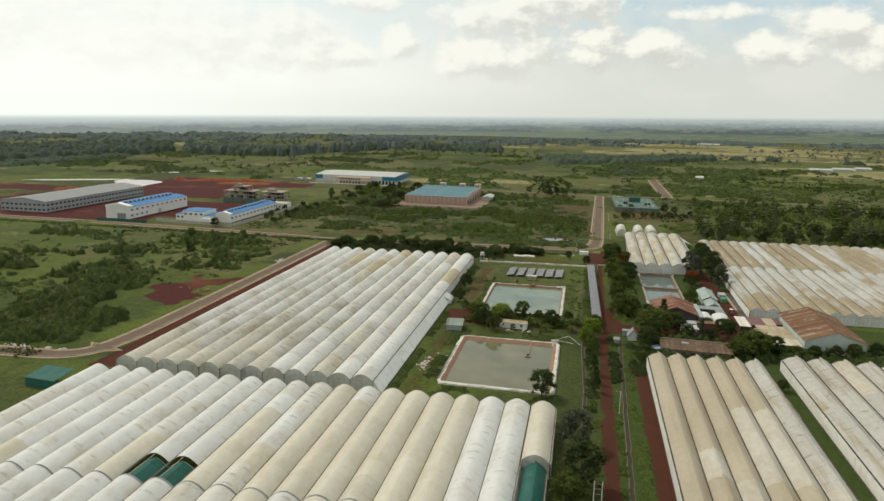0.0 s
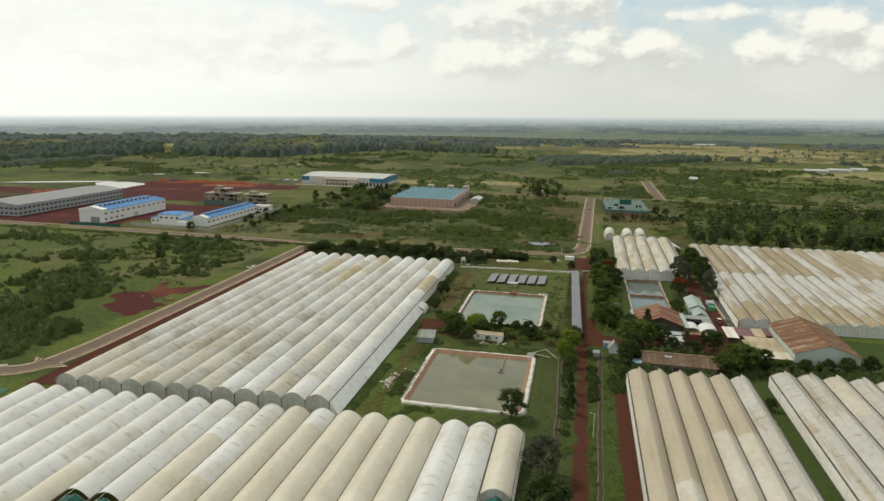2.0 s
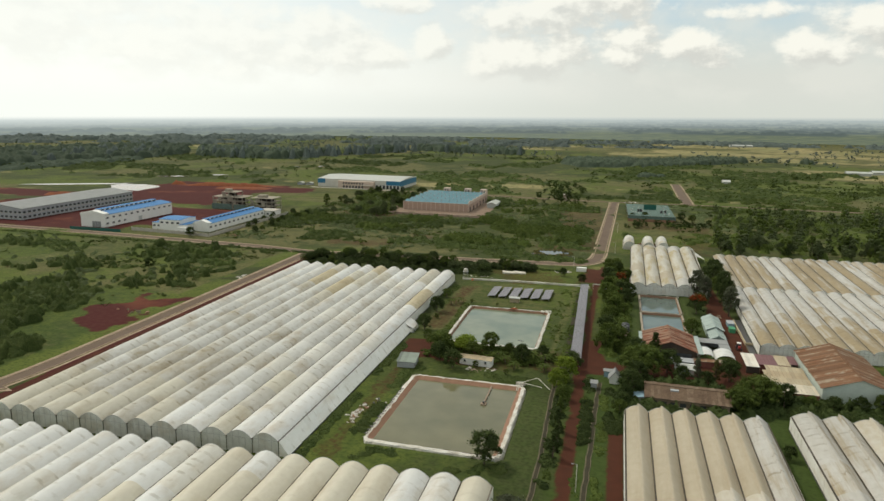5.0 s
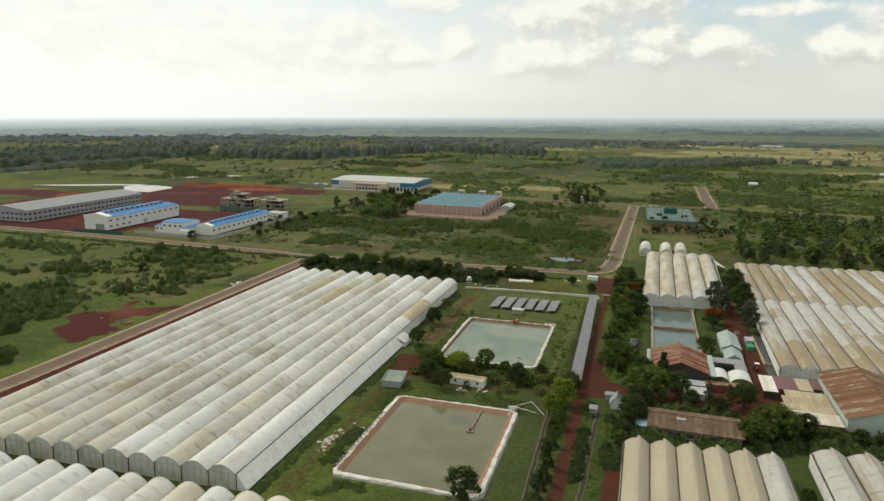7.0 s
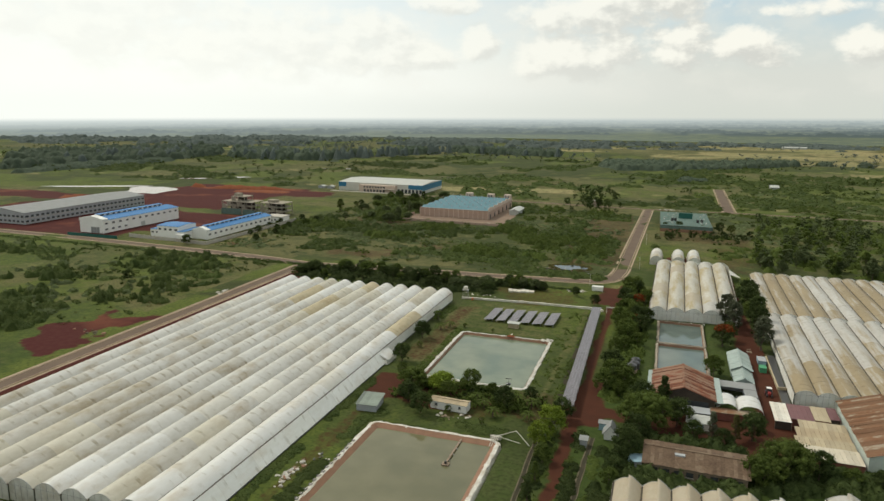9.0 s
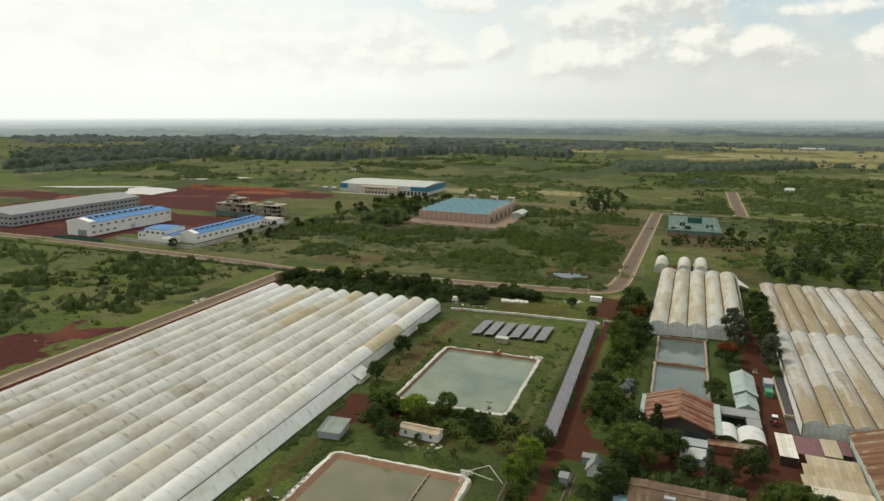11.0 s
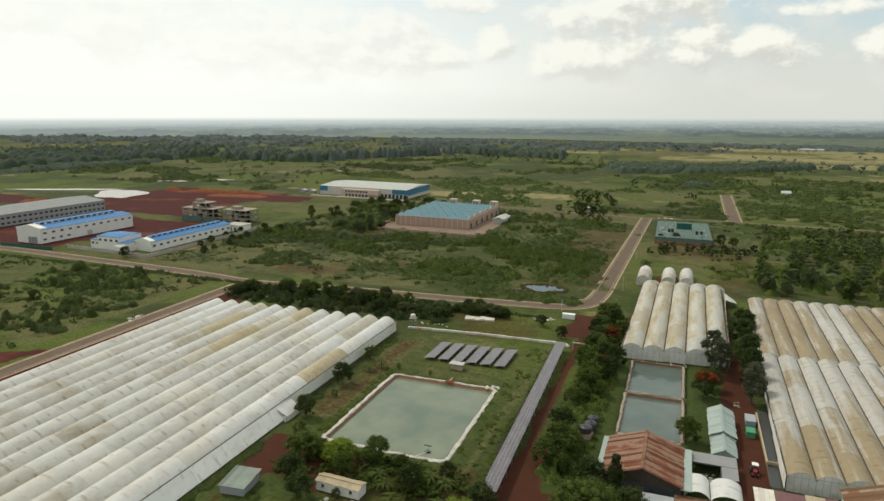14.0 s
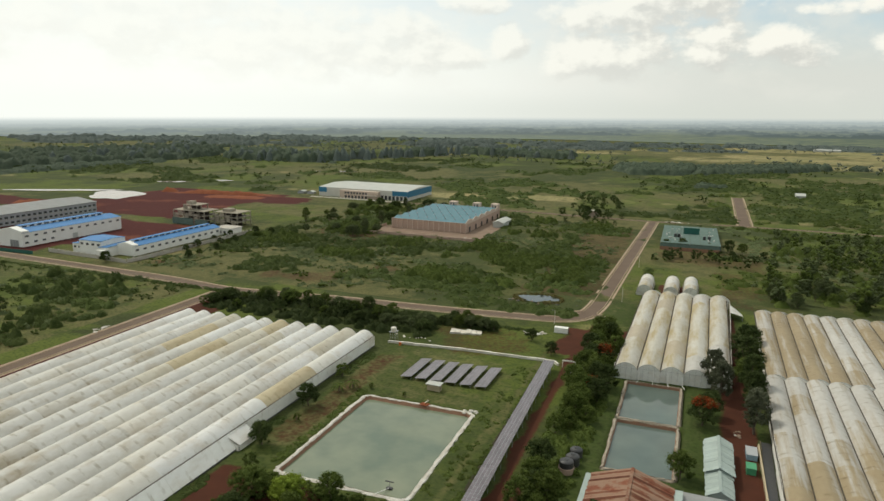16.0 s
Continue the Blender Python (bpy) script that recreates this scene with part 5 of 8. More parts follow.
for i in range(6):
    yy = 0.6 + i * (L_ - 1.2) / 6
    st = (L_ - 1.2) / 6
    bm = slab(bmesh.new(), [(0.5, yy, 6.9), (W_ - 0.5, yy, 6.9), (W_ - 0.5, yy + st * 0.55, 8.6), (0.5, yy + st * 0.55, 8.6)], 0.12)
    slab(bm, [(0.5, yy + st * 0.55, 8.6), (W_ - 0.5, yy + st * 0.55, 8.6), (W_ - 0.5, yy + st - 0.05, 6.95), (0.5, yy + st - 0.05, 6.95)], 0.12)
    bmesh.ops.recalc_face_normals(bm, faces=list(bm.faces))
    bay = part("roof_bay", bm, M_TEAL, wf)
    bm = bmesh.new()
    pts = [(W_ + 0.25 * sd, yy + st * 0.5 + st * 0.5 * math.cos(a), 6.4 + 3.2 * max(0.0, math.sin(a)) ** 0.6) for sd in (-1,) for a in [math.pi * q / 12 for q in range(13)]]
    va, vb = [bm.verts.new(p) for p in pts], [bm.verts.new((p[0] + 0.5, p[1], p[2])) for p in pts]
    bm.faces.new(va)
    bm.faces.new(vb[::-1])
    for q in range(13):
        bm.faces.new((va[q], vb[q], vb[(q + 1) % 13], va[(q + 1) % 13]))
    part("side_gable", bm, M_PINK2, wf)
    for k in range(8):
        v = rods(((0, 0, 0), (0, 0, 0.7), 0.32, 0.32, 8), ((0, 0, 0.7), (0, 0, 1.2), 0.6, 0.35, 8))
        part("roof_vent", v, M_ALU, bay, at=Matrix.Translation((4 + k * 7.2, yy + st * 0.5, 8.2)))
    part("side_door", boxes((W_ + 0.26, W_ + 0.35, yy + st * 0.4, yy + st * 0.62, 0, 3.8)), M_WINDOW, wf)
for tx in (16, 37, 53):
    tw = part("roof_room", boxes((tx, tx + 6, L_ - 7, L_ - 0.5, 7.41, 11.4)), M_PINK2, wf)
    part("room_window", boxes((tx + 1.2, tx + 2.2, L_ - 7.06, L_ - 6.99, 8.4, 10.4)), M_WINDOW, tw)
    part("room_window", boxes((tx + 3.6, tx + 4.6, L_ - 7.06, L_ - 6.99, 8.4, 10.4)), M_WINDOW, tw)
yw = thing("yard_wall", "low pinkish wall round the yard of the hall", "wall", -172, 592, kind="structure")
part("wall_panel", boxes((0, 84, 0, 0.25, 0, 1.9)), M_PINK, yw)
part("wall_panel", boxes((0, 0.25, 0.26, 36, 0, 1.9)), M_PINK, yw)
part("yard_slab", boxes((67.5, 84, 8.8, 100, 0, 0.12)), M_YARD, yw, "grey-brown trodden yard")
part("yard_slab", boxes((0.3, 84, 0.3, 8.7, 0, 0.12)), M_YARD, yw, "grey-brown trodden yard")
part("yard_slab", boxes((0.3, 7.6, 8.8, 36, 0, 0.12)), M_YARD, yw, "grey-brown trodden yard")
part("yard_slab", boxes((7.7, 67.4, 8.8, 27.6, 0, 0.12)), M_YARD, yw, "grey-brown trodden yard")
part("pallet", boxes((70, 73.4, 3, 5.4, 0.13, 0.9)), M_WHITEWASH, yw, "pale pallets")
part("pallet", boxes((75, 78.4, 2.4, 4.8, 0.13, 0.9)), M_WHITEWASH, yw, "pale pallets")
tk = pitched_building("site_hut", "pale metal hut beside the hall", -95, -87, 655, 678, 4.0, 5.4, M_PALEROOF, M_PALEROOF)

# net house
nh = thing("net_house", "grey-teal shade-net house with a dark green panel", "net house", 29.5, 622, 0, 1)
for i in range(6):
    part("roof_net", boxes((i * 6.2 + 0.05, i * 6.2 + 6.1, 0, 76, 4.88 + 0.06 * (i % 2), 4.96 + 0.06 * (i % 2))), M_TEALNET, nh)
part("dark_panel", boxes((14, 24.5, 40, 40.6, 3.4, 9.4)), M_NET, nh, "dark green upright net panel")
for i in range(5):
    for j in range(5):
        part("post", rods(((i * 9.1 + 0.2, j * 18.9, 0), (i * 9.1 + 0.2, j * 18.9, 5.4), 0.09)), M_STEEL, nh)
part("wall_net", boxes((0, 37, -0.1, -0.02, 2.4, 4.6)), M_TEALNET, nh)
part("plinth", boxes((0, 37, -0.3, -0.12, 0, 2.4)), M_CLAY, nh, "brown earth bank under the net wall")
part("wall_net", boxes((37.25, 37.33, 0, 76, 0.2, 4.6)), M_TEALNET, nh)
for px_, py in ((9.0, 24), (11.2, 24.6), (27.5, 20), (30.5, 21)):
    part("tank", rods(((px_, py, 4.97), (px_, py, 7.4), 1.0, 0.95, 12)), M_BLACK, nh, "black tank standing through the netting")
RN2 = random.Random(8)
for i in range(26):
    vx, vy = RN2.choice((RN2.uniform(2, 13), RN2.uniform(26, 35.5))), RN2.uniform(8, 70)
    part("vent_flap", boxes((vx, vx + 0.9, vy, vy + 1.4, 5.03, 5.5)), M_PALEROOF, nh)

# small far buildings and flooded ground
ph = pitched_building("hut", "small pink hut beside dark trees", -38, -30, 752, 758, 4.0, 4.6, M_PINK2, M_CONC)
for lx, ly, hw in ((355, 1200, 34), (398, 1226, 30), (300, 1990, 56), (372, 2080, 40), (440, 1250, 24), (150, 980, 9)):
    pitched_building("farm_shed", "small pale far-off farm shed", lx, lx + hw, ly, ly + 14, 4 + far_rise(np.float64(lx), np.float64(ly)), 6 + far_rise(np.float64(lx), np.float64(ly)), M_PALEROOF, M_PALEROOF, axis="x", group="far farm sheds")
for k, (cx, cy, rx_, ry_, lean_) in enumerate(((-560, 674, 52, 8, 29), (-487, 671, 24, 36, 30), (-523, 791, 19, 6, 29), (-488, 827, 18, 5.5, 29), (-430, 1010, 30, 6, 20), (-16, 468, 10.5, 6.5, 0))):
    bm = bmesh.new()
    rr = random.Random(k)
    turned = Matrix.Translation((cx, cy, 0.32 if k in (0, 1, 5) else 0.6)) @ Matrix.Rotation(radians(lean_), 4, "Z")
    bm.faces.new([bm.verts.new(turned @ Vector((rx_ * math.cos(a) * (1 + 0.16 * math.sin(3 * a + k) + 0.05 * math.sin(7 * a + 2 * k) + rr.uniform(-0.02, 0.02)), ry_ * math.sin(a) * (1 + 0.2 * math.cos(2 * a + k) + 0.08 * math.sin(6 * a + k) + rr.uniform(-0.03, 0.03)), 0))) for a in [i * math.pi / 32 for i in range(64)]])
    tagged(part("flood_water", bm, W_DARK if k == 5 else W_FLOOD), "dark water in a pit on the bushland" if k == 5 else "shallow muddy flood water on waste ground", "water", kind="structure")



def spoil_bank(label, pts, wide, tall, seed):
    """A long lumpy bank of dug-out earth."""
    rr = np.random.RandomState(seed)
    line = [Vector(p) for p in pts]
    total = sum((b - a).length for a, b in zip(line, line[1:]))
    rows, n = [], max(6, int(total / 2.5))
    for i in range(n + 1):
        d = total * i / n
        for a, b in zip(line, line[1:]):
            if d <= (b - a).length + 1e-6:
                break
            d -= (b - a).length
        c, along_ = a.lerp(b, min(1, d / (b - a).length)), (b - a).normalized()
        side = Vector((-along_.y, along_.x))
        end = min(1.0, 4 * i / n, 4 * (n - i) / n)
        rows.append([(*(c + side * wide * u * rr.uniform(0.8, 1.2)), max(-0.3, tall * end * (1 - u * u) * rr.uniform(0.6, 1.3) - 0.1 - 0.3 * (abs(u) > 0.95))) for u in (-1, -0.6, -0.2, 0.2, 0.6, 1)])
    fs = [(j * 6 + i, j * 6 + i + 1, (j + 1) * 6 + i + 1, (j + 1) * 6 + i) for j in range(n) for i in range(5)]
    me = from_arrays("spoil_bank", [p for r in rows for p in r], fs, M_SPOIL)
    me.polygons.foreach_set("use_smooth", np.ones(len(fs), bool))
    return tagged(new("spoil_bank", me), label, "earth bank", kind="structure")


M_SPOIL = material("orange_subsoil", (0.225, 0.078, 0.036), (0.13, 0.042, 0.022), 0.95, 0.08, 1.2, 0.9, 0.4, spec=0.1)
spoil_bank("long bank of orange dug-out earth beside the red site", [(-452, 712), (-430, 722), (-395, 728), (-352, 738)], 7.0, 3.2, 1)
spoil_bank("low bank of orange earth on the red site", [(-408, 702), (-372, 712), (-346, 716)], 12.0, 1.2, 2)
spoil_bank("heap of orange earth beside the flooded ground", [(-470, 716), (-456, 724)], 6.0, 4.0, 3)
spoil_bank("bank of orange earth beside the long factory", [(-520, 588), (-498, 602)], 8.0, 2.5, 4)

# ---------- farm buildings ----------
s1 = pitched_building("shed", "long brown iron-roofed shed beside the dirt lane", 31.5, 55.0, 246.0, 258.0, 3.2, 4.8, M_WOOD, M_BROWNROOF, axis="x", turn=-1, pieces=26)
windows(s1, "front", 22, 8, 0.9, 2.1, 1.7, at0=1, offset=-0.01)
part("roof_vent", boxes((7, 9.4, 3.4, 5.0, 4.0, 4.5)), M_GREYWALL, s1)
an = thing("lean_to", "small blue-grey lean-to beside the brown shed", "shed", 28.0, 246.5)
part("wall", boxes((0, 3, 0, 4, 0, 2.2)), M_GREYWALL, an)
part("roof", slab(bmesh.new(), [(-0.3, -0.3, 2.3), (3.0, -0.3, 2.7), (3.0, 4.3, 2.7), (-0.3, 4.3, 2.3)], 0.08), M_PALEBLUE, an)
s2 = pitched_building("barn", "barn with a rusty red iron roof beside the ponds", 32.2, 50.0, 287.5, 307.5, 4.3, 7.4, M_SHADEWALL, M_RUST, pieces=24, over=0.4)
for x0, x1 in ((-1.6, 0.4), (17.6, 20.0)):
    part("side_roof", boxes((x0, x1, -0.4, 20.4, 3.9, 4.05)), M_PALEGREEN, s2)
# dark panel on the wall, painted for the shade inside the open front
part("front_shade_panel", boxes((2, 16, -0.06, -0.003, 0.2, 3.6)), M_WINDOW, s2, "dark panel standing in for the barn's shaded open front")
ve = thing("veranda", "dark low veranda before the barn", "shed", 41.0, 281.0)
part("roof", boxes((0, 7.5, 0, 4.5, 2.6, 2.75)), M_GREYWALL, ve)
# back wall in the dark pane colour, painted shade beneath the roof
part("wall", boxes((0, 7.5, 4.3, 4.5, 0, 2.55)), M_WINDOW, ve)
rw = thing("red_wall_block", "low red-walled store in the farmyard", "shed", 49.0, 284.5, 0, 3)
part("wall", boxes((0, 13, 0, 3, 0, 2.2)), M_DIRTWALL, rw)
part("roof", boxes((-0.3, 13.3, -0.3, 3.3, 2.203, 2.4)), M_RUSTHALL, rw)
wh = pitched_building("hut", "small white hut with a blue lower wall", 42.3, 48.0, 275.5, 280.5, 2.4, 3.0, M_WHITE, M_PALEROOF, axis="x")
part("blue_panel", boxes((2.2, 4.2, -0.08, -0.003, 0, 1.8)), M_PALEBLUE, wh, "pale blue door panel")
s3 = pitched_building("hut", "pale metal-roofed hut with a gable roof", 57.2, 63.2, 322, 339, 3.0, 4.4, M_PALEGREEN, M_PALEGREEN, pieces=12)
s3b = pitched_building("hut", "lower pale hut built onto a larger one", 57.6, 62.8, 312, 321.3, 2.4, 3.7, M_PALEGREEN, M_PALEGREEN, pieces=8)
op = thing("open_store", "dark open store with a grey flat roof", "shed", 51.5, 298.0)
part("roof", boxes((-0.3, 11.3, 6.0, 11.5, 2.9, 3.05)), M_GREYROOF, op)
part("roof", boxes((7.6, 11.3, 0.0, 5.98, 2.8, 2.95)), M_GREYROOF, op)
part("back_wall", boxes((0, 11, 11.2, 11.4, 0, 2.89)), M_GREYWALL, op)
# side wall in the dark pane colour, for the shade inside the store
part("side_wall", boxes((7.4, 7.6, 0.0, 6, 0, 2.79)), M_WINDOW, op)
RB = random.Random(3)
for i in range(16):
    q = thing("crate", "small crate lying in the open store", "crate", 52.2 + RB.uniform(0, 6.2), 298.6 + RB.uniform(0, 5.0), 0, RB.uniform(0, 90), "crates in the store")
    part("box", boxes((-0.4, 0.4, -0.3, 0.3, 0, 0.5)), RB.choice((M_WHITE, M_BLACK, M_PALEBLUE, M_REDPAINT)), q)
    part("lid", boxes((-0.43, 0.43, -0.33, 0.33, 0.502, 0.56)), M_GREYROOF, q)
for k, (tx, tw) in enumerate(((50.6, 5.6), (56.3, 6.9))):
    tt = thing("tunnel_tent", "white arched plastic tent roof", "tent", tx, 288.6, 0, 0, "arched tents")
    n = 14
    verts = [((0.5 + 0.5 * math.cos(math.pi * (1 - i / n))) * tw, yy, 2.0 + 2.1 * math.sin(math.pi * i / n)) for yy in (-1.0, 3.2, 7.5) for i in range(n + 1)]
    fs = [(j * (n + 1) + i, j * (n + 1) + i + 1, (j + 1) * (n + 1) + i + 1, (j + 1) * (n + 1) + i) for j in range(2) for i in range(n)]
    part("roof_film", from_arrays("roof_film", verts, fs, FILM["w"]), None, tt)
    for lx in (0.05, tw - 0.05):
        for ly in (-0.9, 7.4):
            part("post", rods(((lx, ly, 0), (lx, ly, 2.0), 0.06)), M_STEEL, tt)

# strip-roofed yard
yard_roofs = ((65.6, 4.4, 284, 297, M_WHITEWASH), (70.1, 6.2, 287, 297, M_MAROON), (76.4, 4.2, 288, 297.5, M_CREAM), (80.7, 2.6, 290, 298, M_MAROON),
              (71.5, 12.0, 281.5, 286.3, M_CREAM), (70.0, 13.2, 275.5, 281.2, M_TANROOF), (69.0, 14.2, 270.5, 275.2, M_CREAM), (70.5, 12.8, 263.0, 270.2, M_CREAM2))
for k, (x0, w, y0, y1, mat) in enumerate(yard_roofs):
    yr = thing("store", "low flat-roofed store in %s sheeting" % ("maroon" if mat == M_MAROON else "cream" if mat in (M_CREAM, M_CREAM2) else "tan" if mat == M_TANROOF else "white"), "shed", x0, y0, 0, 0, "stores in the yard")
    n = max(2, int(w / 1.1))
    for i in range(n):
        bm = slab(bmesh.new(), [(i * w / n, 0, 2.5 + 0.05 * k % 3 * 0.1), (i * w / n + w / n - 0.04, 0, 2.5), (i * w / n + w / n - 0.04, y1 - y0, 2.85), (i * w / n, y1 - y0, 2.85)], 0.06)
        bmesh.ops.recalc_face_normals(bm, faces=list(bm.faces))
        part("roof_sheet", bm, mat, yr)
    part("front_wall", boxes((0.1, w - 0.1, 0.2, 0.35, 0, 2.4)), M_DIRTWALL if k % 3 else M_SHADEWALL, yr)
    for px in (0.1, w - 0.1):
        part("post", rods(((px, 0.1, 0), (px, 0.1, 2.42), 0.07)), M_WOOD, yr)
s4 = pitched_building("packing_hall", "large hall with a rust-brown iron roof and pale green walls", 84.0, 105.0, 264.0, 298.5, 5.0, 8.6, M_HALLWALL, M_RUSTHALL, pieces=30, over=0.6)

# sheds by the ponds
s5 = thing("shed", "small shed with a flat pale green roof", "shed", -50.0, 254.0, 0, 6)
part("wall", boxes((0.3, 6.3, 0.3, 7.7, 0, 2.0)), M_GREYWALL, s5)
for i in range(6):
    bm = slab(bmesh.new(), [(i * 1.12, -0.2, 2.15 + 0.02 * (i % 2)), (i * 1.12 + 1.15, -0.2, 2.15 + 0.02 * (i % 2)), (i * 1.12 + 1.15, 8.2, 2.7 + 0.02 * (i % 2)), (i * 1.12, 8.2, 2.7 + 0.02 * (i % 2))], 0.05)
    bmesh.ops.recalc_face_normals(bm, faces=list(bm.faces))
    part("roof_sheet", bm, M_GREENTIN, s5)
s6 = pitched_building("pump_house", "narrow white hut with a rusty roof between the ponds", -30.0, -18.8, 263.6, 267.2, 2.4, 2.9, M_WHITE, M_TANROOF, axis="x", turn=-3, pieces=10, over=0.25)
windows(s6, "front", 11, 3, 1.1, 1.8, 0.7, offset=-0.02)
s7 = thing("control_box", "small cream kiosk with a flat roof beside the solar tables", "kiosk", -25.5, 346.8)
part("wall", boxes((0, 4.2, 0, 2.4, 0, 2.0)), M_CREAM, s7)
part("roof", boxes((-0.4, 4.6, -0.4, 2.8, 2.003, 2.2)), M_PALEROOF, s7)

# solar canopy over the drain: each panel a piece
canopy = thing("solar_canopy", "long canopy of grey-blue solar panels over a drain", "solar canopy", 7.0, 272.5, 0, 1.2)


def panel_meshes(w, l):
    frame_ = as_mesh("panel", boxes((0.01, w - 0.01, 0.01, l - 0.01, 0, 0.04)), M_ALU)
    return frame_, as_mesh("cell_sheet", boxes((0.05, w - 0.05, 0.05, l - 0.05, 0.041, 0.05)), M_SOLAR)


fm, cm_ = panel_meshes(0.94, 1.5)
for i in range(72):
    for j in range(4):
        pn = part("panel", fm, None, canopy, at=Matrix.Translation((j * 0.95, i * 1.5, 3.0 + 0.04 * j)))
        part("cell_sheet", cm_, None, pn)
for i in range(19):
    for lx in (0.4, 3.4):
        part("post", rods(((lx, i * 6, 0), (lx, i * 6, 2.98 + 0.04 * lx), 0.07)), M_STEEL, canopy)
    part("beam", boxes((0.1, 3.75, i * 6 - 0.06, i * 6 + 0.06, 2.86, 2.97)), M_STEEL, canopy)
fm, cm_ = panel_meshes(1.34, 2.0)
for i in range(6):
    so = thing("solar_table", "tilted table of dark solar panels on grass", "solar panel", -37.2 + i * 5.05, 352.2 + 0.25 * i, 0, -1, group="solar tables")
    for k in range(9):
        for j in range(3):
            pn = part("panel", fm, None, so, at=Matrix.Translation((0, k * 2.01, 0)) @ pose(0, 0, 0.8, 0, -7, 0) @ Matrix.Translation((j * 1.35, 0, 0)))
            part("cell_sheet", cm_, None, pn)
    for k in range(4):
        for lx, lz in ((0.3, 0.8), (3.6, 1.2)):
            part("post", rods(((lx, 0.6 + k * 5.6, 0), (lx, 0.6 + k * 5.6, lz), 0.06)), M_STEEL, so)

# white covered pipeline with its gate
pw = thing("boundary_wall", "low white plastered boundary wall", "wall", 0, 0, kind="structure")
line = [(-56.0, 383.0), (-26.0, 386.0), (7.0, 387.0), (9.0, 384.5)]
for (ax, ay), (bx_, by_) in zip(line, line[1:]):
    d = Vector((bx_ - ax, by_ - ay, 0))
    m = Matrix.Translation((ax, ay, 0)) @ Matrix.Rotation(math.atan2(d.y, d.x), 4, "Z")
    n = max(1, int(d.length / 3.2))
    for k in range(n):
        part("wall_block", boxes((k * d.length / n + 0.03, (k + 1) * d.length / n - 0.03, -0.35, 0.35, 0, 0.85 + 0.05 * ((k * 7) % 3))), M_WHITEWASH, pw, at=m)
gt = thing("gate", "white horizontal gate barrier with posts across the lane", "gate", 10.5, 384)
part("bar", boxes((0, 4.6, -0.1, 0.1, 2.3, 2.7)), M_WHITE, gt)
for px in (0.1, 4.5):
    part("post", rods(((px, 0, 0), (px, 0, 2.3), 0.1)), M_WHITE, gt)
gw = thing("boundary_wall", "low white wall beside the lane gate", "wall", 15.5, 383.5, 0, 0, kind="structure")
part("wall_block", boxes((0.5, 5, -0.2, 0.2, 0, 1.0)), M_WHITEWASH, gw)


# ---------- small things round the ponds and lane ----------
def water_tank(label, x, y, r, h, base=0.0, mat=None, group=""):
    t = thing("water_tank", label, "water tank", x, y, base, 0, group)
    bm = bmesh.new()
    zs = [(0, r), (0.1, r * 1.02)] + [(h * 0.8 * k / 6, r * (1.03 if k % 2 else 0.98)) for k in range(1, 7)] + [(h * 0.9, r * 0.8), (h * 0.97, r * 0.4)]
    rings = [[bm.verts.new((q * math.cos(a), q * math.sin(a), z)) for a in [i * math.pi / 9 for i in range(18)]] for z, q in zs]
    for a, b in zip(rings, rings[1:]):
        for i in range(18):
            bm.faces.new((a[i], a[(i + 1) % 18], b[(i + 1) % 18], b[i]))
    bm.faces.new(rings[-1])
    part("shell", bm, mat or M_BLACK, t)
    part("cap", rods(((0, 0, h * 0.96), (0, 0, h * 1.02), r * 0.32, r * 0.3, 12)), mat or M_BLACK, t)
    return t


plinth = thing("tank_plinth", "round stone plinth under the water tanks", "plinth", 25.0, 313.5)
part("ring", rods(((0, 0, 0), (0, 0, 1.5), 2.0, 2.0, 18)), M_PINK, plinth)
water_tank("black plastic water tank on a stone plinth", 25.0, 313.5, 1.75, 1.9, 1.5)
water_tank("black plastic water tank standing on the grass", 25.8, 317.8, 1.75, 2.9)
water_tank("black plastic water tank standing on the grass", 26.0, 322.0, 1.6, 2.7)

tower = thing("water_tower", "steel frame tower for a white tank", "water tower", -55.2, 386.5)
for lx in (-1, 1):
    for ly in (-1, 1):
        part("leg", rods(((lx * 1.2, ly * 1.2, 0), (lx * 1.0, ly * 1.0, 3.4), 0.09)), M_STEEL, tower)
for z in (1.1, 2.3):
    part("brace", boxes((-1.15, 1.15, -1.17, -1.07, z, z + 0.1)), M_STEEL, tower)
    part("brace", boxes((1.07, 1.17, -1.06, 1.06, z, z + 0.1)), M_STEEL, tower)
part("platform", boxes((-1.4, 1.4, -1.4, 1.4, 3.4, 3.55)), M_STEEL, tower)
water_tank("white plastic tank on a steel tower", -55.2, 386.5, 1.1, 1.7, 3.55, M_WHITEWASH)

# lamp and power posts
for x, y, h in ((14.2, 191.5, 7.0), (15.6, 372.0, 5.0), (14.6, 120.0, 7.0), (60.2, 402.0, 6.0), (-2.0, 432.0, 6.0), (20.5, 480.0, 7.0), (21.5, 560.0, 7.0)):
    po = thing("lamp_post", "slim pale lamp post beside the lane", "lamp post", x, y, 0, 0, "lamp posts")
    part("pole", rods(((0, 0, 0), (0, 0, h), 0.10, 0.07, 7)), M_WHITEWASH, po)
    part("arm", rods(((0, 0, h - 0.1), (-0.9, -0.3, h + 0.15), 0.05)), M_STEEL, po)
    part("lamp_head", boxes((-1.3, -0.8, -0.45, -0.2, h + 0.06, h + 0.2)), M_ALU, po)
hp = thing("pole_frame", "pale wooden pole frame with cross rungs", "pole frame", 6.2, 136.0)
for px in (0, 1.7):
    part("pole", rods(((px, 0, 0), (px, 0, 9.0), 0.13, 0.1, 7)), M_WHITEWASH, hp)
for z in (6.0, 7.2, 8.4):
    part("rung", rods(((0, 0, z), (1.7, 0, z), 0.07)), M_WOOD, hp)

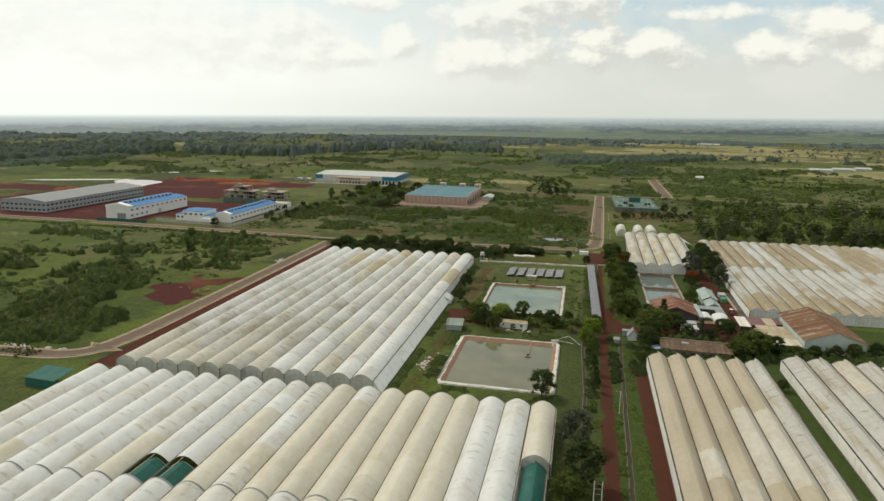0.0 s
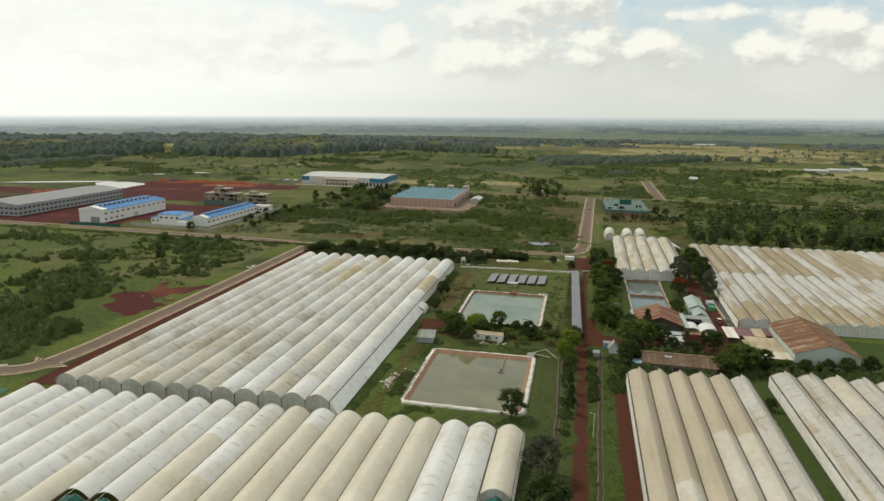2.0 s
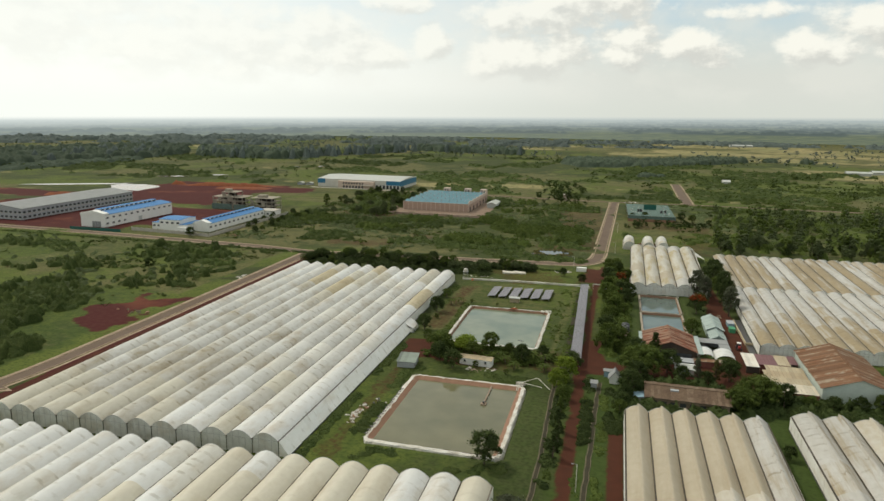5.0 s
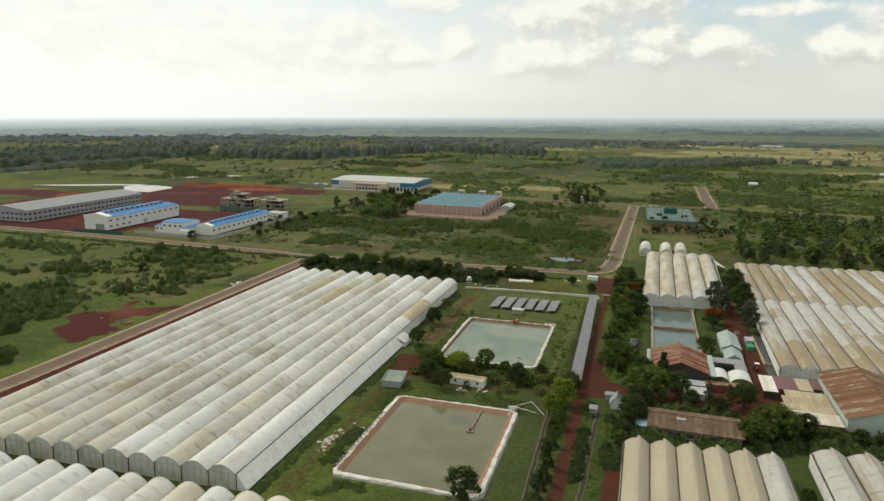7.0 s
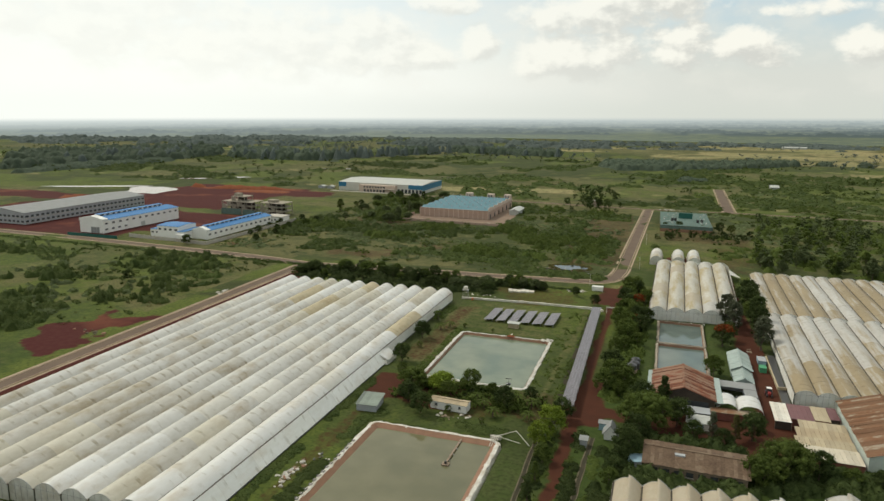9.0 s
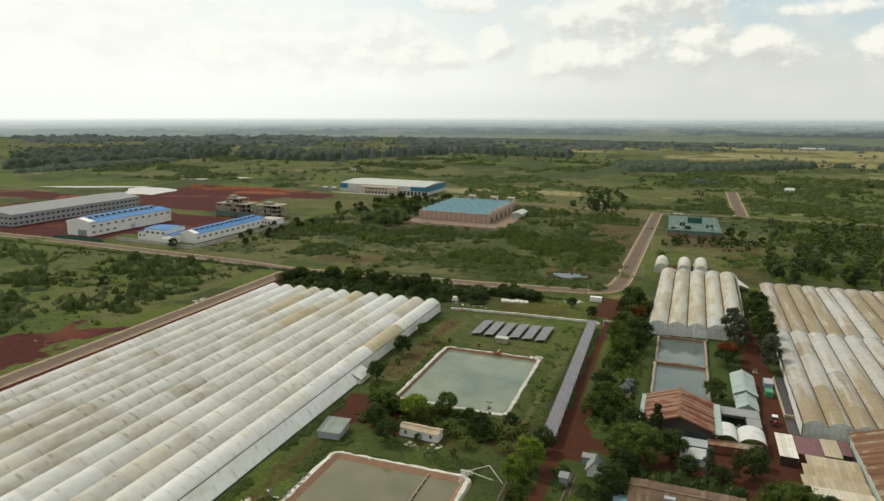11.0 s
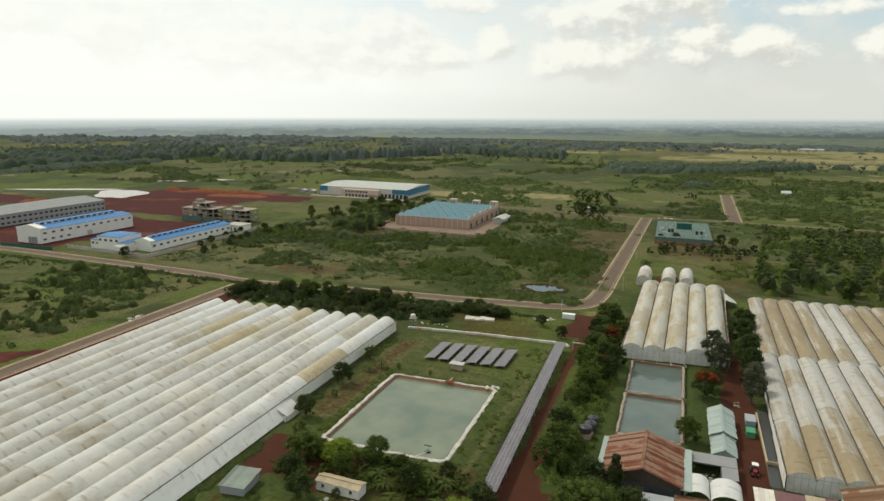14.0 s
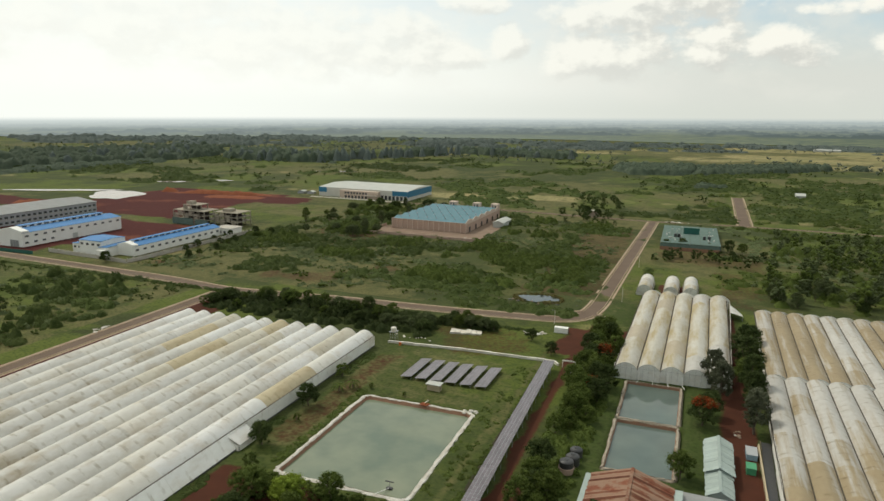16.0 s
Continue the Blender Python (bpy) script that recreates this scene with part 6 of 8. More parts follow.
# drains along the lane, flat strips with uneven edges
RD = random.Random(21)
for label, pts, half in (("open concrete drain beside the dirt lane", [(15.2, 60), (15.4, 150), (16.4, 205), (17.2, 250), (18.0, 264)], 0.45), ("open concrete drain beside the pond", [(4.2, 180), (4.6, 200), (4.0, 228), (3.4, 262)], 0.4),
                         # this wider strip holds the canopy's shadow in its dark colour
                         ("earth drain darkened for shade under the solar canopy", [(5.4, 262), (5.2, 300), (4.6, 382)], 1.1)):
    fine = []
    for (ax, ay), (bx_, by_) in zip(pts, pts[1:]):
        k = int(math.dist((ax, ay), (bx_, by_)) / 3.5)
        fine += [(ax + (bx_ - ax) * q / k + RD.uniform(-0.16, 0.16), ay + (by_ - ay) * q / k) for q in range(k)]
    dr = ribbon("drain", fine, half, 0.05, M_DRAIN, None, "", 0.1)
    tagged(dr, label, "drain", kind="structure")
    if half < 0.6:
        for s in (-1, 1):
            ribbon("drain_lip", fine, (half + 0.02, half + 0.34) if s > 0 else (-half - 0.22, -half - 0.02), 0.12, M_LIP, dr, "", 0.25)


def heap(label, x, y, sx, sy, n, mats, seed, size=0.5):
    rr = random.Random(seed)
    hp_ = thing("rubbish_heap", label, "rubbish", x, y)
    for i in range(n):
        bm = bmesh.new()
        bmesh.ops.create_icosphere(bm, subdivisions=1, radius=1)
        k = size * rr.uniform(0.4, 1.3)
        for v in bm.verts:
            v.co = Vector((v.co.x * k * rr.uniform(0.7, 1.5), v.co.y * k * rr.uniform(0.7, 1.3), max(-0.05, v.co.z * k * rr.uniform(0.3, 0.8) + 0.1)))
        part("lump", bm, rr.choice(mats), hp_, at=pose(rr.gauss(0, sx), rr.gauss(0, sy), 0, 0, 0, rr.uniform(0, 360)))
    return hp_



# pump raft and pipes on the front pond
raft = thing("pump_raft", "floating pump raft with weed on the pond", "pump raft", -15.8, 234.5, -0.75)
part("float", boxes((-0.9, 0.9, -0.8, 0.8, 0.01, 0.35)), M_WOOD, raft)
part("pump", rods(((0, 0, 0.35), (0, 0, 1.0), 0.35, 0.3, 10)), M_BLACK, raft)
part("walkway", boxes((-0.25, 0.25, 0.85, 17.6, 0.35, 0.45)), M_WOOD, raft, "narrow plank walkway")
for k in range(5):
    part("float", rods(((-0.3, 2.5 + k * 3.2, 0.0), (0.3, 2.5 + k * 3.2, 0.0), 0.22, 0.22, 8)), M_WHITE, raft)
pump2 = thing("pump_raft", "small pump on a pole in the green pond", "pump raft", -12.6, 291.0, -0.75)
part("float", boxes((-0.7, 0.7, -0.5, 0.5, 0.01, 0.3)), M_BLACK, pump2)
part("mast", rods(((0, 0, 0.3), (0.2, 0, 1.8), 0.08)), M_STEEL, pump2)
part("spreader", boxes((-1.0, 1.2, -0.15, 0.15, 1.8, 1.95)), M_BLACK, pump2)
part("pipe", rods(((0, -0.3, 0.3), (-1.2, -5.2, 1.3), 0.08)), M_WHITE, pump2)
inlet = thing("pond_inlet", "orange-stained inlet pipe on the rim of the green pond", "pipe", -21.9, 336.2)
part("spill", slab(bmesh.new(), [(-1.6, -1.2, 0.36), (1.2, -1.5, 0.36), (1.7, 0.4, 0.42), (-1.0, 0.9, 0.42)], 0.12), M_SPOIL, inlet, "orange mud stain")
part("pipe", rods(((0.1, 2.8, 0.3), (0.1, -0.4, 0.75), 0.14, 0.14, 8)), M_WHITEWASH, inlet)
part("elbow", rods(((0.1, -0.4, 0.75), (0.1, -0.7, 0.35), 0.16, 0.16, 8)), M_ORANGE, inlet)
heap("crumpled white sheeting at the corner of the green pond", -8.4, 336.4, 1.4, 0.8, 14, (M_PLASTIC, M_PLASTIC, M_WHITEWASH), 16, 0.7)
pipes = thing("pipe_set", "white pump pipes at the corner of the pond", "pipes", -6.0, 250.0)
for k in range(4):
    part("pipe", rods(((-1.8 + k * 0.5, -2.8, -0.6), (-1.5 + k * 0.5, 0.6, 1.3), 0.11, 0.11, 7)), M_WHITEWASH, pipes)
part("pipe", rods(((-0.4, 0.4, 1.2), (4.2, 3.0, 2.2), 0.1)), M_WHITEWASH, pipes)
part("pipe", rods(((4.2, 3.0, 2.2), (8.5, -0.5, 0.2), 0.1)), M_WHITEWASH, pipes)
part("pipe", rods(((-0.4, 0.4, 1.1), (6.0, 0.0, 0.3), 0.1)), M_WHITEWASH, pipes)
part("manifold", boxes((-2.4, 0.6, 0.5, 1.1, 0.0, 0.9)), M_CONC, pipes)
for k in range(4):
    fp = thing("feed_pipe", "pipe from the greenhouse gutter to the pond", "pipe", 36.5 + k * 4.6, 380.3, 0, 0, "gutter pipes")
    part("drop", rods(((0, 1.2, 3.9), (0, 0.6, 0.6), 0.12)), M_WHITE, fp)
    part("spout", rods(((0, 0.6, 0.6), (0.4 * (k - 1), -1.2, 0.3), 0.1)), M_WHITE, fp)

mu = thing("ground_strip", "dark strip on the ground beside the greenhouse", "sheet", 70.4, 303.5, 0, -1.4)
part("sheet", boxes((0, 2.4, 0, 46, 0.02, 0.1)), M_BLACK, mu)
part("edge_board", boxes((-0.25, -0.05, 0, 46, 0.02, 0.5)), M_LIP, mu)

# heaps of rubbish and stones
heap("heap of white rubble and sheeting on the grass", -49.5, 216.5, 0.8, 2.6, 62, (M_CONC, M_WOOD, M_PLASTIC, M_PLASTIC, M_CLAY), 4, 0.45)
heap("weedy rubbish on the grass bank", -46.5, 226.0, 1.0, 2.0, 10, (M_PLASTIC, M_SKIRT), 5, 0.4)
heap("stones and scrap before the pump house", -22.0, 260.5, 2.6, 0.9, 18, (M_CONC, M_PLASTIC, M_WOOD), 6, 0.5)
heap("pale rubble on waste ground", -8.0, 417.0, 3.0, 1.2, 16, (M_CONC, M_PLASTIC), 7, 0.8)
heap("white sacks beside the road", -47.0, 392.0, 5.0, 1.2, 10, (M_PLASTIC, M_WHITEWASH), 8, 0.5)
heap("white rubble beside the tarmac road", -166.5, 352.0, 0.7, 3.2, 14, (M_PLASTIC, M_CONC), 9, 0.7)
heap("white rubble heaps beside the tarmac road", -190.0, 196.0, 9.0, 0.5, 16, (M_PLASTIC, M_CONC), 10, 0.8)
heap("grey rubble on red soil", -176.0, 282.0, 2.2, 1.6, 14, (M_CLAY, M_LIP, M_CLAY), 11, 0.8)
heap("planks and scrap in the farm lane", 66.0, 352.0, 0.8, 2.2, 8, (M_PLASTIC, M_WOOD), 12, 0.5)
heap("pale stones in the far yard", -95.0, 600.0, 5.0, 1.5, 14, (M_CONC, M_PLASTIC), 13, 0.9)
heap("pale stones beside the north road", 32.0, 747.0, 6.0, 1.0, 16, (M_CONC, M_PLASTIC), 14, 1.0)
heap("weeds and scrap round the flooded hollow", -17.0, 462.0, 9.0, 1.6, 18, (M_SKIRT, M_WOOD), 15, 0.7)

# waste ground behind the long greenhouse
ru = thing("ruined_slab", "broken white concrete slab on waste ground", "slab", -38.0, 402.6, 0, 12)
for i in range(6):
    part("slab_piece", boxes((i * 2.1, i * 2.1 + 1.98, 0.2 * (i % 2), 4.6 - 0.3 * (i % 3), 0, 0.7 - 0.1 * (i % 3))), M_WHITEWASH, ru)
bx = thing("site_container", "small white container on waste ground", "container", 0.2, 420.5)
part("body", boxes((0, 5.4, 0, 2.4, 0.15, 2.3)), M_WHITE, bx)
part("door", boxes((5.403, 5.48, 0.4, 2.0, 0.2, 2.1)), M_GREYROOF, bx)
bu = thing("barrel", "orange plastic barrel on the grass", "barrel", -50.5, 382.0)
part("drum", rods(((0, 0, 0), (0, 0, 1.1), 0.45, 0.45, 12)), M_ORANGE, bu)
part("lid", rods(((0, 0, 1.1), (0, 0, 1.16), 0.4, 0.4, 12)), M_ORANGE, bu)

# lane crossing
gd = pitched_building("guard_hut", "small white guard hut with a dark sheet roof", 20.6, 24.0, 260.6, 264.0, 2.2, 4.4, M_WHITE, M_GREYROOF, over=0.5)
k2 = thing("kiosk", "small grey kiosk beside the lane crossing", "kiosk", 15.0, 254.2)
part("wall", boxes((0, 1.8, 0, 2.0, 0, 2.0)), M_GREYWALL, k2)
part("roof", slab(bmesh.new(), [(-0.3, -0.3, 2.1), (2.1, -0.3, 2.1), (2.1, 2.3, 2.4), (-0.3, 2.3, 2.4)], 0.08), M_GREYROOF, k2)
k3 = thing("kiosk", "small kiosk with pale blue walls at the crossing", "kiosk", 18.8, 266.0)
part("wall", boxes((0, 2.8, 0, 1.8, 0, 2.0)), M_PALEBLUE, k3)
part("roof", slab(bmesh.new(), [(-0.3, -0.3, 2.1), (3.1, -0.3, 2.1), (3.1, 2.1, 2.3), (-0.3, 2.1, 2.3)], 0.08), M_GREYROOF, k3)

# farm lane east
lw = thing("garden_wall", "low cream wall beside the farm lane", "wall", 0, 0, kind="structure")
part("wall_panel", boxes((70.4, 70.8, 315, 346, 0, 1.0)), M_CREAM, lw)
part("wall_panel", boxes((70.81, 77.5, 315, 315.4, 0, 1.0)), M_CREAM, lw)
gb = thing("plastic_bin", "green plastic covered bin beside the lane", "bin", 66.8, 329.5)
part("body", boxes((0, 2.2, 0, 3.4, 0, 1.6)), M_GREENPLASTIC, gb)
part("cover", boxes((-0.1, 2.3, -0.1, 3.5, 1.603, 1.75)), M_GREENPLASTIC, gb)
bb = thing("plastic_bin", "dull blue covered bin beside the lane", "bin", 67.2, 337.5)
part("body", boxes((0, 2.6, 0, 5.0, 0, 1.5)), M_PALEBLUE, bb)
part("cover", boxes((-0.1, 2.7, -0.1, 5.1, 1.503, 1.6)), M_GREYWALL, bb)
trc = thing("tractor", "red farm tractor parked in the dirt lane", "tractor", 67.2, 309.0)
part("bonnet", boxes((-0.4, 0.4, -1.9, -0.2, 0.8, 1.5)), M_REDPAINT, trc)
part("cab", boxes((-0.65, 0.65, -0.18, 1.2, 0.8, 2.3)), M_WINDOW, trc)
part("cab_roof", boxes((-0.75, 0.75, -0.3, 1.3, 2.303, 2.45)), M_WHITE, trc)
for wx, wy, wr in ((-0.85, 0.7, 0.75), (0.85, 0.7, 0.75), (-0.7, -1.5, 0.45), (0.7, -1.5, 0.45)):
    wl_ = part("wheel", rods(((wx - 0.18, wy, wr), (wx + 0.18, wy, wr), wr, wr, 16)), M_BLACK, trc)
    part("rim", rods(((wx - 0.2, wy, wr), (wx + 0.2, wy, wr), wr * 0.5, wr * 0.5, 12)), M_REDPAINT, wl_)
lid = thing("net_shed", "small dark green net shed beside the tarmac road", "shed", -163, 166, 0, -4)
part("roof", slab(bmesh.new(), [(0, 0, 3.0), (11, 0, 3.0), (11, 8, 4.0), (0, 8, 4.0)], 0.1), M_NET, lid)
part("wall", boxes((0, 11, 0, 0.1, 0.1, 2.8)), M_NET, lid)
for i in range(4):
    part("post", rods(((i * 3.6, 0.15, 0), (i * 3.6, 0.15, 3.0), 0.08)), M_WOOD, lid)
# torn dark patches on the liner of the front pond
for i in range(16):
    tp = thing("liner_patch", "dark torn patch on the white pond liner", "patch", -42.2 + 0.06 * math.sin(i * 2.1), 205.0 + i * 2.1, 0.0, 0, "liner patches")
    bm = slab(bmesh.new(), [(-0.5, -0.5, 0.34), (0.45, -0.35 - 0.3 * (i % 2), 0.38), (0.4, 0.35, 0.38), (-0.55, 0.55 - 0.4 * (i % 3 == 0), 0.34)], 0.05)
    part("patch", bm, M_SKIRT, tp)
    part("fold", boxes((-0.1, 0.1, -0.4, 0.3, 0.385, 0.42)), M_PLASTIC, tp)


# ---------- plants ----------
def leaf_cloud(rnd, clumps, per, leaf, squash=0.8):
    """Leaf quads scattered over the outsides of clumps. clumps: array of x, y, z, radius."""
    c = np.repeat(clumps, per, axis=0)
    n = len(c)
    d = rnd.normal(size=(n, 3))
    d /= np.linalg.norm(d, axis=1, keepdims=True)
    r = c[:, 3] * rnd.uniform(0.45, 1.25, n)
    p = c[:, :3] + d * r[:, None] * np.array([1, 1, squash])
    a = d + rnd.normal(size=(n, 3)) * 0.6
    a /= np.linalg.norm(a, axis=1, keepdims=True)
    t = np.cross(a, rnd.normal(size=(n, 3)))
    t /= np.linalg.norm(t, axis=1, keepdims=True)
    s = np.cross(a, t)
    size = leaf * rnd.uniform(0.6, 1.3, n)[:, None]
    v = np.stack([p - t * size, p - s * size * 0.7, p + t * size, p + s * size * 0.7], 1).reshape(-1, 3)
    return v, np.arange(4 * n).reshape(-1, 4)


ICO = bmesh.new()
bmesh.ops.create_icosphere(ICO, subdivisions=1, radius=1)
ICO_V = np.array([v.co[:] for v in ICO.verts])
ICO_F = np.array([[v.index for v in f.verts] for f in ICO.faces])
ICO.free()


def cores(rnd, clumps, k=0.72, squash=0.8):
    """Lumpy hearts of the leaf clumps, as quads with one side folded."""
    n = len(clumps)
    j = rnd.uniform(0.75, 1.2, (n, len(ICO_V), 1))
    v = clumps[:, None, :3] + ICO_V[None] * j * (clumps[:, 3] * k)[:, None, None] * np.array([1, 1, squash])
    f = ICO_F[None] + (np.arange(n) * len(ICO_V))[:, None, None]
    return v.reshape(-1, 3), f.reshape(-1, 3)


def leafy(name, parts, mat):
    """One mesh from quad leaves and triangle cores."""
    (v1, f1), (v2, f2) = parts
    tri = np.concatenate([f1[:, [0, 1, 2]], f1[:, [0, 2, 3]], f2 + len(v1)])
    me = from_arrays(name, np.concatenate([v1, v2]), tri, mat)
    me.polygons.foreach_set("use_smooth", np.ones(len(tri), bool))
    return me


def tree_meshes(kind, seed):
    """Trunk and crown of a tree about 1 high by its own scale in metres."""
    rnd = np.random.RandomState(seed)
    shape = {"round": (9.0, 4.2, 0.22, 74), "wide": (9.0, 6.2, 0.32, 110), "tall": (14.0, 3.6, 0.20, 84), "thin": (12.0, 2.7, 0.16, 60), "small": (4.0, 2.2, 0.12, 30)}[kind]
    h, r, low, n = shape
    clumps = []
    for _ in range(n):
        z = low * h + (h * (1 - low)) * rnd.uniform(0, 1) ** 0.8
        f = (z - low * h) / (h * (1 - low))
        wide = math.sqrt(max(0.05, 1 - (2 * f - 0.75) ** 2 / 1.7)) if kind != "thin" else (1.1 - f)
        a, q = rnd.uniform(0, 2 * math.pi), r * wide * math.sqrt(rnd.uniform(0.1, 1))
        clumps.append((q * math.cos(a), q * math.sin(a), z * 0.93, r * rnd.uniform(0.15, 0.32)))
    clumps = np.array(clumps)
    bm = bmesh.new()
    bend = Vector((rnd.uniform(-0.3, 0.3), rnd.uniform(-0.3, 0.3), 0))
    knee = Vector((0, 0, h * low)) + bend
    rod(bm, (0, 0, -0.2), knee, h * 0.028, h * 0.02, 7)
    for k in range(7):
        c = clumps[k]
        rod(bm, knee * rnd.uniform(0.7, 1.0), (c[0] * 0.85, c[1] * 0.85, c[2]), h * 0.013, h * 0.004, 5)
    v, f = leaf_cloud(rnd, clumps, 58 if kind != "small" else 40, 0.010 * h + 0.11)
    return bm, (v, f), cores(rnd, clumps, 0.50)


TREES = {}


def tree(kind, leaf, seed, label, x, y, scale=1.0, group="", top=None):
    """A tree: trunk with limbs, and a crown of small leaves. One mesh for each kind is shared."""
    key = (kind, leaf.name, seed, top.name if top else "")
    if key not in TREES:
        bm, leaves, hearts = tree_meshes(kind, seed)
        crown = leafy("crown", (leaves, hearts), leaf)
        if top:
            crown.materials.append(top)
            zc = np.array([p.center[:] for p in crown.polygons])
            pick = (zc[:, 2] > np.percentile(zc[:, 2], 60)) & (np.random.RandomState(seed).rand(len(zc)) < 0.65)
            crown.polygons.foreach_set("material_index", pick.astype(np.int32))
        TREES[key] = (as_mesh("trunk", bm, M_BARK), crown)
    trunk, crown = TREES[key]
    turn = (x * 37.7 + y * 91.3) % 360
    t = thing("tree" if kind != "small" else "bush", label, "tree" if kind != "small" else "bush", x, y, 0, turn, group)
    t.scale = (scale, scale, scale)
    part("trunk", trunk, None, t)
    part("crown", crown, None, t)
    return t


def palm(label, x, y, scale=1.0):
    """A low banana-like palm: a short trunk and drooping fronds, each a part."""
    key = "palm"
    if key not in TREES:
        fr = bmesh.new()
        prev = None
        for k in range(6):
            t = k / 5
            wd = 0.34 * math.sin(math.pi * min(1, t * 0.9 + 0.1)) + 0.03
            c = Vector((0, 0.3 + 2.6 * t, 2.3 + 1.6 * t - 2.4 * t * t))
            row = [fr.verts.new(c + Vector((-wd, 0, -0.08))), fr.verts.new(c), fr.verts.new(c + Vector((wd, 0, -0.08)))]
            if prev:
                fr.faces.new((prev[0], prev[1], row[1], row[0]))
                fr.faces.new((prev[1], prev[2], row[2], row[1]))
            prev = row
        TREES[key] = (as_mesh("trunk", rods(((0, 0, -0.1), (0.1, 0.1, 2.5), 0.2, 0.13, 7)), M_BARK), as_mesh("frond", fr, L_MID))
    t = thing("palm", label, "palm", x, y, 0, (x * 57 + y * 13) % 360, "palms between the ponds")
    t.scale = (scale, scale, scale)
    part("trunk", TREES[key][0], None, t)
    for k in range(11):
        part("frond", TREES[key][1], None, t, at=pose(0, 0, 0, 0, 0, k * 33) @ pose(0, 0, 0.1 * (k % 3), 6 * (k % 3) - 8, 0, 0))
    return t


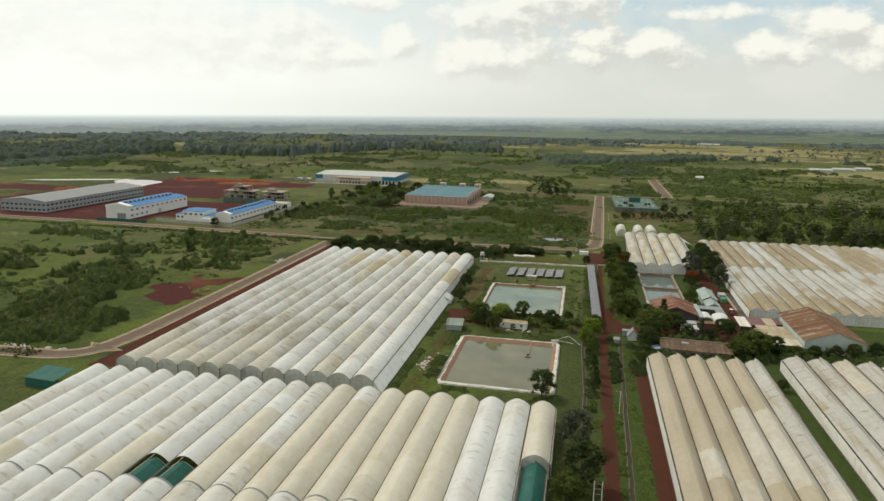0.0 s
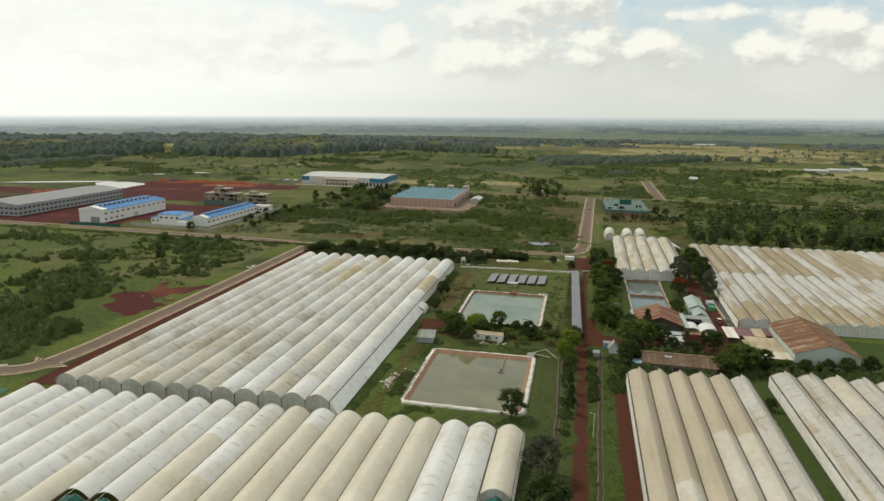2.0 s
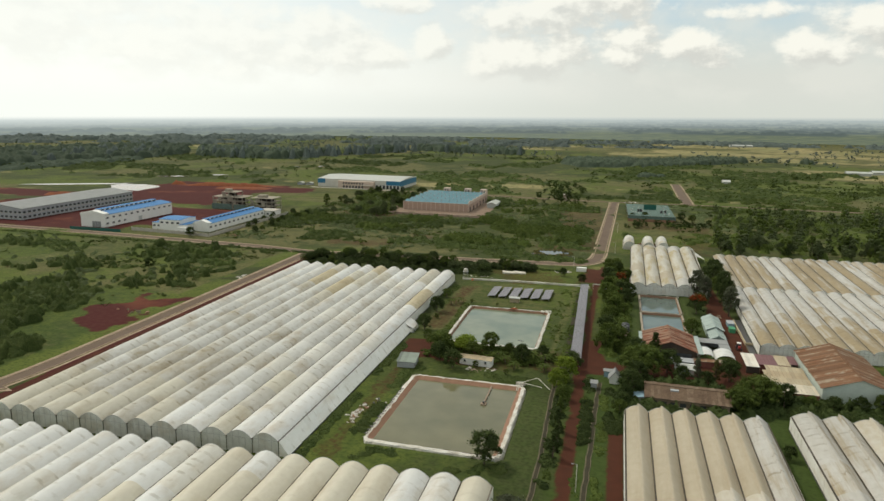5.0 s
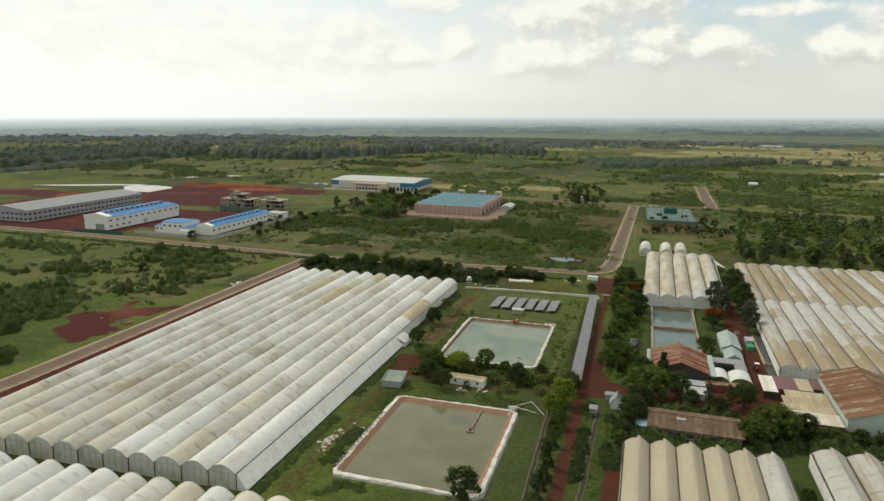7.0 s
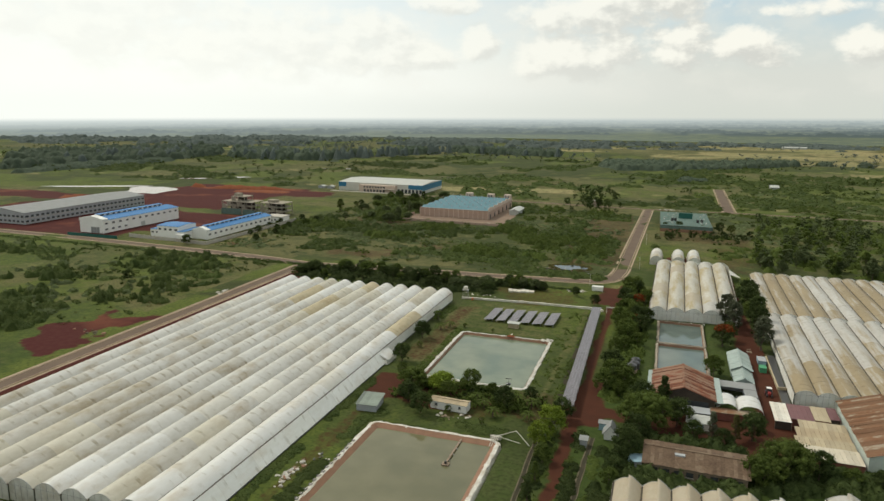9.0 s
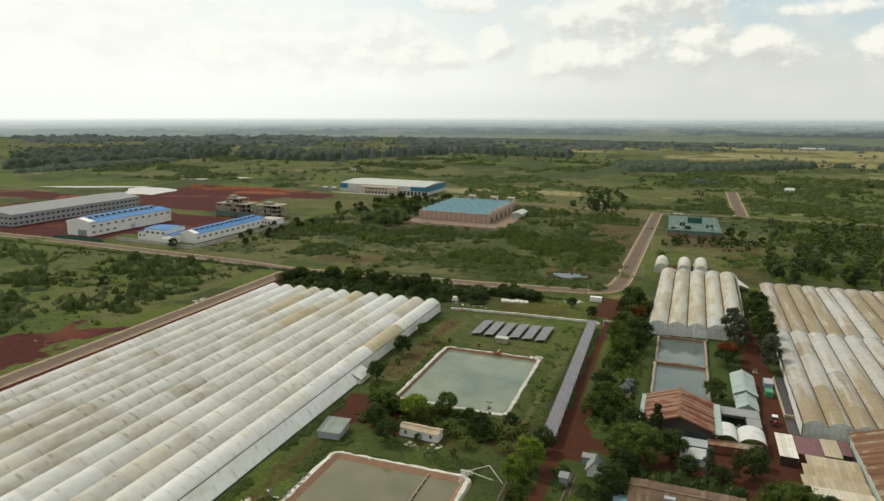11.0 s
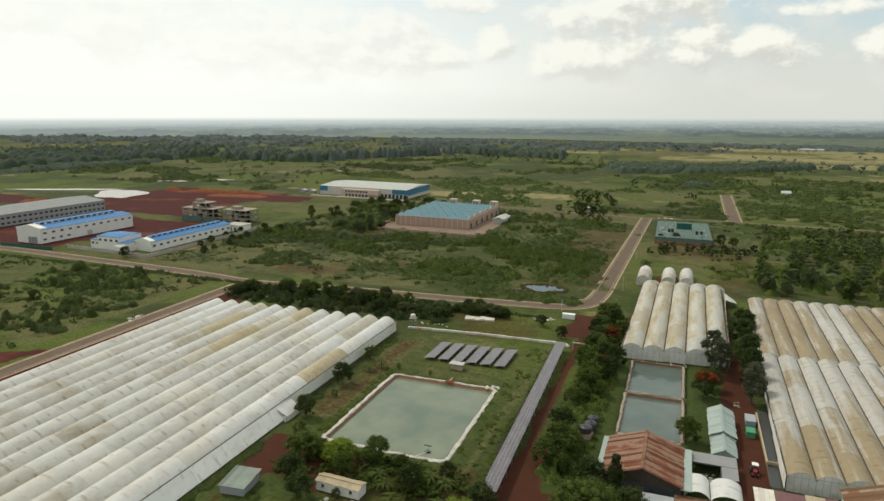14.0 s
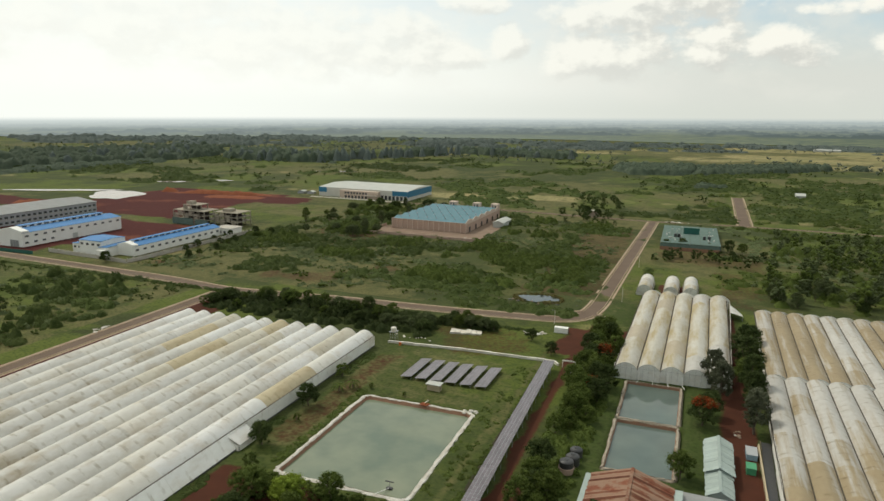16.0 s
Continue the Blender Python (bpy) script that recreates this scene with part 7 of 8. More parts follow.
# trees along the lane and round the ponds
R = random.Random(12)
for x, y, s, kind, leaf, lab in (
    (-8.5, 198, 1.0, "round", L_DARK, "dark round tree at the corner of the pond"),
    (2.0, 168, 1.15, "round", L_GREY, "broad grey-green tree at the greenhouse corner"),
    (4.0, 147, 1.35, "round", L_DARK, "broad dark tree at the greenhouse corner"),
    (0.5, 138, 1.0, "round", L_MID, "green tree at the greenhouse corner"),
    (6.7, 258.5, 0.95, "round", L_BRIGHT, "bright yellow-green tree at the lane crossing"),
    (4.5, 251, 0.75, "round", L_BRIGHT, "bright yellow-green tree at the lane crossing"),
    (8.2, 269, 0.75, "round", L_DARK, "dark tree at the end of the solar canopy"),
    (30.8, 270, 1.2, "wide", L_MID, "wide spreading tree at the lane crossing"),
    (27.0, 253, 0.95, "round", L_DARK, "dark tree beside the brown shed"),
    (29.0, 262, 0.9, "round", L_DARK, "dark tree beside the brown shed"),
    (35.5, 284, 1.0, "thin", L_DARK, "dark conical tree before the barn"),
    (39.5, 276, 0.95, "round", L_DARK, "dark tree before the barn"),
    (29.5, 287, 0.9, "round", L_DARK, "dark tree beside the barn"),
    (43.5, 268.5, 0.65, "round", L_DARK, "dark bushy tree in the farmyard"),
    (51.0, 267.0, 0.6, "round", L_DARK, "dark bushy tree in the farmyard"),
    (25.0, 241.5, 0.6, "round", L_DARK, "dark tree beside the drain"),
    (24.0, 236.5, 0.55, "round", L_MID, "green tree beside the drain"),
    (25.6, 247.5, 0.6, "round", L_DARK, "dark tree beside the drain"),
    (59.0, 250.0, 0.8, "wide", L_MID, "spreading green tree beside the brown shed"),
    (48.3, 269.5, 0.75, "thin", L_GREY, "thin grey-green tree in the farmyard"),
    (54.2, 271.0, 0.7, "thin", L_DRY, "yellow-green bushy tree in the farmyard"),
    (58.8, 273.5, 0.9, "round", L_DARK, "dark tree in the farmyard"),
    (60.5, 281.0, 0.6, "round", L_DARK, "small dark tree in the farmyard"),
    (51.5, 321.0, 0.8, "round", L_MID, "green tree beside the small pond"),
    (59.3, 384.0, 1.0, "tall", L_GREY, "tall grey-green tree beside the greenhouse"),
    (61.6, 376.0, 0.95, "tall", L_GREY, "tall grey-green tree beside the greenhouse"),
    (56.5, 354.0, 1.0, "round", L_DARK, "tree with red flowers beside the ponds"),
    (58.5, 362.0, 0.85, "round", L_DARK, "dark tree beside the ponds"),
    (72.0, 426.0, 1.25, "round", L_DARK, "dark tree between two greenhouses"),
    (70.5, 410.0, 1.3, "round", L_DARK, "dark tree between two greenhouses"),
    (70.0, 392.0, 1.05, "round", L_MID, "green tree between two greenhouses"),
    (70.5, 380.0, 1.1, "tall", L_DARK, "tall dark tree beside the greenhouse"),
    (70.3, 366.0, 1.05, "tall", L_DARK, "tall dark tree beside the greenhouse"),
    (70.0, 354.0, 1.0, "tall", L_GREY, "tall dark tree beside the greenhouse"),
    (64.5, 255.0, 1.05, "wide", L_MID, "spreading green tree beside the brown shed"),
    (72.0, 257.0, 0.85, "round", L_DARK, "dark tree before the hall"),
    (79.0, 256.0, 0.55, "round", L_MID, "green tree before the hall"),
    (85.5, 256.5, 0.6, "round", L_DARK, "dark tree before the hall"),
    (93.0, 258.5, 0.6, "round", L_DARK, "dark tree before the hall"),
    (100.0, 261.0, 0.65, "round", L_MID, "green tree before the hall"),
    (108.0, 263.0, 0.7, "round", L_DARK, "dark tree beside the hall"),
    (66.0, 222.0, 0.45, "round", L_DARK, "small tree between two greenhouses"),
    (-52.0, 296.5, 0.75, "round", L_DARK, "dark tree beside the long greenhouse"),
    (-53.6, 322.0, 0.80, "round", L_DARK, "dark tree beside the long greenhouse"),
    (-22.0, 280.0, 0.80, "round", L_MID, "open-crowned tree at the edge of the pond"),
    (-37.8, 265.4, 0.75, "round", L_DARK, "dark tree beside the shed"),
    (-31.5, 259.0, 0.75, "round", L_DARK, "dark tree beside the pump house"),
    (-27.1, 271.6, 0.65, "round", L_MID, "green tree behind the pump house"),
    (-9.4, 271.0, 0.75, "round", L_DARK, "dark tree between the ponds"),
    (-40.0, 275.0, 0.75, "wide", L_MID, "feathery spreading tree at the pond"),
    (-30.5, 276.0, 0.70, "wide", L_BRIGHT, "feathery light green tree at the pond"),
    (-3.0, 279.0, 0.5, "round", L_DARK, "dark bushy tree between the ponds"),
    (-15.0, 279.0, 0.45, "round", L_MID, "green bushy tree between the ponds"),
    (7.4, 221.0, 0.62, "thin", L_DARK, "slim dark tree beside the lane"),
    (7.6, 206.0, 0.62, "thin", L_DARK, "slim dark tree beside the lane"),
    (7.8, 213.0, 0.55, "thin", L_DARK, "slim dark tree beside the lane"),
    (7.2, 232.0, 0.5, "thin", L_MID, "slim green tree beside the lane"),
    (7.0, 243.0, 0.55, "round", L_MID, "green tree beside the lane"),
    (23.2, 363.0, 0.75, "round", L_DARK, "tree with red flowers beside the lane"),
    (23.5, 393.0, 0.85, "round", L_DARK, "tree with some red flowers beside the lane"),
    (18.0, 428.0, 0.6, "round", L_DARK, "dark tree beside the road corner"),
    (-6.0, 407.0, 0.55, "round", L_DARK, "dark tree on waste ground"),
    (4.5, 394.0, 0.6, "round", L_DARK, "dark tree beside the gate"),
    (-38.0, 746.0, 1.1, "round", L_DARK, "dark tree beside the pink hut"),
    (-28.0, 742.0, 0.9, "round", L_DARK, "dark tree beside the pink hut"),
    (43.0, 631.0, 0.8, "round", L_DARK, "dark tree before the net house"),
    (33.0, 628.0, 0.7, "round", L_DARK, "dark tree before the net house"),
    (60.0, 630.0, 0.6, "round", L_GREY, "grey-green tree before the net house"),
    (72.0, 632.0, 0.9, "round", L_DARK, "dark tree beside the net house"),
    (80.0, 628.0, 0.8, "round", L_MID, "green tree beside the net house"),
    (-258.0, 441.5, 0.75, "round", L_DARK, "single dark tree beside the road"),
    (-222.0, 352.0, 0.7, "round", L_DARK, "single dark tree on the grassland"),
):
    tree(kind, leaf, 3 + int(abs(x)) % 2, lab, x, y, s, top=L_FLOWER if "red flowers" in lab else None)
for i in range(46):
    x, y = R.uniform(17.5, 27.5), 290 + 140 * (i + R.random()) / 46
    if not (21 < x and 308 < y < 332):
        tree("round", R.choice((L_DARK, L_MID, L_MID)), R.choice((3, 4)), "leafy green tree in the row beside the lane", x, y, R.uniform(0.5, 0.95), "trees beside the lane")
for i in range(44):
    x = -150 + 128 * (i + R.random()) / 44
    tree(R.choice(("round", "round", "wide")), R.choice((L_DARK, L_DARK, L_MID, L_GUM)), R.choice((3, 4)), "tree in the dark belt behind the greenhouse", x, (R.uniform(397, 417) if x < -46 else R.uniform(411, 418)) - 2 * (x < -135), R.uniform(0.40, 0.80), "tree belt behind the greenhouse")
for i in range(34):
    tree(R.choice(("round", "wide", "round", "tall")), R.choice((L_DARK, L_MID, L_GUM)), R.choice((3, 4)), "leafy tree on the land beside the factories", R.uniform(-238, -165), R.uniform(560, 740), R.uniform(0.4, 0.9), "trees beside the factories")
for i in range(18):
    tree("round", R.choice((L_DARK, L_MID)), R.choice((3, 4)), "dark bushy tree beside the compound wall", R.uniform(-248, -225), R.uniform(470, 560), R.uniform(0.35, 0.7), "trees beside the compound wall")
for x, y in ((-14.8, 268.5), (-11.0, 263.5), (-1.5, 273.5), (-0.8, 265.0), (-6.0, 275.0), (-18.0, 272.0), (-47.7, 339.0), (-50.5, 335.0)):
    palm("low palm with drooping fronds between the ponds", x, y, R.uniform(0.9, 1.25))
for x, y, s in ((-47.7, 285.4, 1.0), (-44.0, 281.0, 0.8), (-55.2, 346.0, 1.2), (-51.0, 312.0, 0.6), (-34.0, 277.0, 0.7), (-24.0, 262.0, 0.6), (-13.0, 258.5, 0.5), (-42.0, 341.0, 0.5), (-30.0, 339.5, 0.4),
                (31.5, 262.5, 0.8), (36.0, 262.3, 0.8), (41.0, 262.2, 0.8), (46.0, 262.0, 0.7), (28.0, 246.0, 0.7), (60.0, 247.5, 0.8), (-153.0, 396.0, 1.1), (-150.0, 404.0, 1.2)):
    tree("small", L_MID, 3, "low green leafy bush beside the path", x, y, s, "low bushes")


def scatter(name, label, category, places, heights, leaf, per=10, clumps_each=5, size=0.3, seed=1, spread=1.0, tall=0.7, lump=(0.2, 0.36), heart=0.8):
    """Many uncounted plants in one mesh: x, y arrays and heights."""
    rnd = np.random.RandomState(seed)
    n = len(places)
    if not n:
        return
    c = np.repeat(np.column_stack([places, heights]), clumps_each, axis=0)
    m = len(c)
    ang, q = rnd.uniform(0, 2 * np.pi, m), np.sqrt(rnd.uniform(0, 1, m))
    rad = c[:, 2] * 0.5 * spread
    ground = far_rise(c[:, 0], c[:, 1])
    cl = np.column_stack([c[:, 0] + rad * q * np.cos(ang), c[:, 1] + rad * q * np.sin(ang), ground + c[:, 2] * rnd.uniform(0.25, tall, m), c[:, 2] * rnd.uniform(lump[0], lump[1], m)])
    v, f = leaf_cloud(rnd, cl, per, 1.0)
    k = np.repeat(c[:, 2], per) * size
    mid = v.reshape(-1, 4, 3).mean(1, keepdims=True)
    v = ((v.reshape(-1, 4, 3) - mid) * k[:, None, None] + mid).reshape(-1, 3)
    tagged(new(name, leafy(name, ((v, f), cores(rnd, cl, heart)), leaf)), label, category, kind="stuff")


def places_in(rnd, n, x0, x1, y0, y1, size, seed, keep=0.1, avoid=None):
    x, y = rnd.uniform(x0, x1, n), rnd.uniform(y0, y1, n)
    ok = fbm(x, y, size, seed) > keep
    if avoid is not None:
        ok &= ~avoid(x, y)
    return np.column_stack([x[ok], y[ok]])


def built(x, y):
    """Where no wild plants stand."""
    out = np.zeros(len(x), bool)
    for a, b, c, d in ((-178, -146, 150, 430), (-640, 30, 421, 441), (4, 27, 430, 750), (-480, -240, 436, 740), (-325, -205, 755, 850), (-172, -90, 600, 705),
                       (-146, 210, 0, 420), (25, 210, 0, 525), (24, 72, 618, 702), (-430, 420, 742, 760), (80, 98, 745, 970), (-620, -440, 600, 720), (-205, -168, 240, 285), (-35, 0, 455, 480)):
        out |= (x > a) & (x < b) & (y > c) & (y < d)
    return out


def polar(rnd, n, a0, a1, r0, r1):
    k = n * 4
    a, r = np.radians(rnd.uniform(a0 - 1, a1 + 1, k)), np.sqrt(rnd.uniform((r0 * 0.97) ** 2, (r1 * 1.03) ** 2, k))
    p = np.column_stack([r * np.sin(a), r * np.cos(a)])
    return p[fbm(p[:, 0], p[:, 1], 170, a0) > -0.05][:n]


RN = np.random.RandomState(5)


def plant(name, label, p, n, h0, h1, leaf, per, each, size, seed, spread, tall, lump=(0.2, 0.36), heart=0.8):
    p = p[:n]
    scatter(name, label, name, p, RN.uniform(h0, h1, len(p)), leaf, per, each, size, seed, spread, tall, lump, heart)


B_LUMP = (0.16, 0.34)


def canopy(name, label, domes, cell, leaf, leaves, size, seed, rough=0.4, soft=0):
    """Merged crowns of uncounted plants: domes (x, y, radius, height) run together into one lumpy, leafy sheet."""
    rnd = np.random.RandomState(seed)
    if not len(domes):
        return
    pad = domes[:, 2].max() + cell
    x0, y0 = domes[:, 0].min() - pad, domes[:, 1].min() - pad
    nx, ny = int((domes[:, 0].max() + pad - x0) / cell) + 2, int((domes[:, 1].max() + pad - y0) / cell) + 2
    gx_, gy_ = np.meshgrid(x0 + np.arange(nx) * cell, y0 + np.arange(ny) * cell)
    gx_, gy_ = gx_ + rnd.uniform(-0.35, 0.35, gx_.shape) * cell, gy_ + rnd.uniform(-0.35, 0.35, gx_.shape) * cell
    high = np.zeros_like(gx_)
    for x, y, r, h in domes:
        i0, i1, j0, j1 = int((x - r - x0) / cell), int((x + r - x0) / cell) + 2, int((y - r - y0) / cell), int((y + r - y0) / cell) + 2
        d = 1 - ((gx_[j0:j1, i0:i1] - x) ** 2 + (gy_[j0:j1, i0:i1] - y) ** 2) / (r * r)
        high[j0:j1, i0:i1] = np.maximum(high[j0:j1, i0:i1], h * np.sqrt(np.clip(d, 0, 1)))
    for _ in range(soft):
        pad_ = np.pad(high, 1)
        mean = sum(pad_[1 + a:high.shape[0] + 1 + a, 1 + b:high.shape[1] + 1 + b] for a in (-1, 0, 1) for b in (-1, 0, 1)) / 9
        high = np.where(high > 0.05, 0.45 * high + 0.55 * mean, 0)
    high *= 1 + rough * rnd.uniform(-1, 1, high.shape)
    zz = far_rise(gx_, gy_) + np.where(high > 0.05, high, -0.4)
    num = np.arange(nx * ny).reshape(ny, nx)
    on = high > 0.05
    use = on[:-1, :-1] | on[1:, :-1] | on[:-1, 1:] | on[1:, 1:]
    q = np.stack([num[:-1, :-1][use], num[:-1, 1:][use], num[1:, 1:][use], num[1:, :-1][use]], -1)
    sel, q = np.unique(q, return_inverse=True)
    q = q.reshape(-1, 4)
    v2 = np.column_stack([gx_.ravel()[sel], gy_.ravel()[sel], zz.ravel()[sel]])
    flip = rnd.rand(len(q)) < 0.5
    f2 = np.concatenate([q[flip][:, [0, 1, 2]], q[flip][:, [0, 2, 3]], q[~flip][:, [0, 1, 3]], q[~flip][:, [1, 2, 3]]])
    tops = v2[v2[:, 2] > far_rise(v2[:, 0], v2[:, 1]) + 0.1]
    p = tops[rnd.randint(0, len(tops), leaves)] + rnd.uniform(-0.6, 0.6, (leaves, 3)) * np.array([cell, cell, 0.5 * size])
    a, b = rnd.normal(size=(leaves, 3)), rnd.normal(size=(leaves, 3))
    a /= np.linalg.norm(a, axis=1, keepdims=True)
    b = np.cross(a, b)
    b /= np.linalg.norm(b, axis=1, keepdims=True)
    k = size * rnd.uniform(0.5, 1.3, (leaves, 1))
    v1 = np.stack([p - a * k, p - b * k * 0.7, p + a * k, p + b * k * 0.7], 1).reshape(-1, 3)
    f1 = np.arange(4 * leaves).reshape(-1, 4)
    tagged(new(name, leafy(name, ((v1, f1), (v2, f2)), leaf)), label, name, kind="stuff")


def domes_at(p, r0, r1, h0, h1):
    return np.column_stack([p, RN.uniform(r0, r1, len(p)), RN.uniform(h0, h1, len(p))])


def belt(n, ax, ay, bx, by, depth, r0, r1, h0, h1, size=70, keep=-0.02):
    """Crowns behind a line from a to b, to a depth away from the camera's start."""
    t, s = RN.uniform(0, 1, 3 * n), RN.uniform(0, 1, 3 * n) * depth
    x, y = ax + (bx - ax) * t, ay + (by - ay) * t
    k = 1 + s / np.hypot(x, y)
    p = np.column_stack([x * k, y * k])
    edge = np.clip(np.minimum(np.minimum(t, 1 - t) * 5, np.minimum(s, depth - s) / 25), 0, 1)
    p = p[fbm(p[:, 0], p[:, 1], size, ax) > keep + 0.45 * (1 - edge)][:n]
    return domes_at(p, r0, r1, h0, h1)


# bush masses of the grassland and the bushland
near_built = [(-192, -162, 262, 308)]


def mass(n, cx, cy, rx, ry, seed):
    """Places inside a ragged oval."""
    p = RN.uniform(-1.25, 1.25, (n, 2))
    x, y = cx + p[:, 0] * rx, cy + p[:, 1] * ry
    ok = (p ** 2).sum(1) + 0.7 * fbm(x, y, 16, seed) < 0.9
    ok &= ~built(x, y)
    for q0, q1, q2, q3 in near_built:
        ok &= ~((x > q0) & (x < q1) & (y > q2) & (y < q3))
    return np.column_stack([x[ok], y[ok]])


ms = np.concatenate([mass(n, *row, 7 + k) for k, (n, *row) in enumerate(((420, -214, 252, 26, 34), (330, -196, 226, 22, 26), (170, -238, 300, 30, 20), (70, -255, 352, 26, 14), (50, -300, 300, 20, 12), (260, -214, 208, 36, 10), (150, -196, 348, 20, 36), (150, -228, 392, 42, 20), (40, -300, 330, 26, 10), (50, -330, 388, 34, 12), (50, -290, 250, 20, 14), (60, -265, 205, 26, 13), (50, -350, 290, 26, 14)))])
canopy("bushes", "dark green thickets grown together on the grassland", np.column_stack([ms, RN.uniform(0.9, 1.0, len(ms)) * (1.2 + 3.2 * RN.rand(len(ms)) ** 2.2), 1.0 + 3.2 * RN.rand(len(ms)) ** 1.6]), 0.85, L_SHRUB, 46000, 0.26, 101)
ms = ms[RN.rand(len(ms)) < 0.45] + RN.normal(0, 6, (1, 2))
ms = ms[~built(ms[:, 0], ms[:, 1])]
canopy("bushes", "paler scrub between the thickets on the grassland", domes_at(ms, 0.9, 2.4, 0.5, 1.8), 0.8, L_GUM, 16000, 0.22, 116)
canopy("bushes", "low green bushes grown together over the grassland", domes_at(places_in(RN, 5000, -420, -173, 160, 440, 30, 41, 0.34, built), 0.8, 2.2, 0.5, 1.5), 0.9, L_SHRUB, 16000, 0.28, 102)
canopy("bushes", "green bushland grown together beyond the road", domes_at(places_in(RN, 6500, -238, 28, 442, 744, 34, 43, 0.10, built), 0.9, 3.2, 0.5, 2.4), 1.15, L_SHRUB, 40000, 0.34, 103)
canopy("bushes", "olive scrub grown together beyond the road", domes_at(places_in(RN, 5200, -238, 28, 442, 744, 26, 63, 0.16, built), 0.7, 2.0, 0.3, 1.3), 1.15, L_GUM, 20000, 0.30, 117)
th = np.concatenate([np.column_stack([RN.uniform(-92, -4, 700), RN.uniform(482, 560, 700)]), np.column_stack([RN.uniform(-86, -60, 120), RN.uniform(560, 592, 120)])])
th = th[fbm(th[:, 0], th[:, 1], 40, 77) > -0.22]
canopy("bushes", "dense green thicket in the bushland", domes_at(th, 1.4, 4.2, 1.2, 3.4), 1.15, L_MID, 26000, 0.36, 104)
canopy("bushes", "green bushland grown together beyond the greenhouses", domes_at(places_in(RN, 9000, 62, 460, 500, 1000, 42, 44, 0.14, built), 1.0, 3.6, 0.5, 2.4), 1.7, L_MID, 30000, 0.42, 105)
canopy("bushes", "paler scrub grown together beyond the greenhouses", domes_at(places_in(RN, 8000, 62, 460, 500, 1000, 34, 64, 0.12, built), 0.9, 2.4, 0.3, 1.5), 1.8, L_GUM, 16000, 0.36, 118)
canopy("bushes", "far green scrub grown together over the plain", domes_at(places_in(RN, 12000, -760, 620, 765, 1350, 70, 48, 0.08, built), 2.0, 6.0, 1.0, 3.6), 3.4, L_SHRUB, 24000, 0.8, 106)
canopy("bushes", "undergrowth grown together along the tree belt", domes_at(np.concatenate([np.column_stack([RN.uniform(-152, -46, 270), RN.uniform(393, 419, 270)]), np.column_stack([RN.uniform(-46, -22, 34), RN.uniform(412, 419, 34)])]), 1.3, 2.8, 1.0, 2.8), 0.9, L_DARK, 12000, 0.32, 107)
canopy("bushes", "undergrowth grown together beneath the trees beside the lane", domes_at(np.column_stack([RN.uniform(17, 28, 230), RN.uniform(286, 434, 230)]), 0.9, 1.9, 0.6, 1.9), 0.7, L_MID, 14000, 0.26, 108)
canopy("bushes", "weedy verge grown together beside the road", domes_at(np.column_stack([RN.uniform(-420, -6, 700), 417.5 + 0.02 * RN.uniform(0, 100, 700)]), 0.6, 1.6, 0.3, 1.0), 0.8, L_SHRUB, 6000, 0.3, 109)
canopy("bushes", "reeds grown round the pit", domes_at(np.array([(-17 + 11.5 * math.cos(a), 468 + 7.5 * math.sin(a)) for a in RN.uniform(0, 6.28, 40)]), 0.6, 1.6, 0.5, 1.3), 0.6, L_DRY, 3000, 0.25, 110)
fb = np.concatenate([mass(n, *row, 27 + k) for k, (n, *row) in enumerate(((200, -206, 690, 30, 30), (160, -185, 600, 18, 26), (170, -214, 545, 24, 16), (90, -150, 520, 26, 8), (90, -128, 566, 16, 10), (80, -60, 640, 26, 12), (80, -20, 690, 12, 26), (60, -66, 700, 14, 10)))])
canopy("bushes", "bushy thickets on the land beside the factories", domes_at(fb, 1.4, 3.4, 1.2, 3.6), 1.1, L_MID, 24000, 0.38, 113)
yd = np.concatenate([np.column_stack([RN.uniform(25, 31, 70), RN.uniform(234, 262, 70)]), np.column_stack([RN.uniform(29, 57, 60), RN.uniform(238.5, 244.5, 60)]), np.column_stack([RN.uniform(57, 112, 150), RN.uniform(246, 261, 150)]), np.column_stack([RN.uniform(32, 56, 60), RN.uniform(260.5, 266, 60)])])
yd = yd[~((yd[:, 0] > 27) & (yd[:, 0] < 57) & (yd[:, 1] > 245) & (yd[:, 1] < 259.5))]
canopy("bushes", "dark undergrowth and hedges round the brown shed", domes_at(yd, 1.0, 2.6, 0.8, 3.2), 0.8, L_DARK, 20000, 0.28, 114)
# single bushes between the masses
plant("bushes", "single low green bushes on the grassland", places_in(RN, 5000, -430, -172, 150, 440, 60, 42, -0.1, built), 900, 0.7, 2.4, L_SHRUB, 22, 6, 0.085, 2, 2.0, 0.5, B_LUMP)
plant("bushes", "single green bushes beyond the road", places_in(RN, 3000, -240, 30, 440, 745, 60, 45, -0.1, built), 420, 1.0, 3.0, L_MID, 18, 6, 0.085, 3, 2.0, 0.5, B_LUMP)
plant("bushes", "single green bushes beyond the greenhouses", places_in(RN, 3000, 30, 500, 500, 1050, 80, 47, -0.2, built), 700, 1.2, 3.4, L_SHRUB, 14, 6, 0.09, 4, 2.2, 0.5, B_LUMP)
plant("bushes", "dry yellowish scrub over the land", places_in(RN, 9000, -430, 420, 150, 1000, 70, 59, 0.1, built), 800, 0.5, 1.4, L_DRY, 12, 5, 0.10, 36, 2.6, 0.4, B_LUMP)
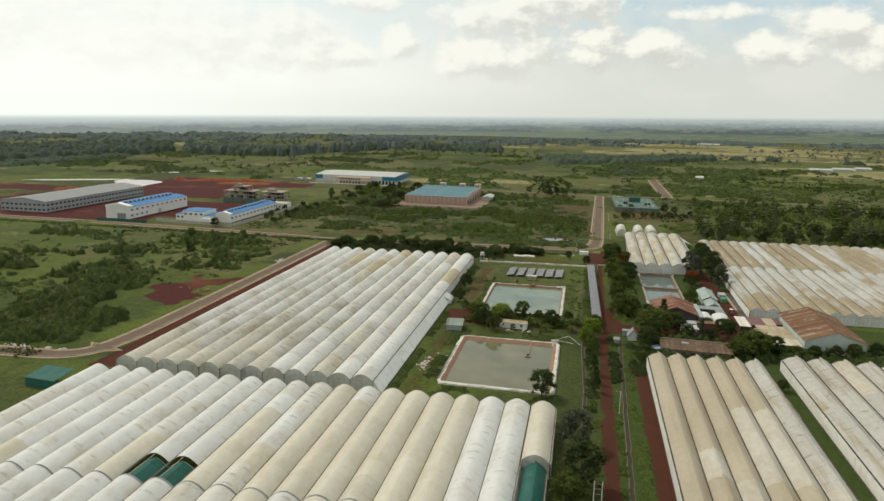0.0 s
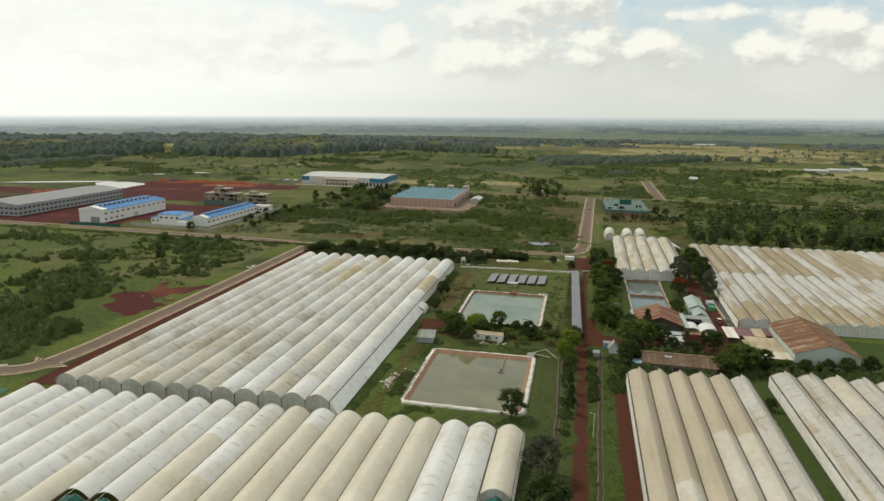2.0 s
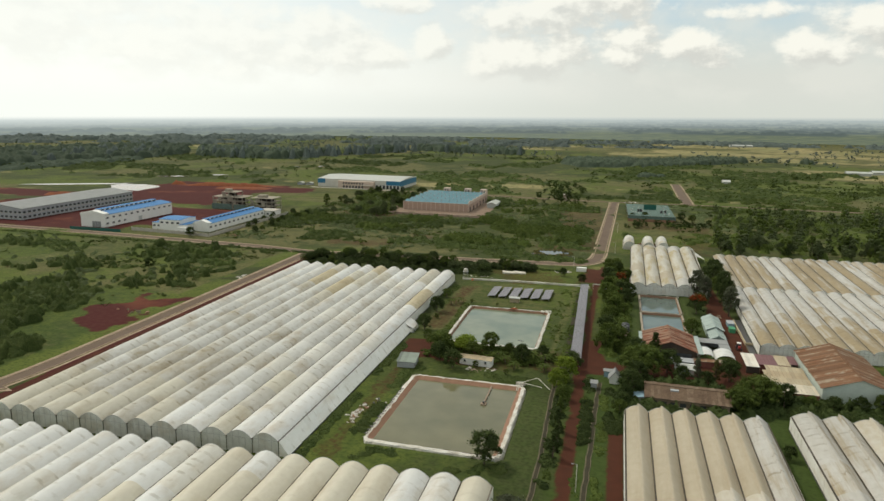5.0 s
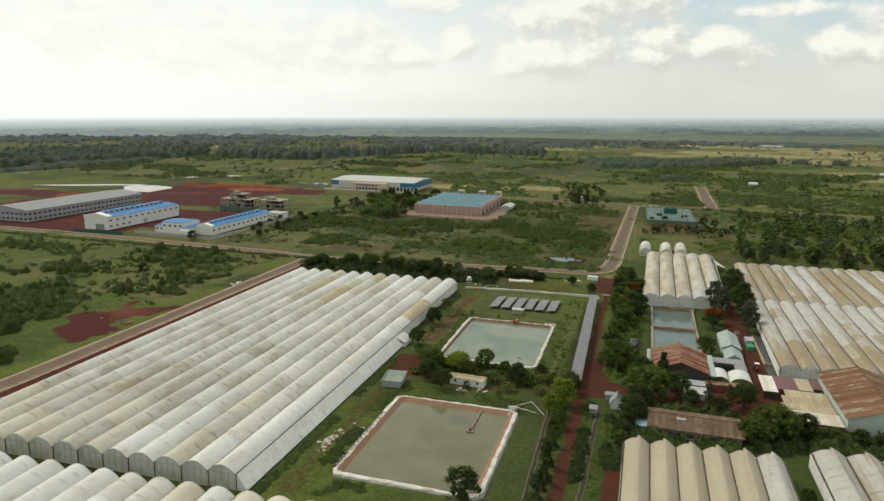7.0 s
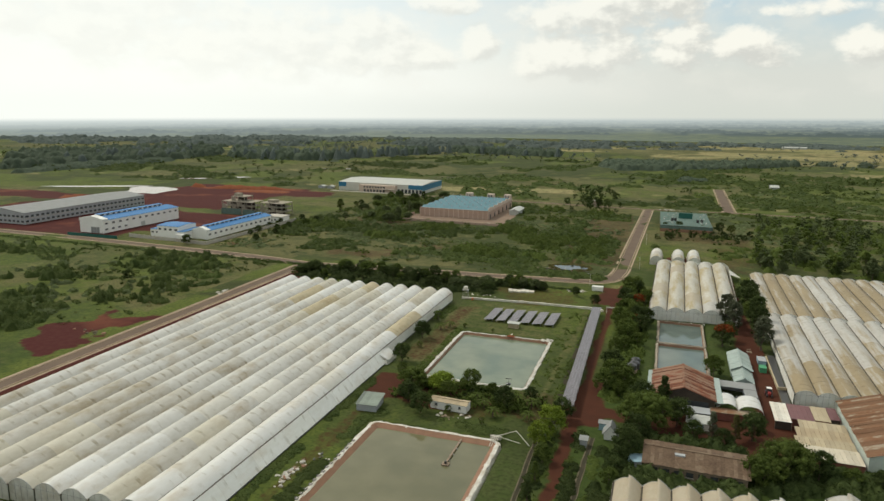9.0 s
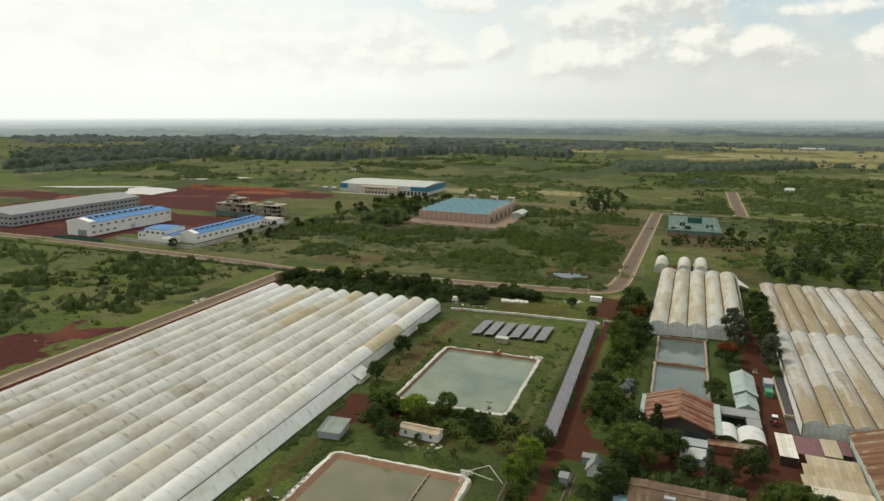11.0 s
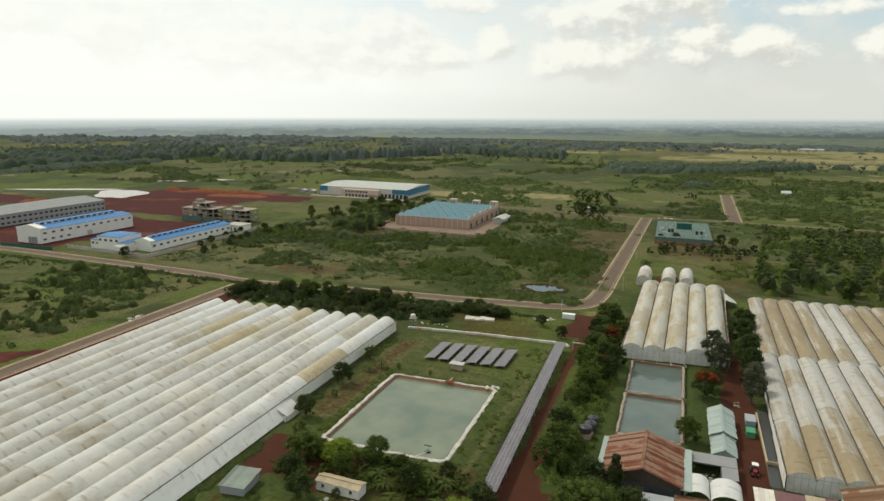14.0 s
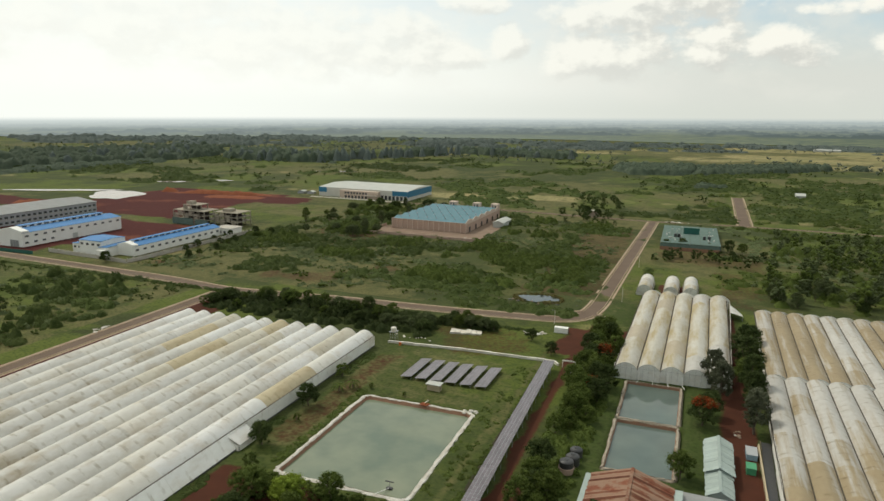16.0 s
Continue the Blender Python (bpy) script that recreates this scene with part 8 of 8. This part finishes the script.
wd = np.concatenate([np.column_stack([RN.uniform(-4.8, 3, 130), RN.uniform(284, 380, 130)]), np.column_stack([RN.uniform(3.6, 6.6, 330), RN.uniform(274, 381, 330)]), np.column_stack([RN.uniform(13, 14.6, 260), RN.uniform(60, 250, 260)]), np.column_stack([RN.uniform(17.8, 20.4, 620), RN.uniform(60, 250, 620)]),
      np.column_stack([RN.uniform(-45, -42.5, 120), RN.uniform(290, 340, 120)]), np.column_stack([RN.uniform(6, 9, 220), RN.uniform(180, 262, 220)])])
wd = wd[fbm(wd[:, 0], wd[:, 1], 9, 73) > -0.12]
wk = np.concatenate([np.column_stack([RN.uniform(13.2, 15.8, 150), RN.uniform(215, 262, 150)]), np.column_stack([RN.uniform(20.0, 24.5, 200), RN.uniform(224, 258, 200)]), np.column_stack([RN.uniform(5.0, 8.4, 130), RN.uniform(185, 256, 130)])])
wk = wk[fbm(wk[:, 0], wk[:, 1], 13, 78) > 0.02]
canopy("bushes", "dark rank weeds round the lane crossing", domes_at(wk, 0.5, 1.3, 0.2, 1.1), 0.5, L_DARK, 14000, 0.16, 119)
fg = np.concatenate([np.column_stack([RN.uniform(-55.4, -53.2, 260), RN.uniform(187, 292, 260)]), np.column_stack([RN.uniform(-46.5, -43.6, 130), RN.uniform(200, 252, 130)]), np.column_stack([RN.uniform(-46, -3, 150), RN.uniform(192, 198.5, 150)]), np.column_stack([RN.uniform(-57, -54.5, 90), RN.uniform(300, 370, 90)]),
                     np.column_stack([RN.uniform(-44, -4, 110), RN.uniform(252.5, 257, 110)])])
fg = fg[fbm(fg[:, 0], fg[:, 1], 11, 75) > -0.2]
canopy("bushes", "rank grass at the foot of the greenhouse and round the pond", domes_at(fg, 0.6, 1.7, 0.12, 0.6), 0.55, L_SHRUB, 14000, 0.15, 121)
canopy("bushes", "weeds grown along the banks and the lane", domes_at(wd, 0.35, 1.1, 0.10, 0.45), 0.45, L_MID, 22000, 0.13, 111)
plant("bushes", "thick undergrowth between the ponds", np.column_stack([RN.uniform(-44, 2, 170), RN.uniform(268, 283, 170)]), 170, 1.0, 2.6, L_MID, 24, 7, 0.08, 39, 1.8, 0.6, B_LUMP)
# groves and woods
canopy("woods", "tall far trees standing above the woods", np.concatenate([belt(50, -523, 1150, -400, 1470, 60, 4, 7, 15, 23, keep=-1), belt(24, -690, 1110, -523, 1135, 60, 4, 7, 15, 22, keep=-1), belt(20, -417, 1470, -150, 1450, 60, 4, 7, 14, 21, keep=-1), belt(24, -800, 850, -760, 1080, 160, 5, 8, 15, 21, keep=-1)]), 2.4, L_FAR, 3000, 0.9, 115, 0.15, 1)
g = np.column_stack([RN.uniform(80, 420, 2400), RN.uniform(499, 690, 2400)])
g = g[(g[:, 0] > 82 + (g[:, 1] - 499) * 0.12) & (fbm(g[:, 0], g[:, 1], 36, 66) > -0.38)]
for x, y in g[:1500][np.argsort(g[:1500, 1] + 0.25 * g[:1500, 0])][:176:2]:
    tree(R.choice(("tall", "round", "tall", "round")), R.choice((L_GUM, L_GUM, L_MID, L_DARK)), R.choice((3, 4)), "leafy gum tree in the grove behind the greenhouses", x, y, R.uniform(0.45, 0.85), "gum trees of the grove")
canopy("woods", "lower storey of the dense grove", domes_at(g[:560], 1.4, 3.4, 1.2, 4.8), 1.4, L_MID, 24000, 0.38, 112, 0.25)
plant("woods", "leafy green gum trees of the grove behind the greenhouses", g[600:], 330, 5, 13, L_GUM, 15, 18, 0.032, 15, 0.46, 0.97, (0.06, 0.13), 0.8)
plant("woods", "dark green trees of the grove behind the greenhouses", g[1000:], 120, 6, 14, L_MID, 15, 18, 0.034, 5, 0.50, 0.97, (0.07, 0.14), 0.8)
W_LUMP = (0.11, 0.22)
pk = np.column_stack([RN.normal(-38, 14, 60), RN.uniform(700, 850, 60)])
pk = pk[(np.abs(pk[:, 0] + 34) > 9) | (pk[:, 1] > 762) | (pk[:, 1] < 738)]
pk = pk[np.abs(pk[:, 1] - 749) > 7]
plant("woods", "clump of dark trees round the pink hut", pk, 40, 5, 11, L_DARK, 22, 18, 0.036, 81, 0.7, 0.92, (0.08, 0.15), 0.6)
nt = np.column_stack([RN.uniform(26, 98, 90), RN.uniform(580, 621, 90)])
plant("woods", "dark trees before the net house", nt[(nt[:, 0] > 58) | (nt[:, 1] < 604)], 46, 2.5, 6.5, L_DARK, 20, 14, 0.05, 82, 0.7, 0.9, (0.09, 0.17), 0.6)
fl = np.column_stack([RN.uniform(-900, 900, 1500), RN.uniform(1330, 2080, 1500)])
fl = fl[(fbm(fl[:, 0], fl[:, 1], 240, 97) > -0.1) & (np.hypot(fl[:, 0], fl[:, 1]) < 2250)]
plant("woods", "single trees over the bright far fields", fl, 1100, 3, 10, L_FAR, 7, 7, 0.06, 83, 1.0, 0.9, W_LUMP)
plant("woods", "trees scattered over the farmland", places_in(RN, 9000, -1300, 900, 780, 1500, 150, 46, 0.1, built), 760, 2.5, 7.5, L_SHRUB, 9, 8, 0.06, 6, 1.1, 0.85, W_LUMP)
for seed, row in enumerate((
    (260, -760, 745, -735, 1000, 130, 6, 12, 3, 7, 70, -0.4), (700, -830, 780, -740, 1130, 360, 6, 12, 9, 17, 90, -0.5), (340, -700, 1110, -500, 1135, 180, 6, 11, 9, 19, 90, -0.4), (240, -523, 1180, -400, 1470, 70, 6, 11, 10, 18),
    (260, -417, 1470, -150, 1450, 90, 6, 10, 9, 17), (60, -205, 1030, -150, 985, 40, 5, 8, 6, 13), (300, -67, 1165, 40, 1205, 160, 5, 9, 7, 13, 120, -0.4), (300, 40, 1205, 285, 1430, 110, 5, 9, 7, 13, 120, -0.4),
    (26, 36, 1045, 95, 1040, 14, 5, 8, 4, 8), (14, 165, 1085, 200, 1085, 14, 5, 8, 4, 8), (90, 280, 1430, 620, 1330, 60, 5, 9, 6, 11),
    (360, -1500, 1250, -700, 1560, 420, 8, 14, 7, 14), (320, -700, 1640, -60, 1790, 260, 8, 13, 6, 13), (420, -1400, 1750, 200, 2010, 200, 8, 14, 7, 14), (300, 100, 2040, 900, 1950, 160, 8, 14, 6, 12), (70, -60, 1800, 420, 1900, 60, 6, 10, 5, 9))):
    n, ax, ay, bx_, by_, depth, r0, r1, h0, h1, *rest = row
    dm = belt(int(n * 2.4), ax, ay, bx_, by_, depth, r0 * 0.42, r1 * 0.80, h0 * 0.4, h1 * 0.95, *rest)
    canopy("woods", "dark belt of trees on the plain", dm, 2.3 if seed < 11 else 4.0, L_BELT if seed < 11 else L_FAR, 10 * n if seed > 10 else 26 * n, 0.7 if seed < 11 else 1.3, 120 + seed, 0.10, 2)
